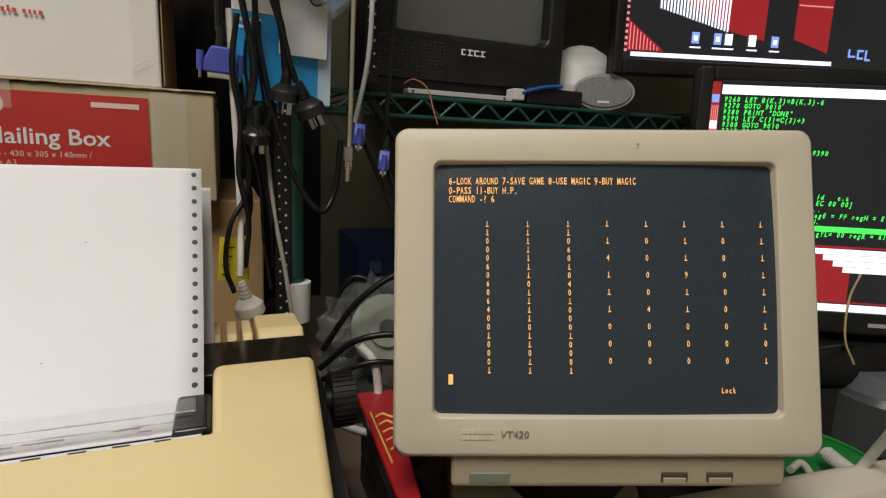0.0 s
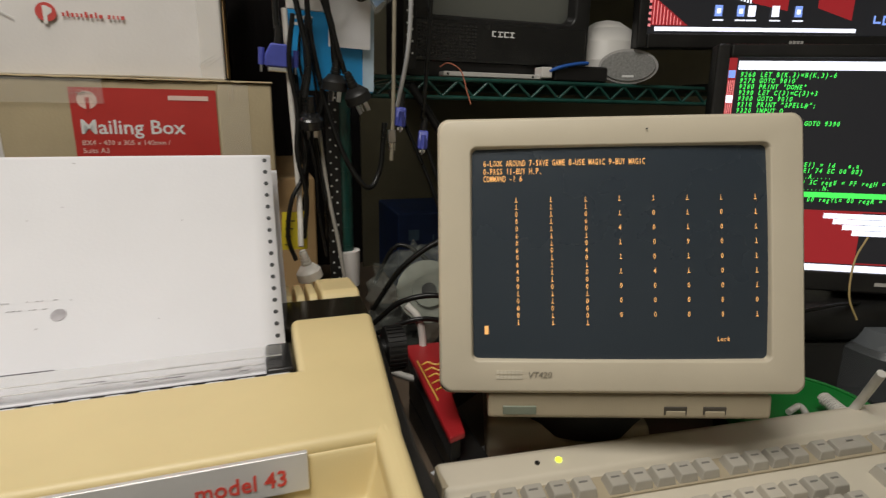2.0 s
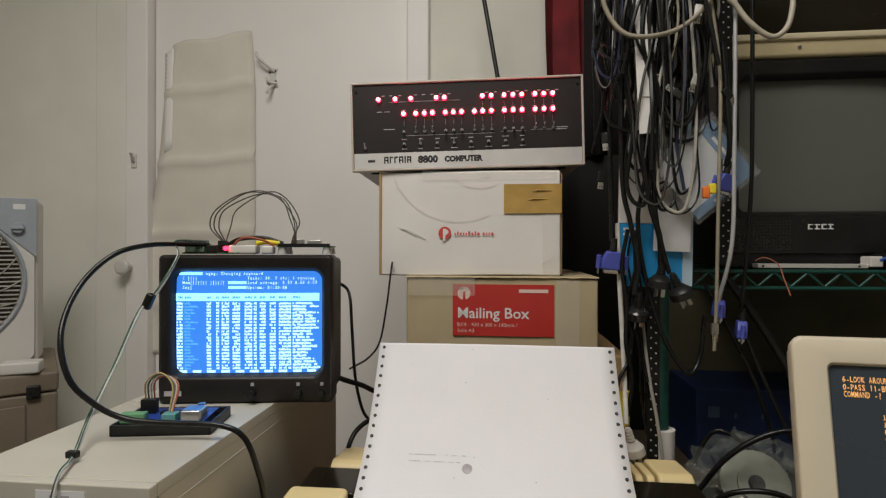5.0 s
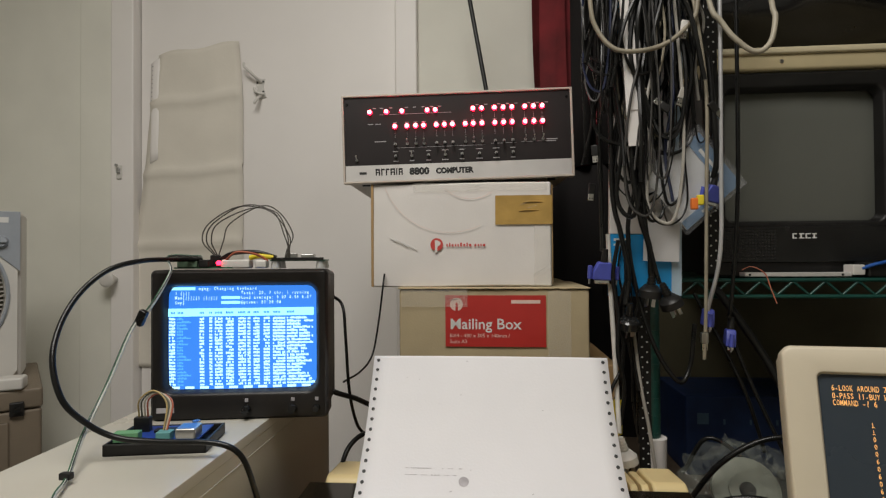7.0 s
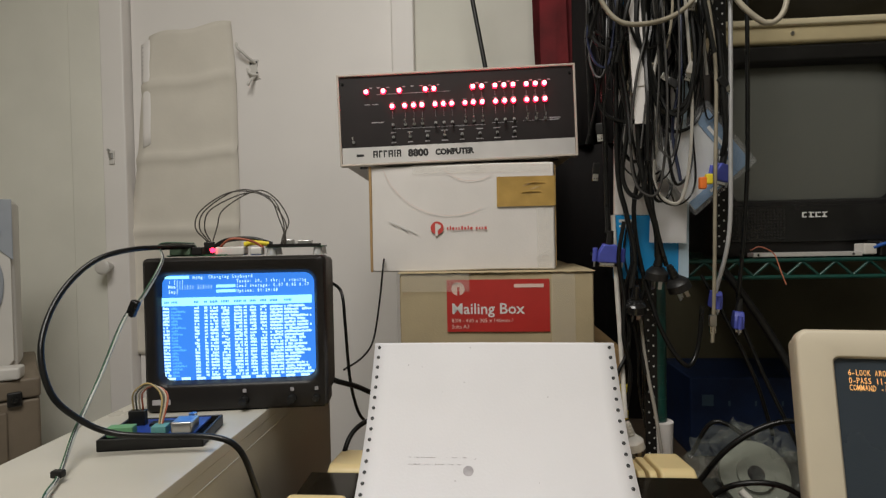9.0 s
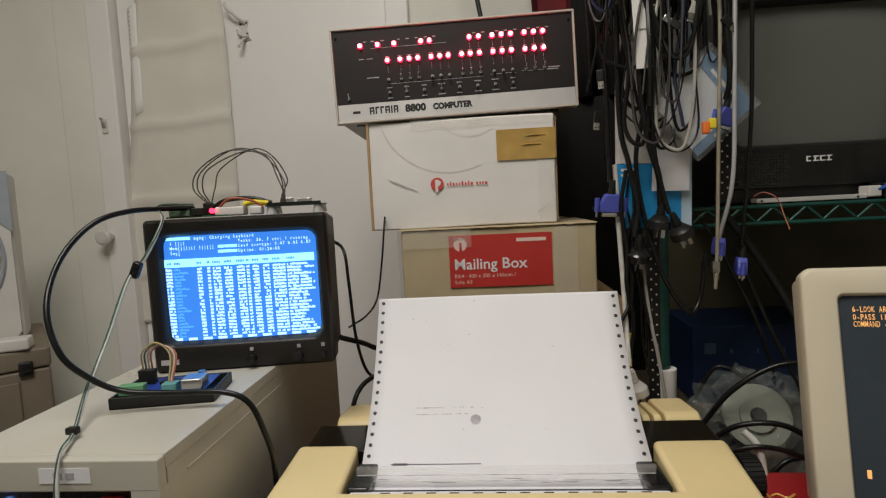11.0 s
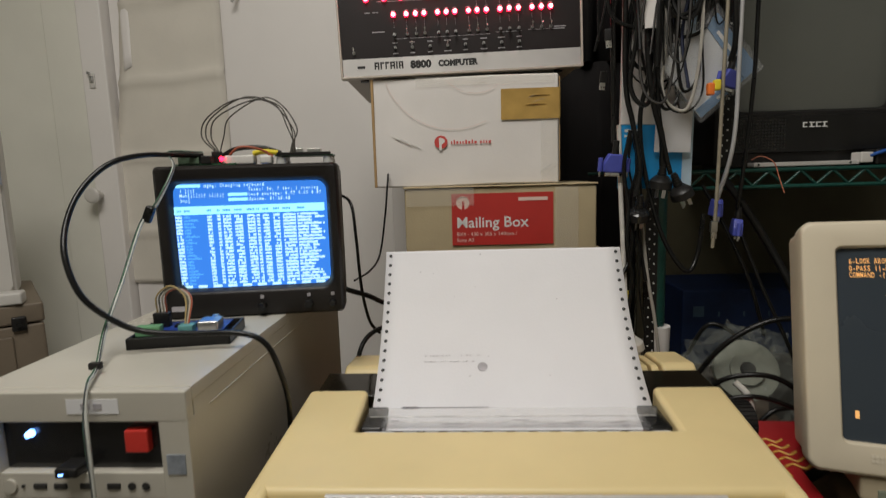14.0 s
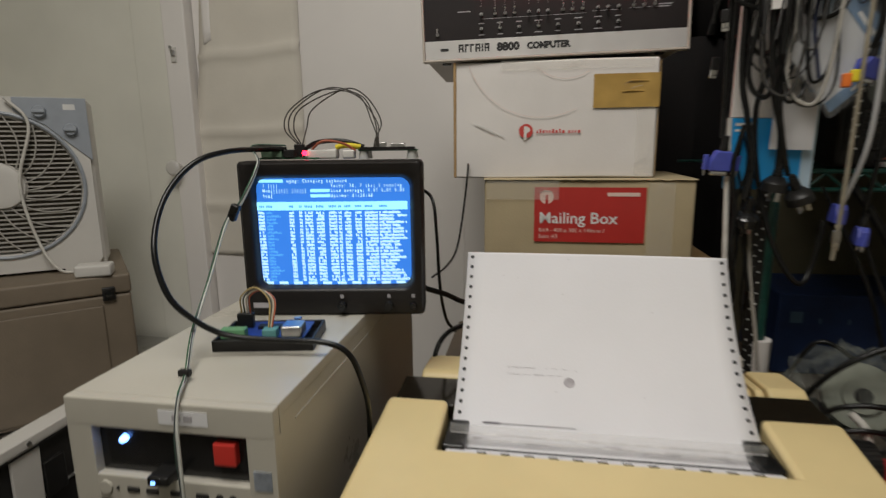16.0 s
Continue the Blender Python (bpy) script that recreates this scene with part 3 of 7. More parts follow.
SX, SZ = W / 393.0, H / 147.0


def lamp(x, z, on=True):
    bm = bmesh.new()
    bmesh.ops.create_uvsphere(bm, u_segments=12, v_segments=8, radius=0.0043)
    for f in bm.faces:
        f.smooth = True
    bmesh.ops.translate(bm, vec=(x, -0.003, z), verts=bm.verts)
    ob = part("lamp", bm, led_red, alt)
    cm = bmesh.new()
    bmesh.ops.create_uvsphere(cm, u_segments=10, v_segments=6, radius=0.0032)
    bmesh.ops.translate(cm, vec=(x, -0.0062, z), verts=cm.verts)
    part("lamp_core", cm, led_core, ob)
    return ob


def px_x(x):  # along the panel's face
    return (x - 613) * SX


row1 = (659, 688, 715, 759, 773, 838, 853, 875, 890, 905, 927, 942, 957)
row2 = (702, 723, 738, 752, 774, 788, 802, 824, 838, 853, 875, 890, 905, 927, 942, 957)
for x in row1:
    lamp(px_x(x), H - 0.0265)
for x in row2:
    lamp(px_x(x), H - 0.0515)


def toggle(x, z, up):
    t = part("toggle_switch", cyl((0, 0, 0), (0, -0.003, 0), 0.0024, n=10), steel, alt, m=pose(x, -0.001, z))
    bm = bmesh.new()
    add_cyl(bm, (0, -0.002, 0), (0, -0.010, 0.006 if up else -0.006), 0.0011, 0.0017, n=8)
    part("lever", bm, chrome if up else black_gloss, t)


for i, x in enumerate(row2):
    toggle(px_x(x), H - 0.081, i in (1, 2, 3, 7, 8, 9, 13, 14, 15))
for i, x in enumerate((702, 730, 759, 788, 817, 847, 876, 905)):
    toggle(px_x(x), H - 0.101, i in (1, 3))
toggle(px_x(634), 0.036, True)
bm = bmesh.new()
for x in row2:
    for z0, z1 in ((H - 0.070, H - 0.058), (H - 0.045, H - 0.033)):
        if z0 > H - 0.05 and x < 830:
            continue
        for k in range(4):
            zz = z0 + k * (z1 - z0) / 4
            add_box(bm, px_x(x) - 0.0003, px_x(x) + 0.0003, -0.0013, -0.001, zz, zz + 0.0016)
for x0, x1, z in ((702, 858, H - 0.0875), (868, 910, H - 0.0855), (920, 965, H - 0.0845), (676, 800, H - 0.031)):
    add_box(bm, px_x(x0), px_x(x1), -0.0013, -0.001, z, z + 0.0005)
part("printed_lines", bm, grey_ink, alt)
bm = bmesh.new()
rng = random.Random(2)
for i, x in enumerate((702, 730, 759, 788, 817, 847, 876, 905)):
    w = rng.choice((0.008, 0.011))
    add_box(bm, px_x(x) - w / 2, px_x(x) + w / 2, -0.0013, -0.001, H - 0.094, H - 0.0926)
    add_box(bm, px_x(x) - w / 2, px_x(x) + w / 2, -0.0013, -0.001, H - 0.110, H - 0.1086)
for x in list(row1) + [672, 729, 744]:
    add_box(bm, px_x(x) + 0.005, px_x(x) + 0.010, -0.0013, -0.001, H - 0.0205, H - 0.0193)
for x in row2:
    add_box(bm, px_x(x) - 0.003, px_x(x) + 0.003, -0.0013, -0.001, H - 0.0455, H - 0.0445)
add_box(bm, px_x(666), px_x(686), -0.0013, -0.001, H - 0.0765, H - 0.0751)
add_box(bm, px_x(655), px_x(664), -0.0013, -0.001, H - 0.047, H - 0.0458)
add_box(bm, px_x(668), px_x(678), -0.0013, -0.001, H - 0.047, H - 0.0458)
add_box(bm, px_x(963), px_x(982), -0.0013, -0.001, H - 0.082, H - 0.0806)
add_box(bm, px_x(963), px_x(980), -0.0013, -0.001, H - 0.085, H - 0.0838)
part("printed_captions", bm, grey_ink, alt)
for x, z in ((0.006, 0.13), (W - 0.006, 0.13)):
    part("panel_screw", cyl((x, -0.0022, z), (x, -0.001, z), 0.0022, n=10), black_gloss, alt)
for x in (0.03, W - 0.03):
    part("rubber_foot", cyl((x, 0.03, -0.0035), (x, 0.03, 0.001), 0.007, n=14), black, alt)

# thin black rod leaning behind the stack
rod = part("leaning_rod", cyl((-0.005, 1.205, 0.742), (-0.197, 1.25, 1.86), 0.0055, n=12), black)
tagged(rod, "thin black rod leaning against the wall behind the cartons", "rod")

# ---- printing terminal ----
tty = thing("printing_terminal", pose(0, 0, 0), "cream printing terminal with black keys and paper feeding out", "printer")
X0, X1, ZT = -0.375, 0.062, 0.900
bm = prism_z([(X0, 0.306), (X1, 0.306), (0.079, 0.489), (0.004, 0.489), (0.004, 0.407), (-0.308, 0.407), (-0.308, 0.487), (-0.375, 0.487)], 0.83, ZT, 0.0065, 3)
for v in bm.verts:
    if v.co.z > 0.86:
        v.co.z += max(0.0, v.co.y - 0.40) * 0.12
part("top_cover", bm, cream, tty)
# side cheeks that slope down beside the keys
for a, b in ((X0 + 0.0005, X0 + 0.018), (X1 - 0.018, X1 - 0.0005)):
    part("side_cheek", prism_x([(0.328, 0.80), (0.328, ZT + 0.0003), (0.306, ZT + 0.0003), (0.20, ZT - 0.022), (0.07, ZT - 0.075), (0.05, 0.79)], a, b, 0.006, 3), cream, tty)


def ease(t):
    t = min(1.0, max(0.0, t))
    return t * t * (3 - 2 * t)


def key_well():
    """The sunk key deck, moulded in one with its rounded sides and back."""
    bm = bmesh.new()
    half = [0.0075 + 0.0009 * k for k in range(24)]
    xs = [X0 + d for d in half] + [X0 + 0.03 + (X1 - X0 - 0.06) * k / 12 for k in range(13)] + [X1 - d for d in reversed(half)]
    ys = [0.075 + 0.0117 * k for k in range(19)] + [0.291 + 0.0009 * k for k in range(24)]
    rows = []
    for y in ys:
        deck = 0.859 + (y - 0.29) * 0.188
        rim = ZT + 0.0005 if y > 0.306 else (ZT + 0.0005 - (0.306 - y) * 0.2094 if y > 0.20 else ZT - 0.0215 - (0.20 - y) * 0.4077)
        row = []
        for x in xs:
            sx = ease((0.0275 - min(x - X0, X1 - x)) / 0.0175)
            sy = ease((y - 0.2965) / 0.0095)
            a, b = deck + (rim - deck) * sx, deck + (0.8925 - deck) * sy
            h = max(0.0, 0.010 - abs(a - b)) / 0.010
            z = max(a, b) + h * h * 0.0025 * min(1.0, sx * 8) * min(1.0, sy * 8)
            row.append(bm.verts.new((x, y, min(z, ZT + 0.0006))))
        rows.append(row)
    for a, b in zip(rows, rows[1:]):
        for i in range(len(xs) - 1):
            bm.faces.new((a[i], a[i + 1], b[i + 1], b[i])).smooth = True
    return bm


part("key_deck", key_well(), cream, tty)
part("base", box(X0 + 0.012, 0.086, 0.06, 0.66, DESK, 0.835, 0.008, 2), black, tty, "black lower body")
part("rear_shell", prism_x([(0.555, 0.80), (0.555, 0.903), (0.565, 0.909), (0.625, 0.903), (0.662, 0.872), (0.665, 0.80)], X0 + 0.022, -0.292, 0.004), cream, tty)
part("rear_shell", prism_x([(0.555, 0.80), (0.555, 0.903), (0.565, 0.909), (0.625, 0.903), (0.662, 0.872), (0.665, 0.80)], 0.040, 0.081, 0.004), cream, tty)
part("rear_shell", prism_x([(0.60, 0.80), (0.60, 0.870), (0.61, 0.876), (0.64, 0.872), (0.662, 0.86), (0.665, 0.80)], -0.292, 0.039, 0.003), cream, tty)
for k in range(4):
    x = -0.012 + k * 0.0132
    part("vent_rib", prism_x([(0.558, 0.85), (0.558, 0.902), (0.565, 0.906), (0.62, 0.900), (0.655, 0.874), (0.655, 0.85)], x, x + 0.009, 0.002), cream, tty)
for k in range(2):
    x = -0.292 + k * 0.0145 + 0.006
    part("vent_rib", prism_x([(0.558, 0.85), (0.558, 0.902), (0.565, 0.906), (0.62, 0.900), (0.655, 0.874), (0.655, 0.85)], x, x + 0.009, 0.002), cream, tty)
part("smoked_cover", prism_x([(0.488, 0.86), (0.488, 0.902), (0.553, 0.904), (0.553, 0.86)], X0 + 0.004, 0.080, 0.002), smoke, tty, "smoked dark plastic lid strip")
part("well_floor", box(-0.312, 0.013, 0.40, 0.50, 0.833, 0.838), black_matt, tty)
part("side_shadow_rail", prism_z([(X1 - 0.006, 0.10), (X1 + 0.010, 0.10), (X1 + 0.012, 0.31), (0.088, 0.49), (0.090, 0.66), (0.070, 0.66), (0.066, 0.49), (X1 - 0.006, 0.31)], 0.80, 0.880, 0.003), black, tty, "black side rail")
part("side_shadow_rail", box(X0 - 0.008, X0 + 0.006, 0.10, 0.64, 0.80, 0.86, 0.005), black, tty, "black side rail")
bm = bmesh.new()
add_cyl(bm, (0.084, 0.49, 0.868), (0.092, 0.49, 0.868), 0.010, n=16)
add_cyl(bm, (0.092, 0.49, 0.868), (0.110, 0.49, 0.868), 0.022, n=30)
knob = part("platen_knob", bm, black, tty, "black ribbed paper-feed knob")
rib = mesh_of("rib", box(0.0925, 0.1095, -0.0008, 0.0008, 0.0215, 0.0230), black)
for k in range(30):
    part("rib", rib, None, knob, m=Matrix.Translation((0, 0.49, 0.868)) @ Matrix.Rotation(2 * math.pi * k / 30, 4, "X"))
part("platen", cyl((-0.300, 0.462, 0.868), (0.002, 0.462, 0.868), 0.021, n=28), black, tty, smooth=True)
for x in (-0.3055, -0.0195):
    b = part("tractor_clamp", box(x, x + 0.0225, 0.418, 0.470, 0.872, 0.897, 0.003), black_gloss, tty)
    part("clamp_screw", cyl((x + 0.015, 0.4165, 0.889), (x + 0.015, 0.420, 0.889), 0.0025, n=10), steel, b)
bm = bmesh.new()
add_box(bm, -0.300, -0.006, 0.4405, 0.4425, 0.884, 0.9065)
part("tear_bar", bm, bar_plastic, tty, "clear plastic tear bar")
bm = bmesh.new()
for k in range(12):
    x = -0.27 + k * 0.022
    add_box(bm, x, x + 0.009, 0.4100, 0.4115, 0.8953, 0.8963)
part("scale_marks", bm, ink, tty)
for z in (0.8925, 0.8985):
    part("bar_edge", box(-0.299, -0.007, 0.4392, 0.4400, z, z + 0.0005), M("bar_edge", (0.58, 0.57, 0.55), 0.3, var=0.5, scale=60), tty)
rng = random.Random(31)
for k in range(7):
    x = -0.28 + rng.random() * 0.24
    part("bar_smudge", box(x, x + rng.uniform(0.006, 0.03), 0.4396, 0.4400, (zz := 0.888 + rng.random() * 0.015), zz + 0.0008), grey_ink, tty)
part("scale_strip", prism_x([(0.4085, 0.880), (0.4085, 0.8955), (0.413, 0.8955), (0.432, 0.886), (0.432, 0.880)], -0.300, -0.002, 0.0005), paper, tty, "white column scale")
# name plate
pl = part("name_plate", prism_x([(0.3005, 0.8745), (0.2970, 0.8745), (0.3015, 0.8970), (0.305, 0.8970)], -0.310, 0.0015, 0.0006), silver, tty, "brushed aluminium name plate")
TI = 11.0
lettering("model_lettering", "model 43", 0.0135, red_ink, pl, -0.062, 0.2976, 0.8800, tilt=-TI, sx=1.0, bold=0.0002)
bm = bmesh.new()
for dx, w, z0, z1 in ((0, 0.0275, 0.0118, 0.0135), (0.0, 0.0022, 0.0085, 0.012), (0.0255, 0.002, 0.0085, 0.012), (0.0072, 0.0032, -0.001, 0.012), (0.0172, 0.0032, -0.001, 0.012), (0.0052, 0.0072, -0.001, 0.0008), (0.0152, 0.0072, -0.001, 0.0008), (0.0062, 0.0052, 0.0095, 0.012), (0.0162, 0.0052, 0.0095, 0.012)):
    add_box(bm, dx, dx + w, -0.0004, 0, z0, z1)
part("maker_mark", bm, ink, pl, m=Matrix.Translation((-0.294, 0.2977, 0.8800)) @ pose(0, 0, 0, -TI) @ Matrix.Diagonal((1.05, 1, 0.85, 1)))
part("maker_badge", box(-0.0095, 0.0095, -0.0006, 0, -0.0065, 0.0065, 0.002), M("badge_blue", (0.12, 0.16, 0.20), 0.4), pl, m=Matrix.Translation((-0.163, 0.2990, 0.8858)) @ pose(0, 0, 0, -TI))
part("badge_mark", box(-0.0062, 0.0062, -0.0010, -0.0006, -0.0022, 0.0022), M("badge_mark", (0.03, 0.05, 0.08), 0.4), pl, m=Matrix.Translation((-0.163, 0.2990, 0.8858)) @ pose(0, 0, 0, -TI))


def key_mesh(w, d, h, taper=0.0025):
    bm = bmesh.new()
    vs = add_box(bm, -w / 2, w / 2, -d / 2, d / 2, 0, h, 0.0)
    for v in bm.verts:
        if v.co.z > h / 2:
            v.co.x -= math.copysign(taper, v.co.x)
            v.co.y -= math.copysign(taper * 0.8, v.co.y) - 0.0008
    bmesh.ops.bevel(bm, geom=list(bm.edges), offset=0.0012, segments=2, affect="EDGES", profile=0.5)
    return bm


km = mesh_of("key", key_mesh(0.0188, 0.0205, 0.0155, 0.0036), black_gloss)
km_w = mesh_of("key", key_mesh(0.0285, 0.0185, 0.015), black_gloss)
slope = 10.5


def deck_z(y):
    return 0.859 + (y - 0.29) * 0.188


cap_bar = mesh_of("key_caption", box(-0.0042, 0.0042, -0.0006, 0.0006, 0, 0.0002), grey_ink)


def tty_key(x, y, mesh=None, cap=True, lit=False):
    k = part("key", mesh or km, None, tty, m=pose(x, y, deck_z(y) - 0.001, slope))
    if lit:
        part("lit_cap", box(-0.0046, 0.0046, -0.0015, 0.0055, 0.0150, 0.0159), glow("key_lamp", (1.0, 0.04, 0.09), 1.3), k, "glowing red key cap")
    elif cap:
        part("key_caption", cap_bar, None, k, m=pose(0, 0.003, 0.0156))
        part("key_caption", cap_bar, None, k, m=pose(0, -0.001, 0.0156) @ Matrix.Diagonal((0.7, 1, 1, 1)))


for i in range(5):
    tty_key(-0.2890 + i * 0.0193, 0.287, lit=(i == 1))
for i, x in enumerate((-0.1040, -0.0755, -0.0470, -0.0185)):
    tty_key(x, 0.287)
for x in (-0.0898, -0.0613, -0.0328):
    part("key_spacer", box(x - 0.0042, x + 0.0042, 0.279, 0.298, deck_z(0.284), deck_z(0.284) + 0.0145, 0.001), black, tty)
for x0, x1 in ((-0.2985, -0.2025), (-0.1135, -0.0090)):
    part("key_skirt", box(x0, x1, 0.2775, 0.2965, deck_z(0.284) - 0.004, deck_z(0.284) + 0.0045, 0.001), black, tty)
for r, (xs, n) in enumerate(((-0.302, 15), (-0.306, 15), (-0.302, 15), (-0.297, 14))):
    part("key_skirt", box(xs - 0.0092, xs + (n - 1) * 0.0201 + 0.0092, 0.2505 - r * 0.0207, 0.2695 - r * 0.0207, deck_z(0.258 - r * 0.0207) - 0.006, deck_z(0.258 - r * 0.0207) + 0.003, 0.001), black, tty)
    for i in range(n):
        tty_key(xs + i * 0.0201, 0.2600 - r * 0.0207, cap=(r == 0 or i % 3 != 1))
part("space_bar", box(-0.24, -0.08, 0.156, 0.173, deck_z(0.165), deck_z(0.165) + 0.013, 0.003), black_gloss, tty)

# sheet of continuous paper in the terminal
PROFILE = [(0.438, 0.884), (0.452, 0.8885), (0.470, 0.899), (0.502, 0.9225), (0.530, 0.948), (0.555, 0.977), (0.576, 1.008), (0.592, 1.034), (0.600, 1.049)]
pth = smooth_path([(0, y, z) for y, z in PROFILE], 5)


def on_sheet(v, lift=0.0):
    """The place along the sheet's curve, v from 0 (platen) to 1 (top)."""
    f = v * (len(pth) - 1)
    i = min(int(f), len(pth) - 2)
    p = pth[i].lerp(pth[i + 1], f - i)
    d = (pth[i + 1] - pth[i]).normalized()
    nrm = Vector((0, -d.z, d.y))
    return p + nrm * lift, d


def paper_sheet():
    t = thing("continuous_paper", pose(0, 0, 0), "white continuous form paper with punched feed holes, faint print", "paper")
    bm = bmesh.new()
    rows = []
    for k, p in enumerate(pth):
        v = k / (len(pth) - 1)
        rows.append([bm.verts.new((-0.301 + 0.299 * i / 14 + 0.0, p.y + 0.004 * (v**2) * math.sin(i / 14 * math.pi) + 0.008 * v * (1 - i / 14), p.z - 0.001 * v * (1 - i / 14))) for i in range(15)])
    for a, b in zip(rows, rows[1:]):
        for i in range(14):
            bm.faces.new((a[i], a[i + 1], b[i + 1], b[i])).smooth = True
    ob = part("sheet", bm, paper, t)
    so = ob.modifiers.new("thickness", "SOLIDIFY")
    so.thickness = 0.00035
    so.offset = 0
    length = sum((b - a).length for a, b in zip(pth, pth[1:]))
    hole = mesh_of("feed_hole", cyl((0, 0, 0), (0, 0, 0.0005), 0.0021, n=12), ink)

    def lay(x, v, lift=0.0006):
        p, d = on_sheet(v, lift)
        s = (x + 0.301) / 0.299
        off = Vector((0, 0.004 * v * v * math.sin(s * math.pi) + 0.008 * v * (1 - s), -0.001 * v * (1 - s)))
        ang = math.degrees(math.atan2(d.z, d.y))
        return Matrix.Translation(Vector((x, p.y, p.z)) + off) @ pose(0, 0, 0, ang)

    s = 0.006
    while s < length:
        rest, i = length - s, 0
        while i < len(pth) - 2 and rest > (pth[i + 1] - pth[i]).length:
            rest -= (pth[i + 1] - pth[i]).length
            i += 1
        v = (i + rest / (pth[i + 1] - pth[i]).length) / (len(pth) - 1)
        if v > 0.12:
            for x in (-0.295, -0.008):
                part("feed_hole", hole, None, t, m=lay(x, v, 0.0003))
        s += 0.0127
    bm = cyl((0, 0, 0), (0, 0, 0.0002), 0.0058, n=20)
    part("ink_blot", bm, grey_ink, t, "grey ink blot", m=lay(-0.18, 0.395))
    bm = bmesh.new()
    rng = random.Random(9)
    for r in range(2):
        x = -0.062
        while x < 0.0:
            w = rng.uniform(0.001, 0.004)
            if rng.random() < 0.7:
                add_box(bm, x, x + w, 0.004 - r * 0.008, 0.0046 - r * 0.008, 0, 0.0002)
            x += w + 0.0012
    part("faint_print", bm, grey_ink, t, m=lay(-0.185, 0.43))
    bm = bmesh.new()
    add_box(bm, 0, 0.095, -0.0005, 0.0004, 0, 0.0002)
    add_box(bm, 0.002, 0.018, -0.0012, 0.0012, 0, 0.0002)
    part("print_smudge", bm, M("smudge", (0.16, 0.15, 0.17), 0.8, var=0.3, scale=80), t, m=lay(-0.27, 0.225))
    for k in range(9):
        p = lay(-0.26 + rng.uniform(0, 0.2), rng.uniform(0.3, 0.95))
        part("ink_speck", box(0, rng.uniform(0.0008, 0.0028), 0, 0.0006, 0, 0.0002), grey_ink, t, m=p)


paper_sheet()


def feed_stack():
    """The unprinted length that rises behind the platen."""
    t = thing("incoming_paper", pose(0, 0, 0), "unprinted fan-fold paper rising behind the printed sheet", "paper")
    prof = smooth_path([(0, 0.535, 0.893), (0, 0.572, 0.930), (0, 0.604, 0.975), (0, 0.616, 1.010), (0, 0.622, 1.030)], 5)
    bm = bmesh.new()
    rows = [[bm.verts.new((-0.300 + 0.3045 * i / 6, p.y + 0.006, p.z)) for i in range(7)] for p in prof]
    for a, b in zip(rows, rows[1:]):
        for i in range(6):
            bm.faces.new((a[i], a[i + 1], b[i + 1], b[i])).smooth = True
    ob = part("sheet", bm, paper, t, smooth=True)
    so = ob.modifiers.new("thickness", "SOLIDIFY")
    so.thickness = 0.0004


feed_stack()

# ---- computer tower ----
PX0, PX1, PY, PZ0, PZ1 = -0.592, -0.412, 0.297, 0.53, 0.987
pc = thing("computer_tower", pose(0, 0, 0), "grey-beige computer tower with mesh grille and black drive bay", "computer")
part("side_cover", box(PX0 + 0.0008, PX1 - 0.0008, PY + 0.012, 0.775, PZ0 + 0.006, PZ1 - 0.002, 0.001), case_grey, pc)
part("top_cover", box(PX0 + 0.0003, PX1 - 0.0003, PY + 0.010, 0.775, PZ1 - 0.012, PZ1, 0.001), case_grey, pc)
part("seam", box(PX1 - 0.0030, PX1 - 0.0002, 0.335, 0.772, 0.9600, 0.9618, 0.0006), case_grey, pc)
fb = bmesh.new()
zs = (PZ1, 0.962, 0.918, 0.8985, 0.885, 0.60, PZ0 + 0.006)
add_box(fb, PX0, PX1, PY, PY + 0.0102, 0.9615, PZ1 - 0.0002, 0.0016)
add_box(fb, PX0, PX0 + 0.022, PY + 0.0002, PY + 0.0118, PZ0 + 0.006, 0.963, 0.0010)
add_box(fb, PX1 - 0.024, PX1, PY + 0.0002, PY + 0.0118, PZ0 + 0.006, 0.963, 0.0010)
add_box(fb, PX0 + 0.02, PX1 - 0.022, PY + 0.0006, PY + 0.034, 0.897, 0.9195, 0.001)
add_box(fb, PX0 + 0.02, PX1 - 0.022, PY + 0.001, PY + 0.034, PZ0 + 0.006, 0.60, 0.003)
part("front_bezel", fb, case_grey, pc)
bay = part("drive_bay", box(PX0 + 0.022, PX1 - 0.024, PY + 0.008, PY + 0.03, 0.919, 0.9615, 0.001), black_gloss, pc, "glossy black drive bay")
part("blue_lamp", cyl((-0.5465, PY + 0.0085, 0.9495), (-0.5465, PY + 0.0035, 0.9495), 0.0034, 0.0026, 14), led_blue, bay)
part("red_button", box(-0.4655, -0.4465, PY + 0.001, PY + 0.009, 0.9355, 0.9545, 0.0015), red_plastic, bay, "square red push button")
stick = part("memory_stick", box(-0.517, -0.499, PY - 0.010, PY + 0.010, 0.9200, 0.9285, 0.002), black, pc)
part("stick_cap", box(-0.5165, -0.5050, PY - 0.0104, PY - 0.0040, 0.9205, 0.9280, 0.001), black_gloss, stick)
part("stick_lamp", box(-0.5130, -0.5095, PY - 0.0112, PY - 0.0100, 0.9232, 0.9245), led_blue, stick, "tiny blue lamp")
lb = part("asset_label", plate(-0.508, -0.466, 0.969, 0.981, PY - 0.0002, 0.0004), M("label_white", (0.75, 0.75, 0.76), 0.5, var=0.03), pc, "white paper label")
part("label_bar", plate(-0.496, -0.489, 0.9725, 0.9775, PY - 0.0007, 0.0003), grey_ink, lb)
part("label_bar", plate(-0.486, -0.479, 0.9725, 0.9775, PY - 0.0007, 0.0003), grey_ink, lb)
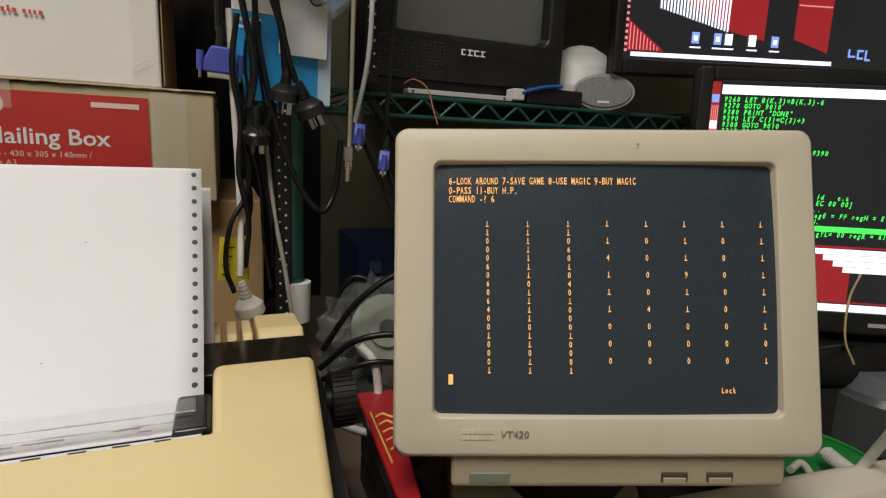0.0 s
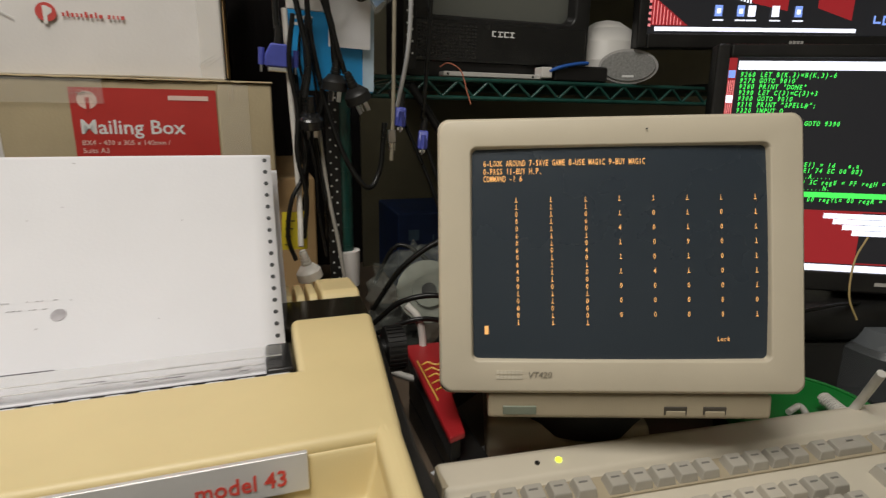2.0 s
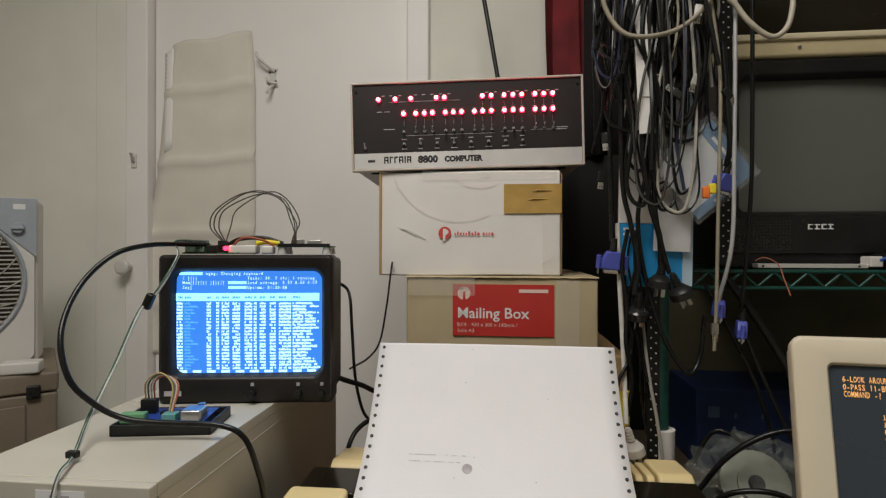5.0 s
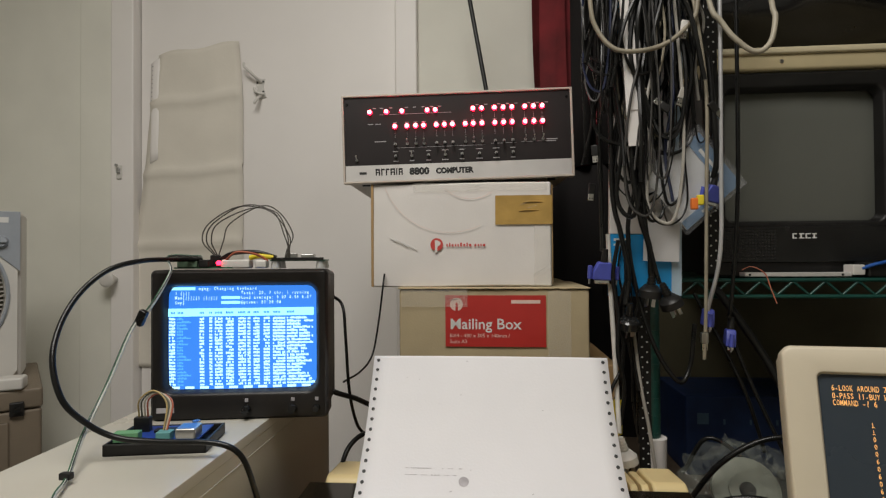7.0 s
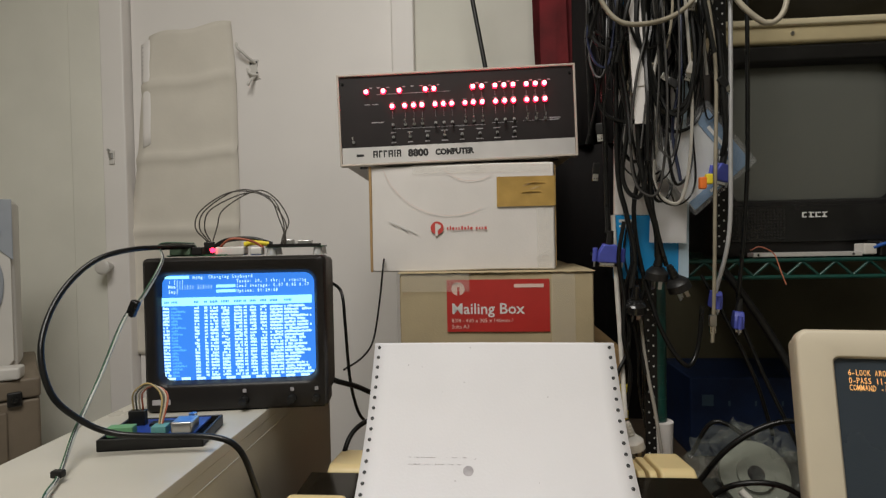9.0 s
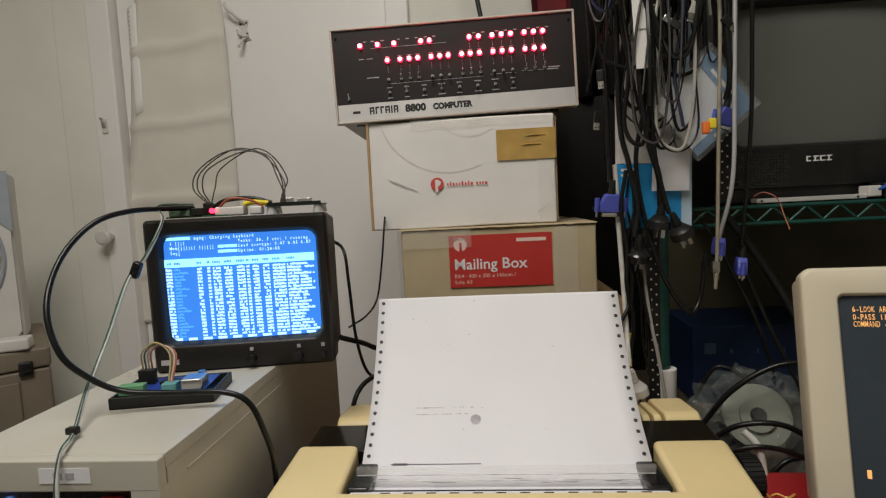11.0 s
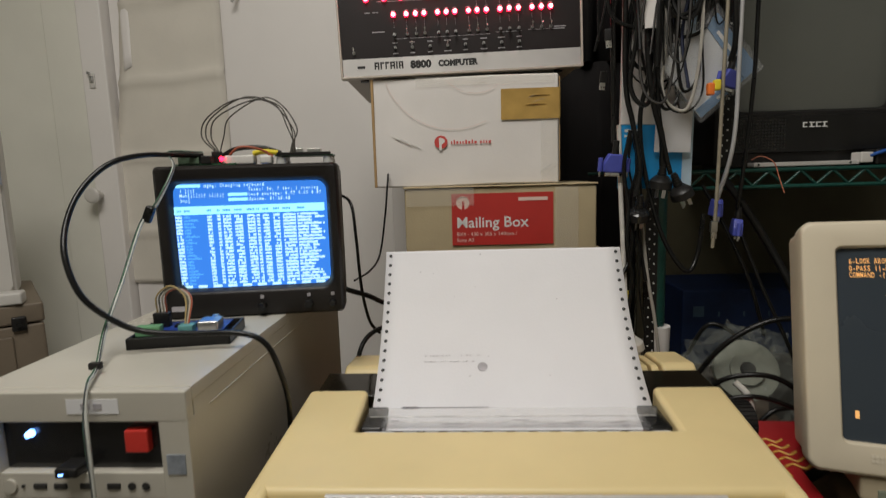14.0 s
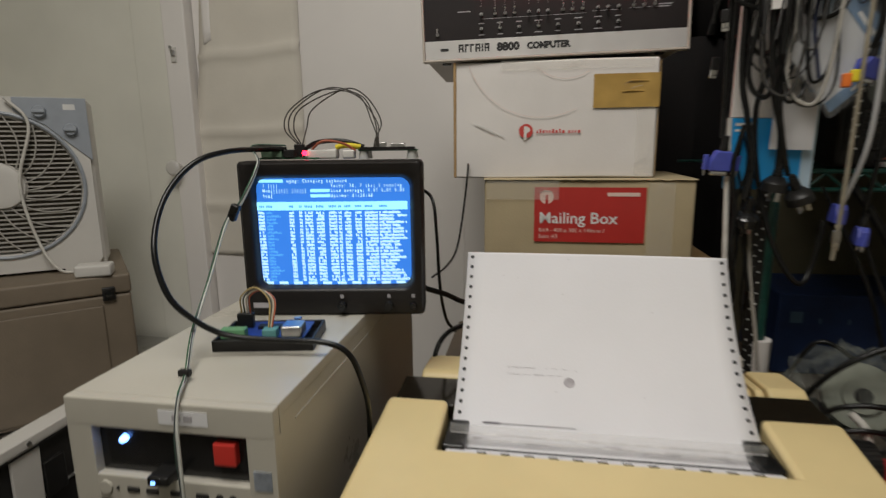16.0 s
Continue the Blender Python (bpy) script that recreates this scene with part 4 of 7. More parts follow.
part("foil_sticker", box(-0.4315, -0.4165, PY - 0.0006, PY + 0.001, 0.9185, 0.9350, 0.0), M("foil_sticker", (0.36, 0.40, 0.46), 0.35, 0.4, var=0.25, scale=120), pc, "bluish foil sticker")
bm = bmesh.new()
for x in (-0.5385, -0.5215, -0.5, -0.4775):
    add_box(bm, x - 0.0055, x + 0.0055, PY - 0.0006, PY + 0.004, 0.9055, 0.9105, 0.0008)
for x in (-0.4625, -0.451):
    add_cyl(bm, (x, PY - 0.0006, 0.9082), (x, PY + 0.004, 0.9082), 0.0031, n=14)
add_cyl(bm, (-0.5525, PY - 0.0006, 0.9082), (-0.5525, PY + 0.004, 0.9082), 0.0013, n=10)
part("port_openings", bm, black_matt, pc)
part("power_button", cyl((-0.5635, PY - 0.001, 0.9082), (-0.5635, PY + 0.004, 0.9082), 0.0058, n=24), case_grey, pc)
# hexagonal mesh grille
bm = bmesh.new()
gx0, gx1, gz0, gz1 = PX0 + 0.021, PX1 - 0.023, 0.60, 0.897
p, r = 0.0062, 0.00265
j, z = 0, gz1 - p / 2
while z > gz0:
    x = gx0 + (p / 2 if j % 2 else p)
    cells = []
    while x < gx1 - p / 2:
        outer = [bm.verts.new((x + px, 0, z + pz)) for px, pz in ((-p / 2, -p * 0.29), (0, -p * 0.577), (p / 2, -p * 0.29), (p / 2, p * 0.29), (0, p * 0.577), (-p / 2, p * 0.29))]
        inner = [bm.verts.new((x + r * math.cos(a), 0, z + r * math.sin(a))) for a in [math.radians(210 + 60 * k) for k in range(6)]]
        for k in range(6):
            bm.faces.new((outer[k], outer[(k + 1) % 6], inner[(k + 1) % 6], inner[k]))
        x += p
    z -= p * 0.866
    j += 1
bmesh.ops.translate(bm, vec=(0, PY + 0.007, 0), verts=bm.verts)
part("mesh_grille", bm, M("grille_metal", (0.46, 0.44, 0.37), 0.35, 0.5, var=0.1), pc, "dark punched metal mesh")
part("grille_backing", box(gx0, gx1, PY + 0.018, PY + 0.03, gz0, gz1), black_matt, pc)
bd = part("badge", box(-0.530, -0.488, PY + 0.003, PY + 0.007, 0.845, 0.886, 0.002), M("badge_slate", (0.05, 0.075, 0.09), 0.35), pc, "dark slate square badge")
part("badge_bar", plate(-0.512, -0.492, 0.868, 0.876, PY + 0.003, 0.0004), grey_ink, bd)
part("badge_bar", plate(-0.506, -0.494, 0.855, 0.861, PY + 0.003, 0.0004), grey_ink, bd)

# ---- small video monitor ----
mon = thing("small_video_monitor", pose(-0.4469, 0.534, PZ1, 0, 0, 8.6), "small black tube monitor showing a blue process list", "monitor")
hw, hh = 0.1032, 0.1775


def crt_body(w0, w1, z0, z1, d, back, zb0, zb1):
    bm = bmesh.new()
    prof = [(0.017, w0, w1, z0, z1), (d * 0.35, w0, w1, z0, z1), (d, w0 + back, w1 - back, zb0, zb1)]
    rings = [[bm.verts.new((x, y, z)) for x, z in ((a, c), (b, c), (b, e), (a, e))] for y, a, b, c, e in prof]
    bm.faces.new(rings[0])
    for p, q in zip(rings, rings[1:]):
        for k in range(4):
            bm.faces.new((p[k], q[k], q[(k + 1) % 4], p[(k + 1) % 4]))
    bm.faces.new(rings[-1][::-1])
    bmesh.ops.recalc_face_normals(bm, faces=bm.faces)
    bmesh.ops.bevel(bm, geom=list(bm.edges), offset=0.005, segments=2, affect="EDGES", profile=0.5)
    return bm


def framed_opening(w0, w1, z0, z1, ow0, ow1, oz0, oz1, y0, depth, r_out, r_in, bulge=0.0, n=10, lip=0.006, swell=0.0):
    """A front frame round a rounded opening, with a lip that goes in."""
    def ring(a, b, c, e, r, y, bulge=0.0):
        pts = []
        for cx, cz, s in ((b - r, e - r, 0), (a + r, e - r, 90), (a + r, c + r, 180), (b - r, c + r, 270)):
            for k in range(n + 1):
                t = math.radians(s + 90 * k / n)
                pts.append([cx + r * math.cos(t), y, cz + r * math.sin(t)])
        mx, mz = (a + b) / 2, (c + e) / 2
        for q in pts:
            u, v = (q[0] - mx) / ((b - a) / 2), (q[2] - mz) / ((e - c) / 2)
            q[0] += bulge * u * (1 - v * v)
            q[2] += bulge * v * (1 - u * u)
        return pts

    bm = bmesh.new()
    lips = [ring(w0, w1, z0, z1, r_out, y0 + depth, swell), ring(w0, w1, z0, z1, r_out, y0 + 0.004, swell), ring(w0 + 0.0035, w1 - 0.0035, z0 + 0.0035, z1 - 0.0035, r_out * 0.9, y0, swell), ring(ow0 - lip * 0.67, ow1 + lip * 0.67, oz0 - lip * 0.67, oz1 + lip * 0.67, r_in + 0.003, y0 + 0.001, bulge), ring(ow0, ow1, oz0, oz1, r_in, y0 + lip, bulge), ring(ow0 + 0.003, ow1 - 0.003, oz0 + 0.003, oz1 - 0.003, r_in, y0 + 0.02, bulge)]
    vs = [[bm.verts.new(p) for p in l] for l in lips]
    for a, b in zip(vs, vs[1:]):
        m_ = len(a)
        for k in range(m_):
            bm.faces.new((a[k], a[(k + 1) % m_], b[(k + 1) % m_], b[k]))
    bmesh.ops.recalc_face_normals(bm, faces=bm.faces)
    return bm


def tube_face(x0, x1, z0, z1, y, bulge, nx=24, nz=18):
    """A gently domed screen."""
    bm = bmesh.new()
    g = []
    for j in range(nz + 1):
        row = []
        for i in range(nx + 1):
            u, v = 2 * i / nx - 1, 2 * j / nz - 1
            row.append(bm.verts.new((x0 + (x1 - x0) * i / nx, y + bulge * (u * u + v * v) * 0.5, z0 + (z1 - z0) * j / nz)))
        g.append(row)
    for a, b in zip(g, g[1:]):
        for i in range(nx):
            bm.faces.new((a[i], a[i + 1], b[i + 1], b[i])).smooth = True
    return bm


part("housing", crt_body(-hw + 0.004, hw - 0.004, 0.004, hh - 0.004, 0.235, 0.035, 0.004, hh - 0.035), brown_black, mon)
sx0, sx1, sz0, sz1 = -0.0885, 0.0885, 0.0325, 0.1590
part("front_frame", framed_opening(-hw, hw, 0.0, hh, sx0, sx1, sz0, sz1, -0.012, 0.03, 0.006, 0.010, 0.003), brown_black, mon)
SB = 0.004


def dome(x, z):
    u, v = 2 * (x - sx0) / (sx1 - sx0) - 1, 2 * (z - sz0) / (sz1 - sz0) - 1
    return 0.0 + SB * (u * u + v * v) * 0.5


part("screen", tube_face(sx0 - 0.004, sx1 + 0.004, sz0 - 0.004, sz1 + 0.004, 0.0005, SB), blue_phos, mon, "glowing blue tube screen")


def cell(bm, x, z, w, h, lift=0.0009):
    vs = [bm.verts.new((xx, dome(xx, zz) - lift, zz)) for xx, zz in ((x, z), (x + w, z), (x + w, z + h), (x, z + h))]
    bm.faces.new(vs)


bm = bmesh.new()
for k in range(16):
    w = 0.172 / 16
    cell(bm, -0.0875 + k * w, 0.1215, w, 0.0095, 0.0008)
part("header_bar", bm, blue_phos_light, mon)
bm = bmesh.new()
bm_d = bmesh.new()
rng = random.Random(21)
cols = ((0.0, 4), (0.036, 3), (0.0475, 2), (0.054, 5), (0.067, 5), (0.0815, 5), (0.0925, 2), (0.0995, 4), (0.1115, 4), (0.1225, 8), (0.139, 18))
CW = 0.00185
for row in range(22):
    z = 0.1172 - row * 0.00375
    if z < 0.038:
        break
    for c, n in cols:
        m_ = rng.randint(n // 2, n) if n > 9 else n
        for k in range(m_):
            if rng.random() < 0.93:
                cell(bm, -0.0865 + c + k * CW, z + rng.choice((0, 0.0003)), CW * 0.9, rng.choice((0.0020, 0.0025, 0.0028)))
    for k in range(rng.choice((4, 4, 6, 7, 9))):
        cell(bm_d, -0.0865 + 0.0095 + k * CW, z + rng.choice((0, 0.0003)), CW * 0.8, rng.choice((0.0016, 0.0024)))
tagged(part("process_list", bm, white_phos, mon), "", "", "", "stuff")
tagged(part("user_column", bm_d, mid_phos, mon), "", "", "", "stuff")
bm = bmesh.new()
for c, n in cols[1:] + ((0.010, 4), (0.002, 3)):
    for k in range(min(n, 5)):
        cell(bm, -0.0865 + c + k * CW, 0.1245, CW * 0.7, 0.0026, 0.0011)
part("header_marks", bm, blue_phos, mon)
bm = bmesh.new()
for k in range(10):
    cell(bm, -0.085 + k * 0.0172, 0.0345, 0.0105, 0.0030)
part("footer_keys", bm, white_phos, mon)
for txt, x, z in (("Tasks: 30, 7 thr; 1 running", -0.002, 0.1475), ("Load average: 0.07 0.05 0.07", -0.002, 0.1420), ("Uptime: 01:20:08", -0.002, 0.1362), ("Mem[|||||| ||||||", -0.080, 0.1420), ("Swp[", -0.080, 0.1362), ("1 [|||", -0.080, 0.1475), ("mgmg: Changing keyboard", -0.052, 0.1530)):
    mono_line("status_line", txt, 0.0052, 0.0030, white_phos, mon, x, z, lambda a, b: dome(a, b) - 0.0012, 0.72, 0.0001)
bm = bmesh.new()
for x0, w, z in ((-0.084, 0.028, 0.1530), (0.005 - 0.03, 0.022, 0.1420), (-0.025, 0.022, 0.1362)):
    cell(bm, x0, z, w, 0.0034)
    part("status_bar", bm, blue_phos_light, mon)
    bm = bmesh.new()
bm.free()
for x, rr in ((0.008, 0.0045), (0.062, 0.0045), (0.090, 0.0035)):
    kb = part("control_knob", cyl((x, -0.013, 0.0125), (x, -0.021, 0.0125), rr + 0.001, rr, 18), black_gloss, mon)
    part("knob_symbol", box(x - 0.002, x + 0.002, -0.0125, -0.0121, 0.021, 0.025, 0.0), grey_ink, mon)
part("lamp_window", plate(-0.095, -0.075, 0.010, 0.016, -0.0121, 0.0004), grey_ink, mon)

# ---- video terminal ----
VT = Matrix.Translation((0.2659, 0.3743, 0.9842)) @ pose(0, 0, 0, 0, 0, -21.7) @ pose(0, 0, 0, -14.3, -2.3, 0)
vt = thing("video_terminal", VT, "putty-coloured tube terminal with amber text on a dark screen", "monitor")
ow, oz = 0.1500, 0.1140
swx, swz = 0.1210, 0.0884
part("housing", crt_body(-ow + 0.003, ow - 0.003, -oz + 0.002, oz - 0.003, 0.26, 0.03, -oz + 0.02, oz - 0.035), cream2, vt)
part("front_frame", framed_opening(-ow, ow, -oz - 0.0030, oz, -swx - 0.001, swx + 0.0015, -swz - 0.001, swz + 0.001, -0.006, 0.03, 0.009, 0.004, 0.0022, lip=0.0028, swell=0.0030), cream2, vt)
VB = 0.005


def vt_dome(x, z):
    u, v = x / swx, z / swz
    return -0.0034 + VB * (u * u + v * v) * 0.5


bm = bmesh.new()
g = []
for j in range(19):
    g.append([bm.verts.new((x, vt_dome(x, z), z)) for x, z in [((-1 + 2 * i / 24) * (swx + 0.004), (-1 + 2 * j / 18) * (swz + 0.005)) for i in range(25)]])
for a, b in zip(g, g[1:]):
    for i in range(24):
        bm.faces.new((a[i], a[i + 1], b[i + 1], b[i])).smooth = True
part("screen", bm, vt_glass, vt, "dark etched glass tube face")


def vt_text(body, u, v, size=0.0072):
    """A line at u, v of the opening (0 to 1, from its upper left)."""
    mono_line("amber_text", body, size, 2 * swx * 0.01137, amber, vt, -swx + 2 * swx * u, swz - 2 * swz * v, lambda a, b: vt_dome(a, b) - 0.0008, 0.70, 0.00006)
    if body == "1":
        bm = bmesh.new()
        x, z = -swx + 2 * swx * u, swz - 2 * swz * v
        add_box(bm, x + 0.0005, x + 0.0026, vt_dome(x, z) - 0.0009, vt_dome(x, z) - 0.0006, z - 0.0001, z + 0.0005)
        part("amber_text", bm, amber, vt)


vt_text("6-LOOK AROUND 7-SAVE GAME 8-USE MAGIC 9-BUY MAGIC", 0.037, 0.081)
vt_text("0-PASS 11-BUY H.P.", 0.037, 0.120)
vt_text("COMMAND -? 6", 0.037, 0.155)
COLA = "1 1 0 0 0 6 0 6 0 6 4 0 0 1 0 0 0 1".split()
COLB = "1 1 1 1 1 1 1 0 1 1 1 1 0 1 1 0 1 1".split()
COLC = "1 1 0 6 0 1 0 4 0 1 0 0 0 1 0 0 0 1".split()
for u, col in ((0.145, COLA), (0.264, COLB), (0.383, COLC)):
    for k, ch in enumerate(col):
        vt_text(ch, u + 0.0003 * k, 0.255 + k * 0.0344, 0.0060)
for u, col in ((0.498, "1 1 4 1 1 1 0 0 0"), (0.613, "1 0 0 0 0 4 0 0 0"), (0.727, "1 1 1 9 1 1 0 0 0"), (0.841, "1 0 0 0 0 0 0 0 0"), (0.957, "1 1 1 1 1 1 1 0 1")):
    for k, ch in enumerate(col.split()):
        vt_text(ch, u + 0.0006 * k, 0.253 + k * 0.0685, 0.0060)
vt_text("Lock", 0.832, 0.918, 0.0055)
bm = bmesh.new()
cx, cz = -swx + 2 * swx * 0.038, swz - 2 * swz * 0.886
f = bm.faces.new([bm.verts.new((x, vt_dome(x, z) - 0.0008, z)) for x, z in ((cx, cz), (cx + 0.0032, cz), (cx + 0.0032, cz + 0.0072), (cx, cz + 0.0072))])
part("cursor_block", bm, amber, vt)
lettering("model_lettering", "VT420", 0.0070, M("badge_ink", (0.26, 0.23, 0.18), 0.6), vt, -0.0765, -0.0064, -0.1035, shear=0.2, sx=1.05)
bm = bmesh.new()
for r in range(2):
    for k in range(7):
        add_box(bm, -0.1025 + k * 0.0032, -0.1000 + k * 0.0032, -0.0064, -0.0058, -0.1048 + r * 0.004, -0.1018 + r * 0.004)
part("maker_badge", bm, M("badge_putty", (0.66, 0.60, 0.48), 0.5), vt)
part("top_mark", plate(0.022, 0.0235, oz - 0.012, oz - 0.0112, -0.0068, 0.0004), ink, vt)

VB_M = Matrix.Translation((0.2659, 0.3743, 0)) @ pose(0, 0, 0, 0, 0, -21.7)
stand = thing("terminal_base", VB_M @ pose(0, 0, DESK, 0, -2.3, 0), "putty plastic terminal electronics base with swivel foot", "monitor base")
# base and foot carry the terminal's shade in their darker putty
part("electronics_box", prism_x([(-0.026, 0.1045), (-0.030, 0.1070), (-0.028, 0.1280), (0.05, 0.1085), (0.19, 0.072), (0.19, 0.064), (0.0, 0.1040)], -0.100, 0.137, 0.003), putty_shaded, stand)
part("smoked_window", box(-0.0870, -0.0585, -0.0306, -0.022, 0.1095, 0.1175, 0.0008), M("window_green", (0.22, 0.25, 0.19), 0.25), stand, "greenish indicator window")
for x in (0.0483, 0.0805):
    sl = part("slot", box(x, x + 0.019, -0.0303, -0.022, 0.1100, 0.1175, 0.0008), M("slot_shadow", (0.07, 0.06, 0.045), 0.6), stand)
    part("slot_lip", box(x + 0.0015, x + 0.0175, -0.0312, -0.024, 0.1092, 0.1140, 0.0006), putty_shaded, sl)
part("swivel_neck", cyl((0.0, 0.09, 0.050), (0.0, 0.09, 0.082), 0.07, 0.075, 30), black_matt, stand)
part("foot", prism_x([(0.026, 0.0), (0.022, 0.040), (0.034, 0.060), (0.22, 0.063), (0.23, 0.0)], -0.100, 0.060, 0.004), putty_shaded, stand)

# ---- keyboard in front of the terminal ----
KB = Matrix.Translation((0.113, 0.391, DESK + 0.006)) @ pose(0, 0, 0, 0, 0, -5.2)
kb = thing("keyboard", KB, "long putty-coloured terminal keyboard with grey keys", "keyboard")
part("case", prism_x([(0.0, -0.005), (0.0, 0.056), (-0.008, 0.060), (-0.036, 0.058), (-0.040, 0.051), (-0.168, 0.022), (-0.172, -0.005)], 0.0, 0.570, 0.003), M("keyboard_putty", (0.66, 0.60, 0.48), 0.45, var=0.04, scale=10, bump=0.25, fine=1100), kb)
part("left_notch", box(-0.002, 0.004, -0.034, -0.006, 0.040, 0.0585, 0.001), putty_shaded, kb)
ks = mesh_of("key", key_mesh(0.0206, 0.0182, 0.0115, 0.0028), keycap)
kl = mesh_of("key", key_mesh(0.0206, 0.0182, 0.0115, 0.0028), keycap_light)
kw = mesh_of("key", key_mesh(0.0420, 0.0165, 0.0105, 0.002), keycap)
cap2 = mesh_of("key_caption", box(-0.004, 0.004, -0.0008, 0.0008, 0, 0.0002), M("caption_ink", (0.2, 0.19, 0.17), 0.7))


def kb_key(x, y, mesh):
    z = 0.051 + (y + 0.040) * 0.2266
    k = part("key", mesh, None, kb, m=pose(x * 1.157, y, z - 0.001, 12.8))
    part("key_caption", cap2, None, k, m=pose(-0.001, 0.002, 0.0116))


part("function_well", prism_x([(-0.043, 0.0515), (-0.042, 0.0530), (-0.062, 0.0482), (-0.062, 0.0470)], 0.014, 0.556, 0.0), putty_shaded, kb)
x = 0.0225
for n in (5, 5, 4, 2, 4):
    for i in range(n):
        if n == 2 and i == 1:
            kb_key(x + 0.0095, -0.0515, kw)
            x += 0.038
        else:
            kb_key(x, -0.0515, ks)
            x += 0.0189
    x += 0.0065
for r in range(5):
    y = -0.0845 - r * 0.0192
    for i in range(15):
        kb_key(0.0245 + i * 0.0189 + (0.004 * r if r else 0), y, kl if 0 < i < 13 else ks)
    for i in range(3):
        kb_key(0.340 + i * 0.0189, y, ks)
    for i in range(4):
        kb_key(0.412 + i * 0.0189, y, ks)
part("lamp", cyl((0.105, -0.022, 0.0585), (0.105, -0.022, 0.0606), 0.0028, n=14), led_yel, kb, "lit yellow-green lamp")
part("lamp_hole", cyl((0.085, -0.022, 0.0585), (0.085, -0.022, 0.0604), 0.0022, n=14), black, kb)

# red folder and loose papers under the terminal
fol = thing("red_folder", pose(0, 0, 0.80), "glossy red folder with gold ornament lettering beside the terminal", "folder")
# front corner cut away where the terminal's shade would hide the cover
part("cover", prism_z([(0.124, 0.385), (0.140, 0.390), (0.152, 0.46), (0.215, 0.500), (0.225, 0.572), (0.135, 0.575)], 0.022, 0.029, 0.002), red_folder, fol)
# black block added for the darkness below the thin cover
part("dark_block", prism_z([(0.128, 0.392), (0.138, 0.396), (0.150, 0.464), (0.210, 0.504), (0.220, 0.566), (0.139, 0.569)], 0.0, 0.0215), black_matt, fol)
bm = bmesh.new()
for k in range(5):
    y = 0.520 - k * 0.014
    add_tube(bm, [(0.140 - 0.0006 * k, y, 0.0295), (0.148, y + 0.004, 0.0295), (0.155, y - 0.004, 0.0295), (0.166, y + 0.003, 0.0295)], 0.0014, 5, 4)
add_tube(bm, [(0.1375, 0.53, 0.0295), (0.1355, 0.49, 0.0295), (0.1335, 0.445, 0.0295)], 0.0010, 5, 3)
part("gold_ornament", bm, gold, fol)
for k in range(2):
    b = part("book", box(0.136, 0.164 + 0.04 * 0, 0.385, 0.56, DESK + 0.03 * k, DESK + 0.029 + 0.03 * k, 0.002), black)
    tagged(b, "dark book lying under the red folder", "book", "books under the red folder")
for nm, m_, mt, lab in (("loose_paper", pose(0.190, 0.425, DESK + 0.0015, 0, 0, 20), paper, "loose white sheet on the desk"), ("red_card", pose(0.170, 0.395, DESK + 0.004, 0, 0, -8), red_folder, "small red card on the desk")):
    ob = part(nm, box(-0.045, 0.05, -0.06, 0.05, 0, 0.001), mt, m=m_)
    tagged(ob, lab, "paper")

# ---- wire shelving ----
SH = thing("wire_shelf", pose(0, 0, 0), "dark green wire shelving with perforated post", "shelf")
SY, SZ1 = 0.765, 1.139


def wire_run(z, y, x0, x1, r=0.0032):
    return cyl((x0, y, z), (x1, y, z), r, n=10)


part("top_wire", wire_run(SZ1, SY, 0.085, 0.98), teal, SH)
part("bottom_wire", wire_run(SZ1 - 0.025, SY, 0.085, 0.98), teal, SH)
zz = [(0.10 + 0.0235 * k, SY, SZ1 - (0.002 if k % 2 else 0.023)) for k in range(38)]
for a, b in zip(zz, zz[1:]):
    part("truss_wire", cyl(a, b, 0.0022, n=8), teal, SH)
for k in range(34):
    x = 0.11 + k * 0.026
    part("deck_wire", cyl((x, SY, SZ1), (x, 1.20, SZ1), 0.0018, n=6), teal, SH)
part("back_wire", wire_run(SZ1, 1.20, 0.085, 0.98), teal, SH)
post = part("post", cyl((0.094, 0.745, DESK), (0.094, 0.745, 2.1), 0.0125, n=20), teal, SH, "green ringed post")
for k in range(45):
    z = DESK + 0.02 + k * 0.0254
    part("groove_ring", cyl((0.094, 0.745, z), (0.094, 0.745, z + 0.0012), 0.0130, n=20), teal, post)
part("foot_wrap", cyl((0.097, 0.742, 0.855), (0.097, 0.742, 0.905), 0.0165, 0.0175, 20), white_card, SH, "white paper wrapped round the post")
for x0, y0, z0, z1, tl in ((0.080, 0.730, 0.85, 1.20, 0.0), (0.187, 0.745, 1.15, 2.05, 0.0)):
    st = part("perforated_strip", box(-0.009, 0.009, -0.0015, 0.0, 0.0, z1 - z0, 0.0005), black, SH, m=Matrix.Translation((x0, y0, z0)) @ pose(0, 0, 0, 0, tl, 0))
    dot = mesh_of("hole", cyl((0, -0.0019, 0), (0, -0.0014, 0), 0.0015, n=6), white_ink)
    for k in range(int((z1 - z0 - 0.02) / 0.0075)):
        part("hole", dot, None, st, m=pose(0.0036 * (1 if k % 2 else -1), 0, 0.012 + k * 0.0075))
part("post", cyl((0.97, 0.765, DESK), (0.97, 0.765, 2.1), 0.0125, n=20), teal, SH)
back = part("dark_backboard", box(0.205, 1.3, 1.205, 1.215, DESK, 2.3), dark_back)
tagged(back, "dark olive board closing the back of the shelving", "board")
upper = part("upper_shelf", box(0.205, 1.3, 0.86, 1.203, 1.72, 1.75, 0.003), dark_back, SH)

# navy carton low on the shelf
nb = part("navy_carton", box(0.240, 0.56, 1.02, 1.195, DESK, 0.898, 0.004), navy)
tagged(nb, "dark navy carton standing at the back of the desk", "box")
pale_mark = M("pale_mark", (0.07, 0.13, 0.20), 0.6)
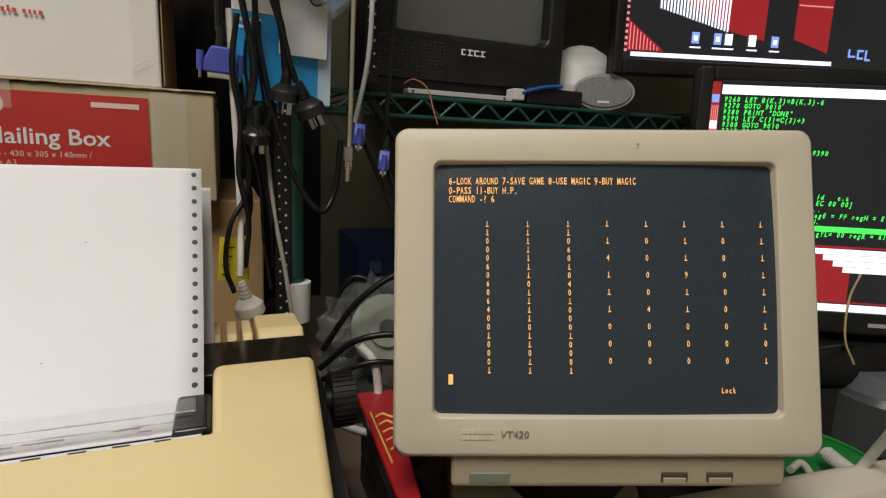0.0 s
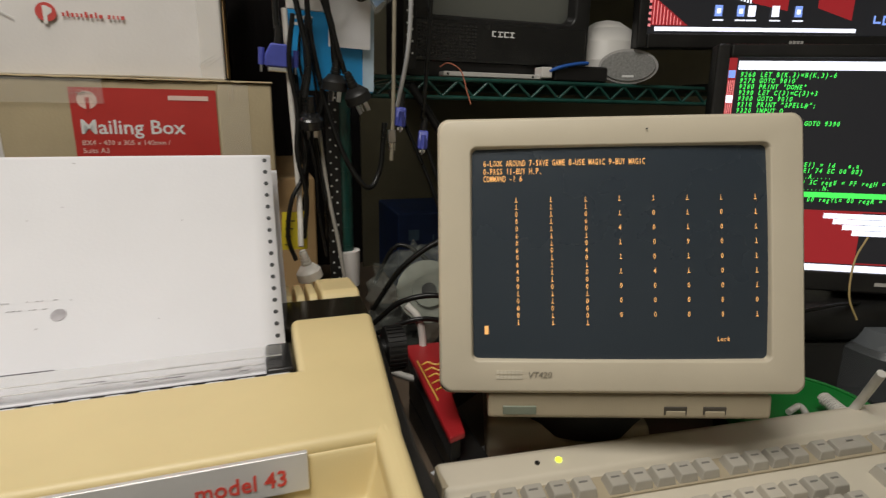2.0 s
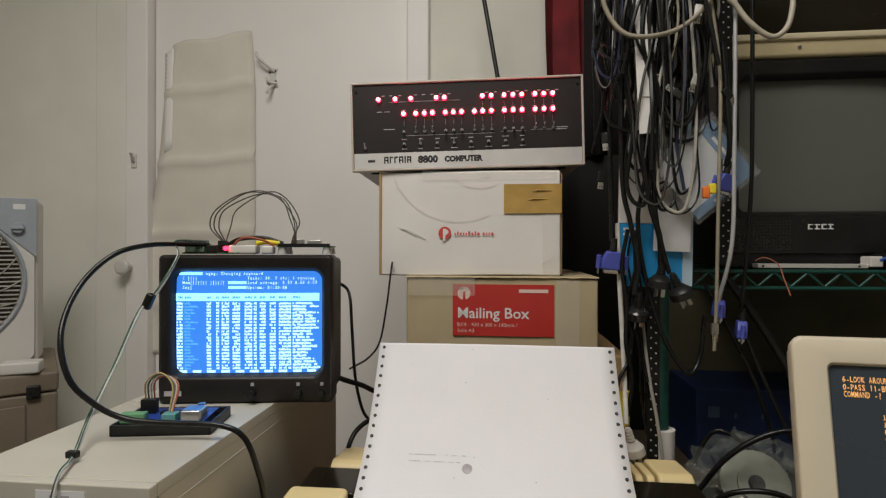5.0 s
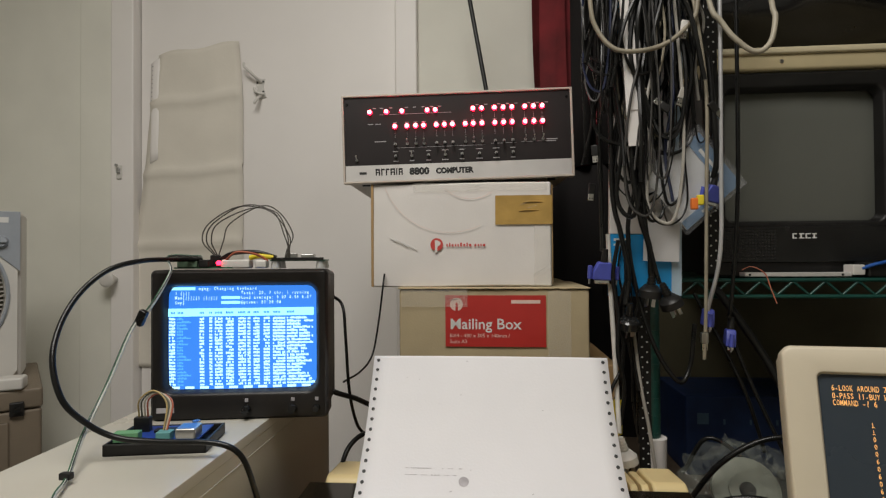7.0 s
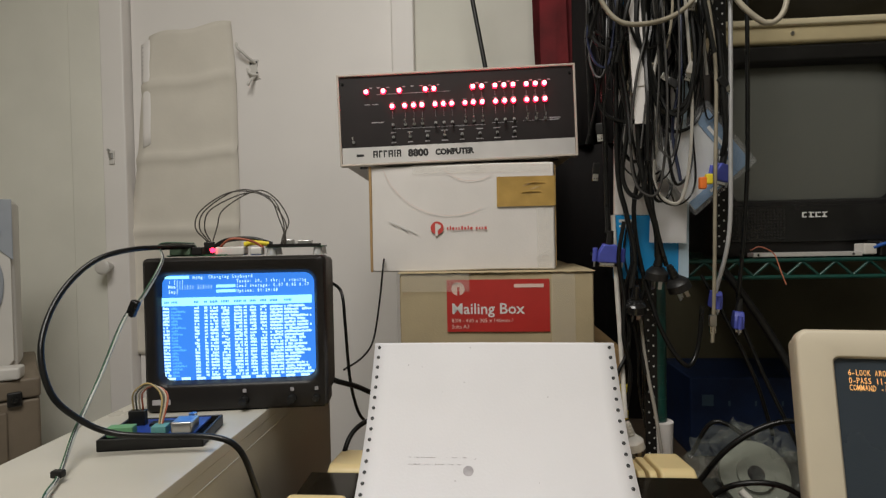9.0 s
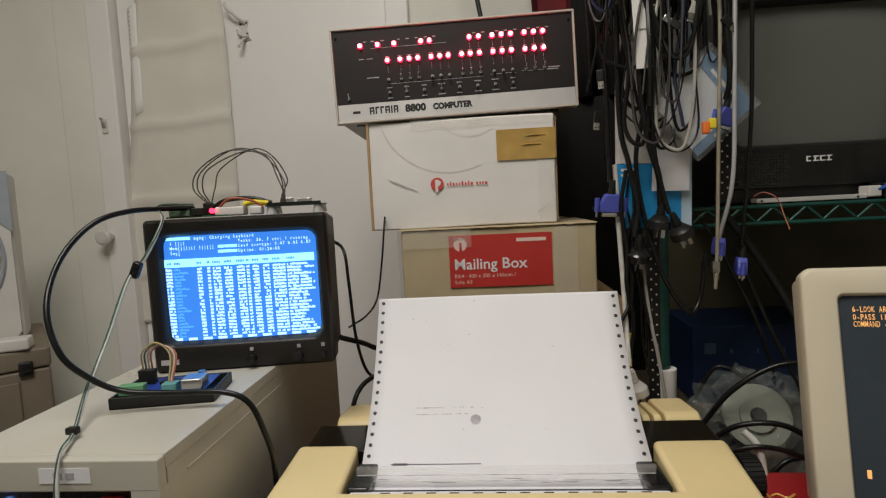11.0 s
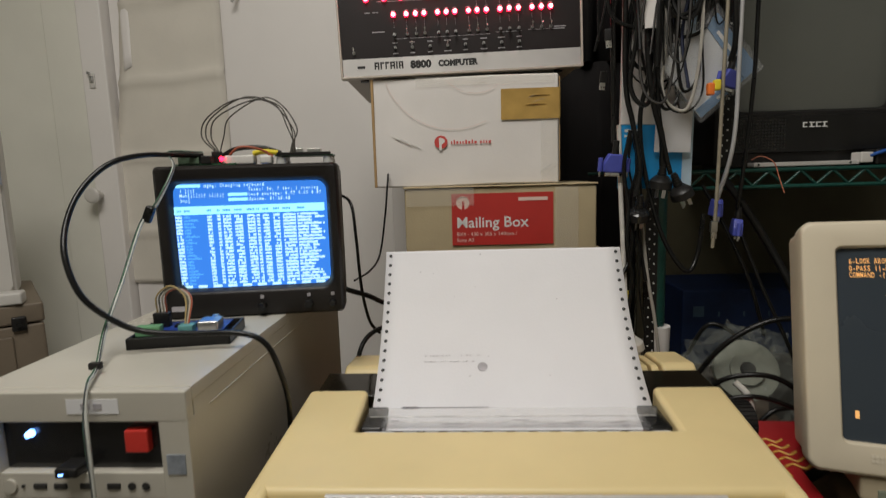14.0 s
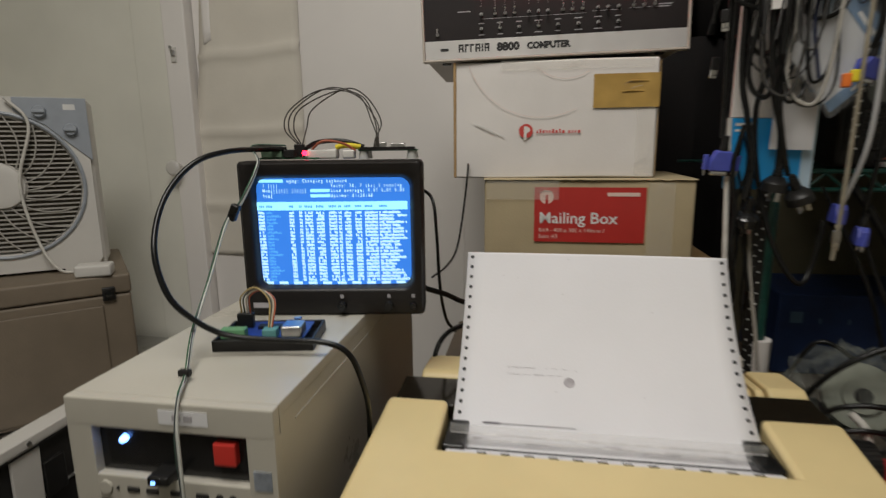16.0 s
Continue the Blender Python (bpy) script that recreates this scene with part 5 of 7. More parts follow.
for k in range(4):
    part("print_mark", plate(0.262 + 0.05 * k, (0.284 if k == 0 else 0.266) + 0.05 * k, 0.842, 0.852 + 0.012 * (k == 0), 1.0195, 0.0006), pale_mark, nb)

# ---- old television ----
tv = thing("television", pose(0.349, 0.815, SZ1 + 0.004), "old black portable television, switched off, screen greyed by a painted room reflection", "television")
part("housing", crt_body(-0.150, 0.146, 0.006, 0.320, 0.33, 0.05, 0.02, 0.27), black, tv)
part("front_frame", framed_opening(-0.153, 0.149, 0.0, 0.326, -0.117, 0.121, 0.087, 0.300, -0.015, 0.04, 0.008, 0.012, 0.004), black, tv)
part("screen", tube_face(-0.123, 0.127, 0.081, 0.306, 0.002, 0.012), tube_glass, tv, "grey-green dead tube face")
part("lower_panel", box(-0.145, 0.141, -0.020, -0.010, 0.022, 0.080, 0.003), black_gloss, tv)
for k, w in enumerate((0.0066, 0.0080, 0.0078, 0.0072)):
    x = -0.0215 + k * 0.0098
    bm = bmesh.new()
    add_box(bm, x, x + w, -0.0208, -0.0202, 0.0665, 0.0682)
    add_box(bm, x, x + w, -0.0208, -0.0202, 0.0600, 0.0617)
    add_box(bm, x + 0.002 * (k % 2), x + 0.0022 + 0.002 * (k % 2), -0.0208, -0.0202, 0.0617, 0.0665)
    part("maker_bar", bm, white_ink, tv)
gr = bmesh.new()
for j in range(10):
    for i in range(20):
        add_box(gr, -0.140 + i * 0.0048, -0.1375 + i * 0.0048, -0.0206, -0.0198, 0.028 + j * 0.0048, 0.0305 + j * 0.0048)
tagged(part("speaker_perforation", gr, black_matt, tv), kind="stuff")
ledge = thing("cream_lid", pose(0, 0, 0), "cream plastic appliance lid lying above the television", "appliance")
part("lid", box(0.205, 0.90, 0.80, 1.16, 1.4715, 1.500, 0.006, 3), M("yellowed_plastic", (0.50, 0.42, 0.25), 0.5, var=0.06), ledge)
part("rim", box(0.203, 0.905, 0.795, 0.815, 1.497, 1.508, 0.003), M("yellowed_rim", (0.60, 0.53, 0.36), 0.4, var=0.05), ledge)
part("screw", cyl((0.318, 0.7985, 1.486), (0.318, 0.8005, 1.486), 0.003, n=10), steel, ledge)
bm = bmesh.new()
bmesh.ops.create_icosphere(bm, subdivisions=4, radius=1.0)
for v in bm.verts:
    v.co *= 1 + 0.25 * noise.noise(v.co * 2.2)
    v.co = Vector((0.56 + v.co.x * 0.34, 1.0 + v.co.y * 0.16, 1.655 + v.co.z * 0.11))
    v.co.z = max(v.co.z, 1.5085)
sack = part("black_sack", bm, black_gloss, smooth=True)
tagged(sack, "crumpled black plastic sack on top of the cream lid", "bag")

# bits on the shelf in front of the television
bar = part("metal_rail", box(0.243, 0.398, 0.768, 0.788, SZ1 + 0.005, SZ1 + 0.0115, 0.001), silver)
tagged(bar, "thin silver metal rail lying on the wire shelf", "rail")
for x in (0.25, 0.385):
    part("screw", cyl((x, 0.7675, SZ1 + 0.008), (x, 0.7685, SZ1 + 0.008), 0.0018, n=8), black, bar)
adp = thing("power_adapter", pose(0.455, 0.775, SZ1 + 0.003), "black power adapter with white plug and blue lead", "adapter")
part("body", box(-0.035, 0.06, -0.01, 0.05, 0.0, 0.024, 0.004), black, adp)
part("white_plug", box(-0.058, -0.040, -0.012, 0.012, 0.004, 0.020, 0.002), fan_white, adp)
part("blue_sleeve", tube([(-0.045, -0.01, 0.014), (-0.025, -0.013, 0.021), (0.0, -0.013, 0.026), (0.020, -0.012, 0.028)], 0.0028), M("blue_lead", (0.02, 0.10, 0.40), 0.4), adp)
spk = thing("oval_radio", pose(0.556, 0.775, SZ1 + 0.003, 0, 0, -26), "small silver oval desk radio with grey mesh face", "radio")
bm = bmesh.new()
add_cyl(bm, (0, 0, 0.026), (0, 0.035, 0.026), 0.040, 0.034, 40)
bmesh.ops.scale(bm, vec=(1.15, 1, 0.66), verts=bm.verts)
bmesh.ops.translate(bm, vec=(0, -0.01, 0.0095), verts=bm.verts)
part("body", bm, M("radio_silver", (0.38, 0.37, 0.36), 0.4, 0.2, var=0.1), spk)
bm = cyl((0, -0.013, 0.0), (0, -0.0095, 0.0), 0.0355, 0.037, 40)
bmesh.ops.scale(bm, vec=(1.15, 1, 0.62), verts=bm.verts)
bmesh.ops.translate(bm, vec=(0, 0, 0.0267), verts=bm.verts)
part("mesh_face", bm, M("radio_mesh", (0.22, 0.22, 0.21), 0.6, 0.0, var=0.25, scale=300), spk)
part("maker_bar", plate(-0.009, 0.009, 0.010, 0.0135, -0.0134, 0.0004), white_ink, spk)
sp2 = thing("white_speaker", pose(0.570, 0.86, SZ1 + 0.003), "white rounded plastic speaker at the back of the shelf", "speaker")
bm = bmesh.new()
for z0, z1, r0, r1 in ((0, 0.04, 0.058, 0.060), (0.04, 0.07, 0.060, 0.054), (0.07, 0.092, 0.054, 0.041), (0.092, 0.104, 0.041, 0.022), (0.104, 0.108, 0.022, 0.004)):
    add_cyl(bm, (0, 0, z0), (0, 0, z1), r0, r1, 32)
part("body", bm, fan_white, sp2, smooth=True)

# ---- flat monitors ----
def flat_monitor(name, m, w, h, label, bez, bot):
    t = thing(name, m, label, "monitor")
    bm = bmesh.new()
    add_box(bm, -bez, w + bez, 0.006, 0.020, -bot, h + bez, 0.003)
    add_box(bm, 0.03, w - 0.03, 0.018, 0.05, 0.01, h - 0.02, 0.006)
    add_box(bm, -bez, 0, -0.006, 0.02, -bot, h + bez, 0.003)
    add_box(bm, w, w + bez, -0.006, 0.02, -bot, h + bez, 0.003)
    add_box(bm, 0.0, w, -0.006, 0.02, h, h + bez, 0.003)
    add_box(bm, 0.0, w, -0.006, 0.02, -bot, 0, 0.003)
    part("bezel", bm, black, t)
    part("panel", box(0, w, 0.0, 0.005, 0, h), lcd_black, t, "lit flat screen")
    return t


def lit(parent, name, x0, x1, z0, z1, mt, y=-0.0006):
    return part(name, plate(x0, x1, z0, z1, y, 0.0004), mt, parent)


DM = Matrix.Translation((0.568, 0.752, 1.217)) @ pose(0, 0, 0, 0, -1.1, -14.0)
dell = flat_monitor("upper_monitor", DM, 0.47, 0.27, "black flat monitor showing a red and black desktop", 0.016, 0.022)
lit(dell, "task_bar", 0.012, 0.345, 0.004, 0.010, lcd_white)
part("red_shape", prism([(0.06, 0.10), (0.17, 0.045), (0.17, 0.17), (0.06, 0.17)], -0.001, -0.0006), lcd_red, dell)
part("red_shape", prism([(0.17, 0.045), (0.225, 0.035), (0.225, 0.20), (0.17, 0.20)], -0.0011, -0.0007), lcd_red, dell)
part("red_shape", prism([(0.275, 0.04), (0.335, 0.022), (0.335, 0.20), (0.275, 0.20)], -0.001, -0.0006), lcd_red, dell)
part("red_corner", prism([(0.005, 0.012), (0.065, 0.012), (0.005, 0.055)], -0.001, -0.0006), lcd_red, dell)
for k in range(22):
    x = 0.052 + k * 0.0052
    lit(dell, "white_stripe", x, x + 0.0026, 0.072 - k * 0.0013, 0.16, lcd_white, -0.0014)
for k in range(9):
    lit(dell, "pink_stripe", 0.008 + k * 0.0055, 0.0095 + k * 0.0055, 0.013, 0.050 - k * 0.004, lcd_pink, -0.0014)
for k in range(24):
    lit(dell, "edge_tick", 0.0005, 0.005, 0.010 + k * 0.0085, 0.014 + k * 0.0085, lcd_pink, -0.0014)
for x, mt in ((0.106, lcd_blue), (0.142, lcd_blue), (0.160, lcd_white), (0.199, lcd_white), (0.237, lcd_blue)):
    ic = lit(dell, "desktop_icon", x, x + 0.012, 0.026, 0.042, mt, -0.0018)
    lit(ic, "icon_core", x + 0.003, x + 0.009, 0.030, 0.037, lcd_white, -0.0024)
    lit(ic, "icon_caption", x - 0.002, x + 0.015, 0.0195, 0.0215, lcd_white, -0.0018)
lit(dell, "frame_line", 0.276, 0.334, 0.088, 0.090, lcd_pink, -0.0014)
for x0, x1, z0, z1 in ((0.372, 0.385, 0.018, 0.021), (0.372, 0.375, 0.021, 0.030), (0.388, 0.399, 0.016, 0.019), (0.388, 0.399, 0.027, 0.030), (0.388, 0.391, 0.016, 0.030), (0.402, 0.405, 0.014, 0.030), (0.402, 0.412, 0.014, 0.017)):
    lit(dell, "wallpaper_mark", x0, x1, z0, z1, lcd_blue, -0.0010)
bm = bmesh.new()
for k in range(4):
    add_box(bm, 0.232 + k * 0.0062, 0.2365 + k * 0.0062, -0.0068, -0.0058, -0.015, -0.0095)
part("maker_bars", bm, silver, dell)
part("stand_neck", box(0.19, 0.28, 0.05, 0.075, -0.075, 0.10, 0.004), black, dell)
part("stand_foot", box(0.13, 0.34, 0.01, 0.16, -0.083, -0.072, 0.004), black, dell)

SM = Matrix.Translation((0.540, 0.548, 0.905)) @ pose(0, 0, 0, 0, 0, -27) @ pose(0, 0, 0, -4)
sam = flat_monitor("lower_monitor", SM, 0.45, 0.262, "black flat monitor with green code text on black", 0.016, 0.026)
lit(sam, "title_bar", 0.012, 0.45, 0.248, 0.2585, lcd_white)
lit(sam, "red_strip", 0.0, 0.010, 0.05, 0.262, lcd_red)
for k in range(4):
    lit(sam, "pink_stripe", 0.0015 + k * 0.0022, 0.0025 + k * 0.0022, 0.09, 0.235, lcd_pink, -0.0012)
for k in range(4):
    lit(sam, "desktop_icon", 0.001, 0.009, 0.238 - k * 0.030, 0.247 - k * 0.030, lcd_white if k % 2 else lcd_blue, -0.0016)
CODE = [("9260 LET B(K,3)=B(K,3)-6", 0), ("9270 GOTO 9010", 0), ("9280 PRINT \"DONE\"", 0), ("9290 LET C(3)=C(3)+3", 0), ("9300 GOTO 9010", 0), ("9310 PRINT \"SPELL#\";", 0), ("9320 INPUT Q", 0), ("", 0), ("GOTO 9390", 0.088), ("", 0), ("", 0), ("", 0), ("", 0), ("", 0), ("", 0), ("00 E1] = ld   e,a", 0.080), ("E3 E1 74 EC 00 00]", 0.080), ("...A.....", 0.088), ("regD = 3C regE = FF regH = E", 0.070), (".Z.....N.", 0.088), ("", 0), ("regYH= 00 regYL= 00 regR = 61", 0.070)]
for k, (row, x) in enumerate(CODE):
    if row:
        mono_line("code_line", row, 0.0080, 0.00465, lcd_green, sam, 0.0145 + x * 0.93, 0.2395 - k * 0.0072, lambda a, b: -0.0008, 0.78, 0.0002, 0.15)
lit(sam, "highlight_row", 0.065, 0.30, 0.0940, 0.1005, lcd_green, -0.0006)
lit(sam, "desktop_band", 0.0, 0.45, 0.010, 0.078, lcd_red, -0.0006)
lit(sam, "desktop_shade", 0.18, 0.45, 0.012, 0.076, lcd_black, -0.0012)
lit(sam, "task_bar", 0.0, 0.45, 0.0, 0.0085, lcd_white, -0.0010)
for k in range(4):
    lit(sam, "white_tile", 0.135 + k * 0.012, 0.30, 0.068 - k * 0.007, 0.0745 - k * 0.007, lcd_white, -0.0018)
part("maker_bars", box(0.205, 0.245, -0.0068, -0.0058, -0.016, -0.0115), silver, sam)
part("stand_neck", box(0.19, 0.26, 0.03, 0.06, -0.16, 0.05, 0.004), black, sam)
part("stand_foot", cyl((0.225, 0.03, -0.168), (0.225, 0.03, -0.155), 0.10, 0.09, 36), black_gloss, sam)

# ---- fan, case and chassis by the door ----
fan = thing("box_fan", pose(-1.335, 0.935, 0.909, 0, 0, 37), "white box fan with round slatted grille, standing on a case", "fan")
fw, fh, fd = 0.172, 0.378, 0.12
bm = bmesh.new()
add_box(bm, -fw, fw, 0.010, fd, 0.0, fh, 0.012, 3)
part("housing", bm, fan_white, fan)
fcx, fcz, FR = -0.004, 0.192, 0.152
bm = bmesh.new()
n = 64
outl = []
for k in range(n):
    a = 2 * math.pi * k / n
    c, s = math.cos(a), math.sin(a)
    t = min((fw - 0.002) / max(1e-6, abs(c)), (fh / 2) / max(1e-6, abs(s)))
    outl.append((fcx + c * t if abs(fcx + c * t) < fw else math.copysign(fw, c), min(max(fcz + s * t, 0.0), fh)))
o0 = [bm.verts.new((x, 0.0, z)) for x, z in outl]
o1 = [bm.verts.new((x, 0.012, z)) for x, z in outl]
i0 = [bm.verts.new((fcx + FR * math.cos(2 * math.pi * k / n), 0.0, fcz + FR * math.sin(2 * math.pi * k / n))) for k in range(n)]
i1 = [bm.verts.new((fcx + (FR - 0.006) * math.cos(2 * math.pi * k / n), 0.009, fcz + (FR - 0.006) * math.sin(2 * math.pi * k / n))) for k in range(n)]
for a, b in ((o1, o0), (o0, i0), (i0, i1)):
    for k in range(n):
        bm.faces.new((a[k], a[(k + 1) % n], b[(k + 1) % n], b[k]))
bmesh.ops.recalc_face_normals(bm, faces=bm.faces)
part("front_frame", bm, fan_white, fan)
bm = bmesh.new()
pts = [(fcx + (FR + 0.002) * math.cos(2 * math.pi * k / 48), -0.002, fcz + (FR + 0.002) * math.sin(2 * math.pi * k / 48)) for k in range(49)]
add_tube(bm, pts, 0.004, 6, 1)
part("grille_ring", bm, fan_grey, fan)
# flat disc whose brown paints the shaded blades behind the grille
part("shade_disc", cyl((fcx, 0.0085, fcz), (fcx, 0.0098, fcz), FR - 0.007, n=48), M("fan_shade_brown", (0.085, 0.072, 0.054), 0.8, var=0.5, scale=18), fan)
k = 0
z = -FR + 0.012
while z < FR - 0.008:
    hx = math.sqrt(max(0, (FR - 0.006) ** 2 - z * z))
    part("grille_slat", box(fcx - hx, fcx + hx, 0.0005, 0.006, fcz + z - 0.0016, fcz + z + 0.0016), M("slat_grey", (0.42, 0.40, 0.36), 0.5) if k == 0 else slat_mat, fan)
    if k == 0:
        slat_mat = bpy.data.materials["slat_grey"]
    k += 1
    z += 0.0098
for k in range(18):
    a = 2 * math.pi * k / 18 + 0.1
    part("grille_spoke", tube([(fcx + r * math.cos(a + 0.9 * (r / FR - 0.3)), -0.0005, fcz + r * math.sin(a + 0.9 * (r / FR - 0.3))) for r in (0.045, 0.080, 0.115, 0.148)], 0.0016, 5, 3), slat_mat, fan)
bm = bmesh.new()
add_cyl(bm, (fcx, 0.004, fcz), (fcx, -0.006, fcz), 0.050, 0.046, 32)
add_cyl(bm, (fcx, -0.006, fcz), (fcx, -0.010, fcz), 0.046, 0.030, 32)
part("hub_disc", bm, fan_white, fan)
cp = part("control_panel", prism([(0.040, fh - 0.001), (0.040, fh - 0.030), (0.092, fh - 0.058), (0.132, fh - 0.098), (fw - 0.001, fh - 0.135), (fw - 0.001, fh - 0.001)], -0.0035, 0.0, 0.001), fan_grey, fan, "grey control panel")
for x, z in ((0.085, fh - 0.030), (0.137, fh - 0.068)):
    kn = part("control_knob", cyl((x, -0.003, z), (x, -0.014, z), 0.014, 0.011, 20), fan_grey, fan)
    part("knob_grip", box(x - 0.012, x + 0.012, -0.019, -0.013, z - 0.003, z + 0.003, 0.001, m=None), fan_grey, kn)
part("panel_mark", plate(0.128, 0.150, fh - 0.026, fh - 0.014, -0.0034, 0.0004), white_ink, fan)
for x in (-0.12, 0.12):
    part("foot", box(x - 0.03, x + 0.03, 0.0, fd + 0.03, -0.004, 0.004, 0.001), fan_white, fan)
wc = part("fan_cord", tube([(0.03, -0.012, 0.375), (0.065, -0.014, 0.32), (0.035, -0.016, 0.20), (0.05, -0.018, 0.08), (0.085, -0.03, 0.006), (0.14, -0.02, 0.0)], 0.0032), white_cable, None)
wc.matrix_basis = pose(-1.335, 0.935, 0.909, 0, 0, 37)
tagged(wc, "white power cord hanging over the fan grille", "cable")

CASE = Matrix.Translation((-1.108, 0.995, 0.722)) @ pose(0, 0, 0, 0, 0, 43)
cs = thing("carrying_case", CASE, "worn brown-grey carrying case with rounded edges and a black catch", "case")
part("body", box(-0.62, 0.0, 0.0, 0.36, -0.125, 0.138, 0.006), case_brown, cs)
part("lid", box(-0.622, 0.002, -0.002, 0.362, 0.140, 0.183, 0.006), case_brown, cs)
ct = part("catch", box(-0.055, -0.030, -0.010, 0.0, 0.128, 0.158, 0.003), black, cs, "black corner catch")
part("catch_stud", cyl((-0.042, -0.009, 0.143), (-0.042, -0.016, 0.143), 0.007, n=14), black_gloss, ct)
part("front_pocket", box(-0.34, -0.055, -0.004, 0.001, -0.115, 0.118, 0.004), case_brown, cs)
wa = part("white_adapter", box(-0.035, 0.035, -0.022, 0.022, 0, 0.026, 0.005, m=Matrix.Translation((-1.165, 0.965, 0.9055)) @ pose(0, 0, 0, 0, 0, 30)), fan_white)
tagged(wa, "small white power adapter lying on the case", "adapter")

ch = thing("open_chassis", pose(-1.045, 1.0, 0.29), "opened computer chassis with white rail and dark interior", "computer")
part("shell", box(-0.60, 0.0, -0.66, 0.40, 0.0, 0.300, 0.003), black_matt, ch)
part("inner_panel", box(-0.008, 0.002, -0.66, -0.19, 0.3065, 0.4035, 0.001), black_matt, ch)
part("white_rail", box(-0.030, 0.012, -0.68, -0.19, 0.404, 0.424, 0.003), fan_white, ch, "white painted top rail")
part("rail_groove", box(0.0115, 0.0130, -0.67, -0.20, 0.400, 0.4035), black, ch)
part("top_plate", box(-0.61, 0.004, -0.67, 0.395, 0.3005, 0.3060, 0.002), steel, ch)
for k in range(6):
    y = -0.65 + k * 0.125
    part("frame_bar", prism_x([(y, 0.02), (y + 0.045, 0.02), (y + 0.060, 0.405), (y + 0.008, 0.405)], 0.004, 0.010, 0.001), steel if k % 2 else fan_white, ch)
    part("bracket", box(0.006, 0.014, y + 0.06, y + 0.10, 0.30, 0.365, 0.002), black, ch)
    if k < 4:
        part("rail_screw", cyl((0.012, y + 0.04, 0.414), (0.0145, y + 0.04, 0.414), 0.004, n=10), steel, ch)
stool = thing("chassis_stand", pose(-1.045, 1.0, 0.0), "low dark stand under the chassis", "stand")
part("top", box(-0.62, 0.02, -0.68, 0.40, 0.26, 0.29, 0.003), desk_mat, stool)
for x in (-0.58, -0.02):
    for y in (-0.64, 0.36):
        part("leg", box(x - 0.02, x + 0.02, y - 0.02, y + 0.02, 0, 0.26, 0.002), black, stool)

# ---- circuit boards ----
TOP = 0.987 + 0.1775
brd = thing("circuit_board", Matrix.Translation((-0.483, 0.436, 0.987)) @ pose(0, 0, 0, 0, 0, 10), "blue development board with wires in a black tray", "circuit board")
bm = bmesh.new()
add_box(bm, -0.047, 0.050, -0.031, 0.031, 0.0, 0.003, 0.001)
for a in ((-0.047, 0.050, -0.031, -0.028), (-0.047, 0.050, 0.028, 0.031), (-0.047, -0.044, -0.031, 0.031), (0.047, 0.050, -0.031, 0.031)):
    add_box(bm, *a, 0.0, 0.0115, 0.001)
part("tray", bm, black, brd)
part("pcb", box(-0.035, 0.040, -0.022, 0.024, 0.010, 0.0118), pcb_blue, brd)
part("terminal_block", box(-0.040, -0.016, -0.026, -0.016, 0.011, 0.021, 0.001), M("terminal_green", (0.12, 0.30, 0.15), 0.5), brd, "green screw terminal")
part("terminal_block", box(0.0, 0.014, -0.026, -0.014, 0.011, 0.020, 0.001), M("terminal_teal", (0.10, 0.28, 0.28), 0.5), brd)
part("serial_socket", box(0.018, 0.038, -0.026, -0.004, 0.011, 0.023, 0.002), steel, brd, "silver serial connector")
part("chip", box(-0.012, 0.012, 0.0, 0.010, 0.0118, 0.0145), black, brd)
part("header", box(-0.034, -0.018, 0.004, 0.012, 0.0118, 0.027, 0.001), black, brd)
part("capacitor", cyl((0.026, 0.012, 0.0118), (0.026, 0.012, 0.020), 0.004, n=14), steel, brd)
wire_col = [M("wire_a", (0.42, 0.31, 0.13), 0.5), M("wire_b", (0.10, 0.10, 0.07), 0.5), M("wire_c", (0.50, 0.44, 0.34), 0.5), M("wire_d", (0.38, 0.10, 0.05), 0.5)]
for k in range(4):
    part("jumper_wire", tube([(-0.030 + 0.003 * k, 0.008, 0.027), (-0.028 + 0.003 * k, 0.004, 0.045), (-0.012 + 0.002 * k, 0.0, 0.0555 - 0.001 * k), (0.003 + 0.002 * k, -0.006, 0.044), (0.005 + 0.001 * k, -0.018, 0.020)], 0.0009, 6, 5), wire_col[k], brd)

b2 = thing("serial_board", Matrix.Translation((-0.488, 0.560, TOP - 0.012)) @ pose(0, 0, 0, 0, 0, 9), "small green adapter board with lit red lamp", "circuit board")
part("pcb", box(-0.050, 0.020, -0.016, 0.016, 0.013, 0.0148), pcb_green, b2)
part("socket", box(-0.046, -0.022, -0.018, 0.004, 0.0148, 0.026, 0.001), M("terminal_dull", (0.10, 0.16, 0.10), 0.5), b2)
part("black_plug", box(-0.020, -0.008, -0.019, -0.003, 0.0148, 0.024, 0.001), black, b2)
part("header", box(-0.014, -0.002, 0.004, 0.010, 0.0148, 0.030, 0.001), black, b2)
part("red_lamp", cyl((0.004, -0.017, 0.020), (0.004, -0.019, 0.020), 0.003, n=10), led_red, b2)
part("white_block", box(0.006, 0.040, -0.016, 0.004, 0.013, 0.024, 0.002), fan_white, b2)
part("white_block", box(0.046, 0.060, -0.014, 0.002, 0.013, 0.023, 0.002), fan_white, b2)
dark_jumper = M("dark_jumper", (0.055, 0.048, 0.040), 0.5)
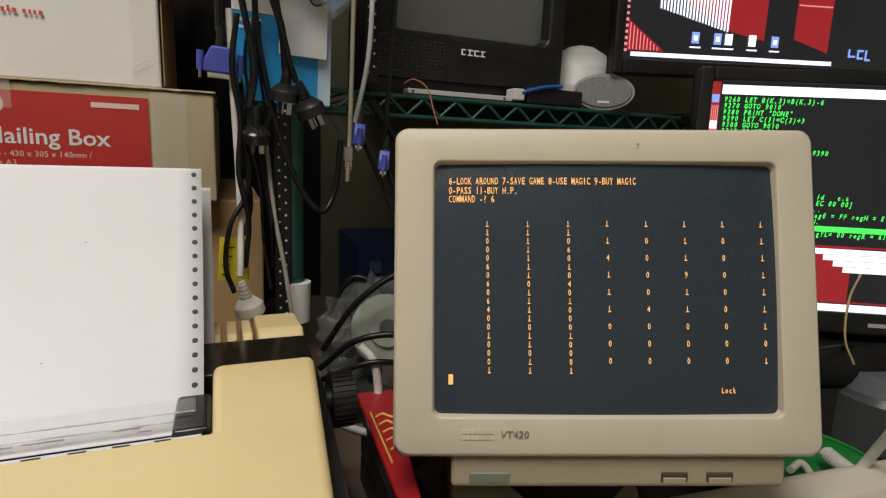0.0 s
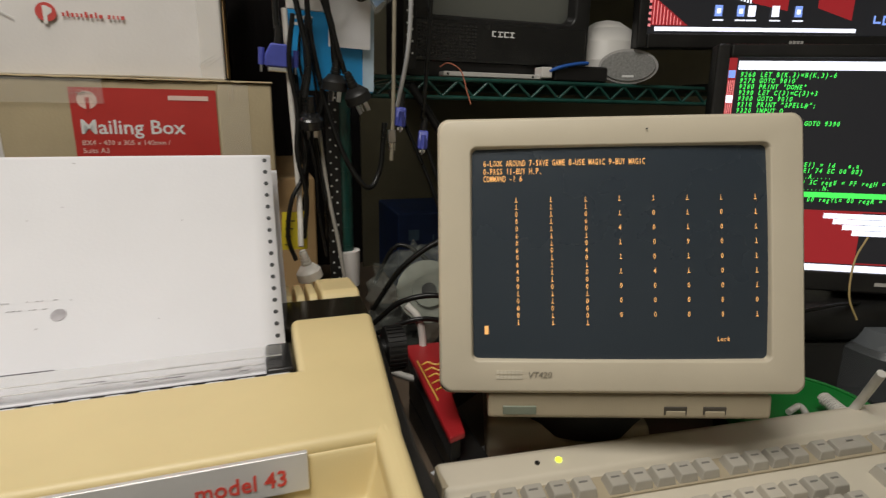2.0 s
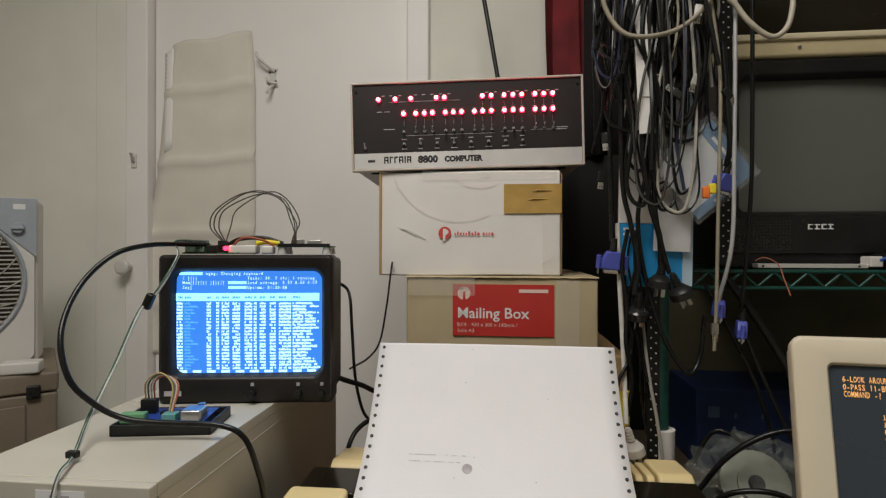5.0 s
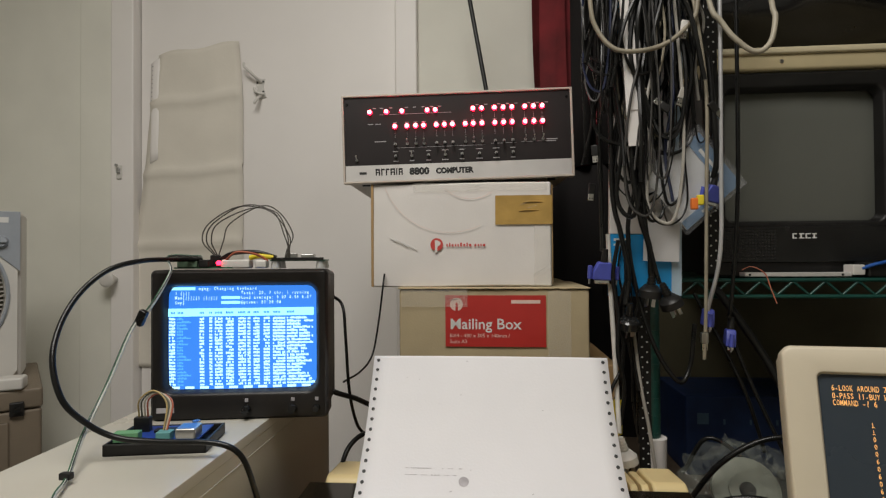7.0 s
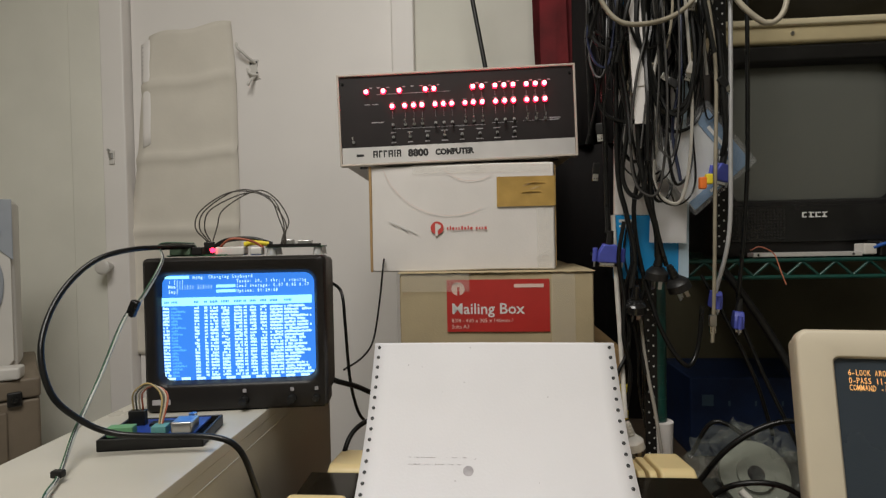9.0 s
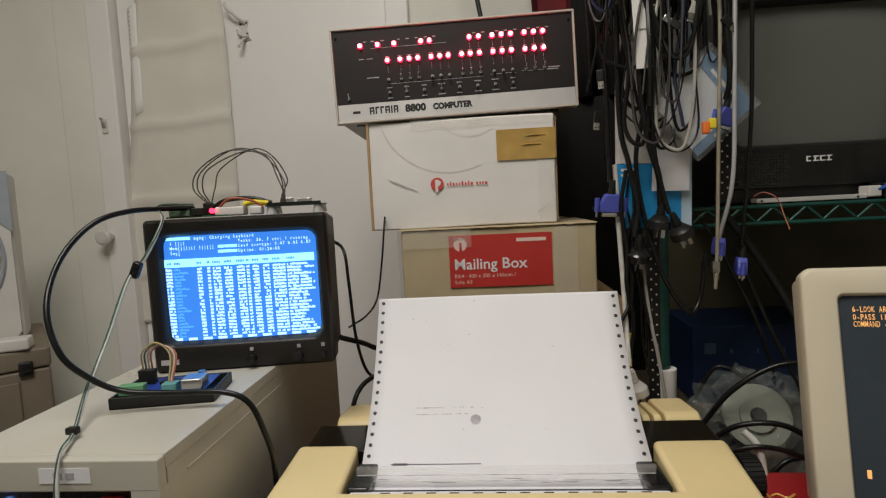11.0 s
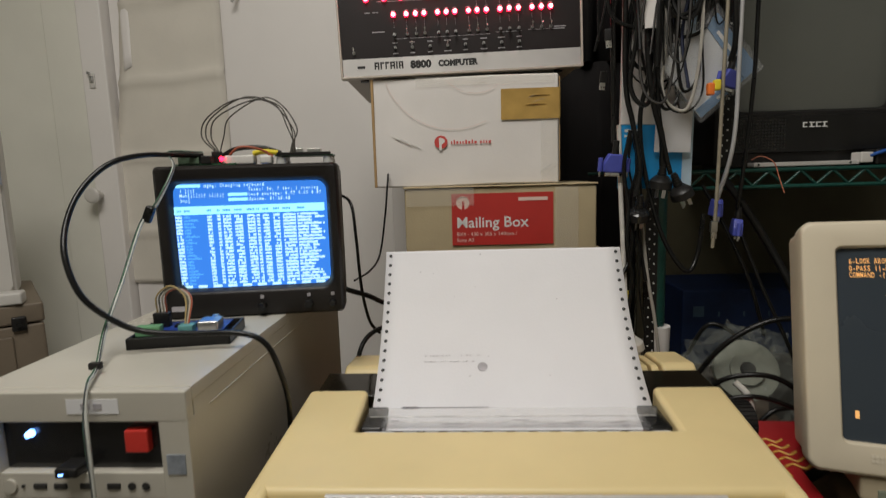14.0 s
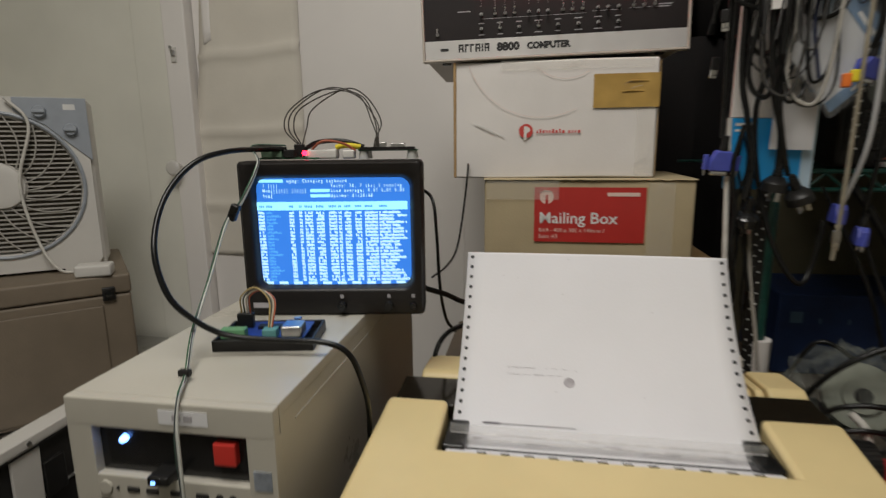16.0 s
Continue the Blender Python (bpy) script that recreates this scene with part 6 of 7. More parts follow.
for k, (lx, top, sh, rx) in enumerate(((-0.024, 0.091, 0.022, 0.086), (-0.019, 0.093, 0.030, 0.080), (-0.013, 0.089, 0.038, 0.084), (0.002, 0.092, 0.050, 0.091))):
    part("jumper_wire", tube([(-0.010 + 0.002 * k, 0.007, 0.030), (lx, 0.006, 0.048), (lx + 0.009, 0.004, 0.070), (sh, 0.002, top), (0.062 + 0.004 * k, 0.0, top - 0.006 - 0.003 * (k % 2)), (rx, -0.004, 0.055), (0.0875 - 0.001 * k, -0.008, 0.036), (0.088 - 0.002 * k, -0.010, 0.024)], 0.0008, 6, 6), dark_jumper, b2)
part("red_wire", tube([(0.008, -0.012, 0.020), (0.025, -0.018, 0.033), (0.048, -0.012, 0.030), (0.060, -0.006, 0.022)], 0.0015), wire_col[3], b2)
foot_clear = clear("clear_rubber_foot", (0.62, 0.62, 0.58), 0.2, 0.65)
b3 = thing("single_board_computer", Matrix.Translation((-0.395, 0.585, TOP - 0.012)) @ pose(0, 0, 0, 0, 0, 9), "small bare computer board with sockets and clear feet", "circuit board")
part("pcb", box(-0.032, 0.036, -0.020, 0.022, 0.0215, 0.0232), pcb_green, b3)
for x, y in ((-0.026, -0.014), (0.030, -0.014), (-0.026, 0.016), (0.030, 0.016)):
    part("clear_foot", cyl((x, y, 0.0122), (x, y, 0.0215), 0.0065, 0.005, 14), foot_clear, b3)
part("usb_socket", box(-0.014, 0.000, -0.018, -0.004, 0.0232, 0.031, 0.0006), steel, b3)
part("usb_socket", box(0.006, 0.022, -0.018, -0.004, 0.0232, 0.030, 0.0006), steel, b3)
part("black_header", box(-0.030, 0.034, -0.021, -0.016, 0.0225, 0.026), black, b3)
part("black_lead", tube([(-0.026, -0.010, 0.026), (-0.050, -0.012, 0.033), (-0.080, -0.008, 0.032), (-0.097, -0.006, 0.024)], 0.0028), rubber, b3)
part("yellow_plug", tube([(-0.030, -0.012, 0.026), (-0.046, -0.016, 0.028), (-0.058, -0.014, 0.026)], 0.0032), yellow, b3)

# ---- cables ----


def cable(pts, r, mt, label, n=8, name="cable", group=""):
    ob = part(name, tube(pts, r, n), mt)
    return tagged(ob, label, "cable", group)


cable([(-0.505, 0.545, 1.177), (-0.52, 0.525, 1.177), (-0.5345, 0.475, 1.176), (-0.553, 0.441, 1.165), (-0.567, 0.412, 1.134), (-0.558, 0.378, 1.093), (-0.542, 0.368, 1.052), (-0.524, 0.378, 1.025), (-0.500, 0.388, 1.009), (-0.463, 0.395, 1.004), (-0.412, 0.400, 1.002), (-0.389, 0.404, 0.990), (-0.3795, 0.412, 0.958), (-0.3800, 0.43, 0.915), (-0.389, 0.45, 0.84)], 0.0028, rubber, "thick black serial cable looping over the tower")
LEAD = [(-0.505, 0.548, 1.180), (-0.532, 0.520, 1.180), (-0.512, 0.492, 1.163), (-0.520, 0.468, 1.125), (-0.532, 0.455, 1.104), (-0.535, 0.42, 1.051), (-0.529, 0.38, 1.013), (-0.508, 0.335, 0.9925), (-0.4905, 0.299, 0.9925), (-0.486, 0.288, 0.975), (-0.4835, 0.284, 0.954), (-0.482, 0.281, 0.90), (-0.486, 0.281, 0.80), (-0.49, 0.281, 0.70)]
cable(LEAD, 0.0015, M("pale_lead", (0.50, 0.51, 0.47), 0.45, var=0.12, scale=60),  "grey twisted lead hanging over the tower front")
cable([(x - 0.0012 + 0.0010 * math.sin(k * 1.7), y - 0.001 * math.cos(k * 1.3), z + 0.0014) for k, (x, y, z) in enumerate(LEAD)], 0.0007, pcb_green, "thin green lead twisted with a grey one")
cable([(x + 0.0014 * math.sin(k * 1.1), y - 0.0014, z + 0.0008) for k, (x, y, z) in enumerate(LEAD)], 0.0006, M("dark_lead", (0.05, 0.06, 0.06), 0.5), "thin dark lead twisted with a grey one")
tie = part("cable_tie", box(-0.005, 0.005, -0.003, 0.003, -0.003, 0.003, 0.001, m=Matrix.Translation((-0.509, 0.335, 0.9945))), black)
tagged(tie, "small black clip on the grey lead", "clip")
tie = part("cable_tie", box(-0.0045, 0.0045, -0.004, 0.004, -0.009, 0.009, 0.002, m=Matrix.Translation((-0.5265, 0.461, 1.114)) @ pose(0, 0, 0, 0, 25, 0)), rubber)
tagged(tie, "black tape round the leads", "clip")
# leads behind the small monitor
cable([(-0.375, 0.66, 1.125), (-0.350, 0.63, 1.112), (-0.343, 0.62, 1.068), (-0.341, 0.63, 0.997), (-0.338, 0.66, 0.942), (-0.328, 0.68, 0.918)], 0.0022, rubber, "black lead hanging behind the small monitor")
cable([(-0.322, 0.79, 1.150), (-0.322, 0.775, 1.130), (-0.327, 0.77, 1.082), (-0.336, 0.76, 1.024), (-0.345, 0.72, 1.005), (-0.357, 0.66, 1.001)], 0.0016, rubber, "thin black lead hanging from the cartons")
cable([(-0.365, 0.62, 1.0), (-0.354, 0.62, 0.995), (-0.334, 0.64, 0.983), (-0.315, 0.66, 0.968), (-0.28, 0.68, 0.955)], 0.0036, rubber, "thick black lead behind the paper")
cable([(-0.28, 0.68, 0.938), (-0.319, 0.66, 0.932), (-0.338, 0.64, 0.924), (-0.347, 0.62, 0.905), (-0.352, 0.60, 0.86)], 0.0034, rubber, "black lead looping down behind the printer")

# the bundle that hangs from the shelf's post
rng = random.Random(77)
GR = "leads hanging from the shelf post"
dull_lead = M("dull_lead", (0.035, 0.033, 0.030), 0.45, var=0.2, scale=60, bump=0.1)
tan_lead = M("tan_lead", (0.26, 0.23, 0.17), 0.5, var=0.15, scale=60, bump=0.1)
loop_lead = M("loop_lead", (0.40, 0.36, 0.28), 0.5, var=0.15, scale=60, bump=0.1)
ink_lead = M("ink_blue_lead", (0.012, 0.018, 0.05), 0.4, var=0.2, scale=60, bump=0.1)
for k in range(84):
    x0 = -0.012 + 0.178 * rng.random()
    y0 = 0.656 + 0.072 * rng.random()
    top = 1.64 + 0.22 * rng.random()
    low = 1.25 + 0.26 * rng.random()
    drift = rng.uniform(-0.030, 0.030)
    r = rng.choice((0.0011, 0.0014, 0.0018, 0.0022, 0.0027, 0.0032))
    mt = rng.choice((rubber,) * 10 + (dull_lead,) * 3 + (ink_lead, tan_lead, grey_cable)) if r < 0.0025 else rubber
    steps = 6
    pts = [(x0, y0, top)]
    for q in range(steps):
        f = (q + 1) / steps
        pts.append((min(max(x0 + drift * f + rng.uniform(-0.011, 0.011), -0.012), 0.172), y0 + rng.uniform(-0.008, 0.008), top + (low - top) * f))
    kind = rng.random()
    x, y, z = pts[-1]
    if kind < 0.30:
        dx = rng.uniform(0.025, 0.085) * (1 if x < 0.09 else -1)
        back = rng.uniform(0.10, 0.34)
        pts += [(x + dx * 0.30, y - 0.006, z - 0.030), (x + dx * 0.75, y - 0.010, z - 0.022), (x + dx, y - 0.010, z + back * 0.35), (x + dx * 0.9, y - 0.004, z + back), (x + dx * 0.6, y, top)]
    elif kind < 0.45:
        dx = rng.uniform(0.05, 0.12) * (1 if x < 0.09 else -1)
        pts = pts[:3] + [(pts[2][0] + dx * 0.4, y - 0.008, pts[2][2] - 0.05), (pts[2][0] + dx * 0.8, y - 0.008, pts[2][2] - 0.12), (pts[2][0] + dx, y - 0.004, pts[2][2] - 0.22)]
        pts = [(min(max(p[0], -0.012), 0.176), p[1], p[2]) for p in pts]
    cable(pts, r, mt, "black lead hanging in a tangled bundle" if mt in (rubber, ink_lead) else "dull grey lead hanging in a tangled bundle", 6, "cable", GR)
# leads that reach further down beside the post
for k in range(7):
    x0 = 0.030 + 0.035 * rng.random()
    y0 = 0.690 + 0.040 * rng.random()
    low = 0.90 + 0.10 * rng.random()
    dx = rng.uniform(-0.01, 0.035)
    pts = [(x0 + dx * s / 5 + rng.uniform(-0.008, 0.008), y0 + rng.uniform(-0.006, 0.006), 1.20 + (low - 1.20) * s / 5) for s in range(6)]
    cable(pts, rng.choice((0.0016, 0.0022, 0.0030)), rubber, "black lead hanging down beside the shelf post", 7, "cable", GR)
# pale loops in front
cable([(-0.012, 0.67, 1.66), (-0.007, 0.66, 1.532), (0.001, 0.66, 1.493), (0.023, 0.655, 1.462), (0.057, 0.652, 1.456), (0.095, 0.655, 1.467), (0.126, 0.66, 1.495), (0.137, 0.66, 1.526), (0.143, 0.67, 1.66)], 0.0033, tan_lead, "thick pale tan loop of network cable", group=GR)
cable([(0.142, 0.67, 1.66), (0.152, 0.66, 1.525), (0.166, 0.657, 1.494), (0.184, 0.655, 1.468), (0.210, 0.655, 1.450), (0.230, 0.657, 1.464), (0.238, 0.66, 1.498), (0.236, 0.665, 1.521), (0.225, 0.67, 1.64)], 0.0036, loop_lead, "thick cream loop of cable", group=GR)
cable([(0.125, 0.68, 1.64), (0.132, 0.675, 1.56), (0.140, 0.67, 1.50), (0.150, 0.668, 1.40), (0.148, 0.668, 1.25), (0.146, 0.67, 1.10), (0.144, 0.672, 1.035)], 0.0025, tan_lead, "long grey lead hanging straight down", group=GR)
cable([(0.172, 0.675, 1.66), (0.170, 0.67, 1.45), (0.168, 0.668, 1.30), (0.166, 0.67, 1.18), (0.156, 0.69, 1.100)], 0.0028, M("silver_cable", (0.42, 0.42, 0.42), 0.4, 0.2, var=0.1), "silver-grey lead ending in a metal plug", group=GR)
cable([(0.205, 0.70, 1.65), (0.205, 0.70, 1.40), (0.203, 0.70, 1.25), (0.200, 0.715, 1.12), (0.199, 0.722, 1.085)], 0.0028, rubber, "thin black lead ending in a blue plug", group=GR)
cable([(0.015, 0.71, 1.60), (0.012, 0.705, 1.40), (0.016, 0.712, 1.26), (0.0165, 0.708, 1.185)], 0.0038, rubber, "black monitor lead ending in a blue plug", group=GR)
cable([(0.155, 0.672, 1.45), (0.160, 0.668, 1.36), (0.164, 0.672, 1.31), (0.162, 0.680, 1.285)], 0.0040, rubber, "black lead with a blue connector", group=GR)
cable([(0.045, 0.70, 1.60), (0.050, 0.695, 1.42), (0.064, 0.70, 1.30), (0.052, 0.705, 1.22), (0.062, 0.71, 1.14), (0.085, 0.70, 1.05), (0.115, 0.69, 1.0), (0.135, 0.70, 1.02), (0.142, 0.70, 1.08)], 0.0034, rubber, "black mains lead winding down the post", group=GR)
cable([(0.027, 0.722, 1.21), (0.029, 0.715, 1.12), (0.032, 0.71, 1.04), (0.032, 0.695, 0.97), (0.030, 0.678, 0.930)], 0.0036, white_cable, "white mains lead running down to a plug", group=GR)
cable([(0.047, 0.712, 1.078), (0.040, 0.70, 1.02), (0.022, 0.69, 0.985), (0.016, 0.69, 0.94), (0.024, 0.688, 0.91)], 0.0028, rubber, "black lead dropping behind the printer", group=GR)
cable([(0.081, 0.696, 1.150), (0.077, 0.688, 1.190), (0.062, 0.682, 1.240), (0.052, 0.680, 1.330), (0.054, 0.690, 1.560)], 0.0042, rubber, "thick black mains lead running down to its plug", group=GR)
cable([(0.044, 0.692, 1.108), (0.050, 0.695, 1.150), (0.040, 0.698, 1.210), (0.028, 0.698, 1.290), (0.030, 0.700, 1.560)], 0.0036, rubber, "black mains lead running down to its plug", group=GR)
cable([(0.092, 0.693, 1.138), (0.082, 0.688, 1.170), (0.070, 0.684, 1.230), (0.066, 0.680, 1.350), (0.072, 0.690, 1.560)], 0.0034, rubber, "black appliance lead running down to its plug", group=GR)
cable([(0.062, 0.72, 1.07), (0.070, 0.715, 0.99), (0.080, 0.712, 0.93), (0.088, 0.71, 0.87)], 0.0026, grey_cable, "pale flat lead beside the post", group=GR)


def vga_plug(m, label, size=1.0):
    t = thing("monitor_plug", m @ Matrix.Diagonal((size, size, size, 1)), label, "plug")
    part("hood", prism([(-0.016, 0.0), (0.016, 0.0), (0.016, 0.012), (0.009, 0.026), (-0.009, 0.026), (-0.016, 0.012)], -0.007, 0.007, 0.002), blue_plug, t)
    part("shell", box(-0.0125, 0.0125, -0.0045, 0.0045, -0.006, 0.0005, 0.0015), chrome, t)
    for x in (-0.0195, 0.0195):
        s = part("thumb_screw", cyl((x, 0, 0.001), (x, 0, 0.020), 0.0034, n=12), blue_plug, t)
        part("screw_tip", cyl((x, 0, -0.007), (x, 0, 0.001), 0.0014, n=8), steel, s)
    part("strain_relief", cyl((0, 0, 0.024), (0, 0, 0.045), 0.0055, 0.0042, 12), black, t)


vga_plug(Matrix.Translation((0.0165, 0.708, 1.143)) @ pose(0, 0, 0, 8, 3, 0), "blue monitor plug with thumb screws, hanging")
vga_plug(Matrix.Translation((0.158, 0.683, 1.252)) @ pose(0, 0, 0, 10, 8, 30), "blue monitor plug hanging on a black lead", 0.9)
vga_plug(Matrix.Translation((0.199, 0.724, 1.045)) @ pose(0, 0, 0, 5, 2, 75), "blue monitor plug seen edge-on, hanging", 0.95)
vga_plug(Matrix.Translation((0.166, 0.718, 1.075)) @ pose(0, 0, 0, 5, 0, 80), "blue monitor plug hanging behind grey leads", 0.95)


def usb_plug(m, label, mt):
    t = thing("usb_plug", m @ Matrix.Diagonal((0.66, 0.66, 0.66, 1)), label, "plug")
    part("grip", box(-0.0075, 0.0075, -0.004, 0.004, 0.012, 0.036, 0.002), mt, t)
    sh = part("metal_shell", box(-0.006, 0.006, -0.0023, 0.0023, -0.003, 0.013, 0.0006), chrome, t)
    for x in (-0.0028, 0.0028):
        part("window", box(x - 0.0012, x + 0.0012, -0.0027, -0.0022, 0.001, 0.0035), black, sh)


usb_plug(Matrix.Translation((0.1445, 0.672, 1.049)) @ pose(0, 0, 0, 5, -3, 8), "grey and silver plug on a pale lead", steel)
usb_plug(Matrix.Translation((0.002, 0.72, 1.262)) @ pose(0, 0, 0, 5, 5, 10), "white-metal plug on a black lead", black)
usb_plug(Matrix.Translation((0.006, 0.70, 1.315)) @ pose(0, 0, 0, 0, -4, -10), "metal-tipped plug hanging in the bundle", black)
usb_plug(Matrix.Translation((0.082, 0.668, 1.392)) @ pose(0, 0, 0, 0, 130, -10), "metal-tipped plug sticking out of the bundle", black)
usb_plug(Matrix.Translation((0.112, 0.665, 1.385)) @ pose(0, 0, 0, 0, 20, 0), "grey plug hanging in the bundle", grey_cable)
usb_plug(Matrix.Translation((0.168, 0.668, 1.368)) @ pose(0, 0, 0, 0, -40, 10), "wide black video plug with metal tip", black)
usb_plug(Matrix.Translation((0.117, 0.66, 1.475)) @ pose(0, 0, 0, 0, 8, 0), "white plug hanging in the bundle", fan_white)


def mains_plug(m, label, mt):
    t = thing("mains_plug", m @ Matrix.Diagonal((0.84, 0.84, 0.84, 1)), label, "plug")
    bm = bmesh.new()
    add_cyl(bm, (0, 0, 0), (0, 0, 0.012), 0.019, 0.0185, 26)
    add_cyl(bm, (0, 0, 0.012), (0, 0, 0.022), 0.0185, 0.010, 26)
    add_cyl(bm, (0, 0, 0.022), (0, 0, 0.045), 0.007, 0.0045, 14)
    part("body", bm, mt, t)
    for k in range(4):
        part("relief_ring", cyl((0, 0, 0.024 + k * 0.005), (0, 0, 0.0265 + k * 0.005), 0.0078 - 0.0006 * k, n=14), mt, t)
    for x, a in ((-0.0065, 30), (0.0065, -30), (0.0, 90)):
        part("pin", box(-0.003, 0.003, -0.0008, 0.0008, -0.016, 0.001, m=pose(x, 0.006 if a == 90 else -0.003, 0, 0, 0, a)), steel, t)


mains_plug(Matrix.Translation((0.080, 0.700, 1.118)) @ pose(0, 0, 0, 8, 4, 10), "black three-pin mains plug hanging on its lead", black)
mains_plug(Matrix.Translation((0.050, 0.700, 1.074)) @ pose(0, 0, 0, 14, -8, 30), "black three-pin mains plug hanging on its lead", black_gloss)
mains_plug(Matrix.Translation((0.040, 0.676, 0.8890)) @ pose(0, 0, 0, 0, -14, 10), "white mains plug with ribbed sleeve on the printer", white_cable)
mains_plug(Matrix.Translation((0.109, 0.69, 1.105)) @ pose(0, 0, 0, 8, -26, 0), "slim black appliance plug hanging in the bundle", black)
tg = thing("yellow_tag", Matrix.Translation((0.026, 0.698, 0.940)) @ pose(0, 0, 0, 0, 4, 12), "yellow test tag wrapped round a white lead", "tag")
part("tag_sheet", box(-0.018, 0.012, -0.0006, 0.0, -0.018, 0.030), yellow, tg)
part("tag_wrap", cyl((0.0105, 0.004, -0.018), (0.0085, 0.004, 0.030), 0.0062, n=14), yellow, tg)
for k in range(4):
    part("tag_line", plate(-0.014, -0.002 - 0.002 * k, 0.018 - k * 0.010, 0.0195 - k * 0.010, -0.0007, 0.0003), ink, tg)

# blue packets and cards hanging on the post
pk = thing("blue_packet", Matrix.Translation((0.028, 0.727, 1.118)) @ pose(0, 0, 0, 0, 1, 4), "blue and white hanging retail packet", "packet")
part("blue_face", box(0, 0.106, -0.004, 0.004, 0, 0.092, 0.001), blue_card, pk)
part("white_face", box(0, 0.106, -0.004, 0.004, 0.0925, 0.45, 0.001), white_card, pk)
part("pale_edge", box(0.092, 0.1065, -0.0052, 0.0, 0.002, 0.44), M("pale_blue", (0.45, 0.58, 0.68), 0.5), pk)
part("print_bar", plate(0.006, 0.030, 0.082, 0.086, -0.0042, 0.0004), white_ink, pk)
part("print_bar", plate(0.006, 0.024, 0.075, 0.078, -0.0042, 0.0004), white_ink, pk)
part("blue_stripe", plate(0.004, 0.02, 0.38, 0.44, -0.0042, 0.0004), blue_card, pk)
wcard = part("white_card", box(-0.026, 0.026, -0.0008, 0.0, -0.036, 0.036, m=Matrix.Translation((0.104, 0.720, 1.205)) @ pose(0, 0, 0, 0, 2, 2)), paper)
tagged(wcard, "blank white card hanging in front of the blue packet", "card")
bgm = Matrix.Translation((0.140, 0.694, 1.283)) @ pose(0, 0, 0, 0, -40, 8) @ Matrix.Diagonal((0.94, 1, 0.94, 1))
bg = thing("blister_bag", bgm, "clear plastic bag with blue and white printed card", "bag")
part("card", box(-0.055, 0.055, 0.0, 0.0012, -0.050, 0.050), M("pale_card", (0.60, 0.61, 0.62), 0.4, var=0.05), bg)
part("blue_border", box(0.030, 0.055, -0.0012, -0.0004, -0.050, 0.050), M("slate_blue", (0.14, 0.24, 0.38), 0.4, var=0.1), bg)
part("blue_border", box(-0.055, 0.0295, -0.0012, -0.0004, -0.050, -0.036), M("slate_blue_b", (0.14, 0.24, 0.38), 0.4, var=0.1), bg)
part("clear_sleeve", box(-0.060, 0.062, -0.004, 0.003, -0.056, 0.060, 0.0015), sleeve_plastic, bg)
part("print_bar", plate(0.036, 0.041, -0.015, 0.03, -0.0014, 0.0003), white_ink, bg)
part("print_bar", plate(-0.02, 0.01, -0.046, -0.042, -0.0014, 0.0003), white_ink, bg)
sp = thing("white_sleeve", Matrix.Translation((0.046, 0.672, 1.330)) @ pose(0, 0, 0, 0, -3, 0), "narrow white paper sleeve hanging among the leads", "packet")
part("sheet", box(0.0, 0.021, -0.001, 0.001, 0.0, 0.34, 0.0005), white_card, sp)
part("fold", box(0.002, 0.019, -0.0024, -0.0012, 0.05, 0.10, 0.0004), white_card, sp)
oc = part("orange_connector", box(0.126, 0.135, 0.660, 0.669, 1.240, 1.256, 0.002), M("orange_plastic", (0.75, 0.18, 0.03), 0.4))
tagged(oc, "small orange connector in the cable bundle", "connector")
oc = part("yellow_connector", box(0.134, 0.143, 0.660, 0.669, 1.246, 1.260, 0.002), yellow)
tagged(oc, "small yellow connector in the cable bundle", "connector")
cable([(0.235, 0.76, 1.155), (0.245, 0.752, 1.160), (0.262, 0.748, 1.150), (0.270, 0.745, 1.125), (0.277, 0.744, 1.105)], 0.0008, M("salmon_wire", (0.6, 0.2, 0.12), 0.5), "thin red and white wire over the shelf edge")
cable([(0.19, 0.75, 1.13), (0.215, 0.74, 1.09), (0.25, 0.73, 1.03), (0.275, 0.70, 0.96), (0.285, 0.68, 0.90)], 0.0055, rubber, "thick black lead running down behind the terminal")
cable([(0.16, 0.75, 1.12), (0.185, 0.73, 1.06), (0.215, 0.71, 0.98), (0.235, 0.70, 0.90)], 0.0026, rubber, "thin black lead crossing the dark shelf")

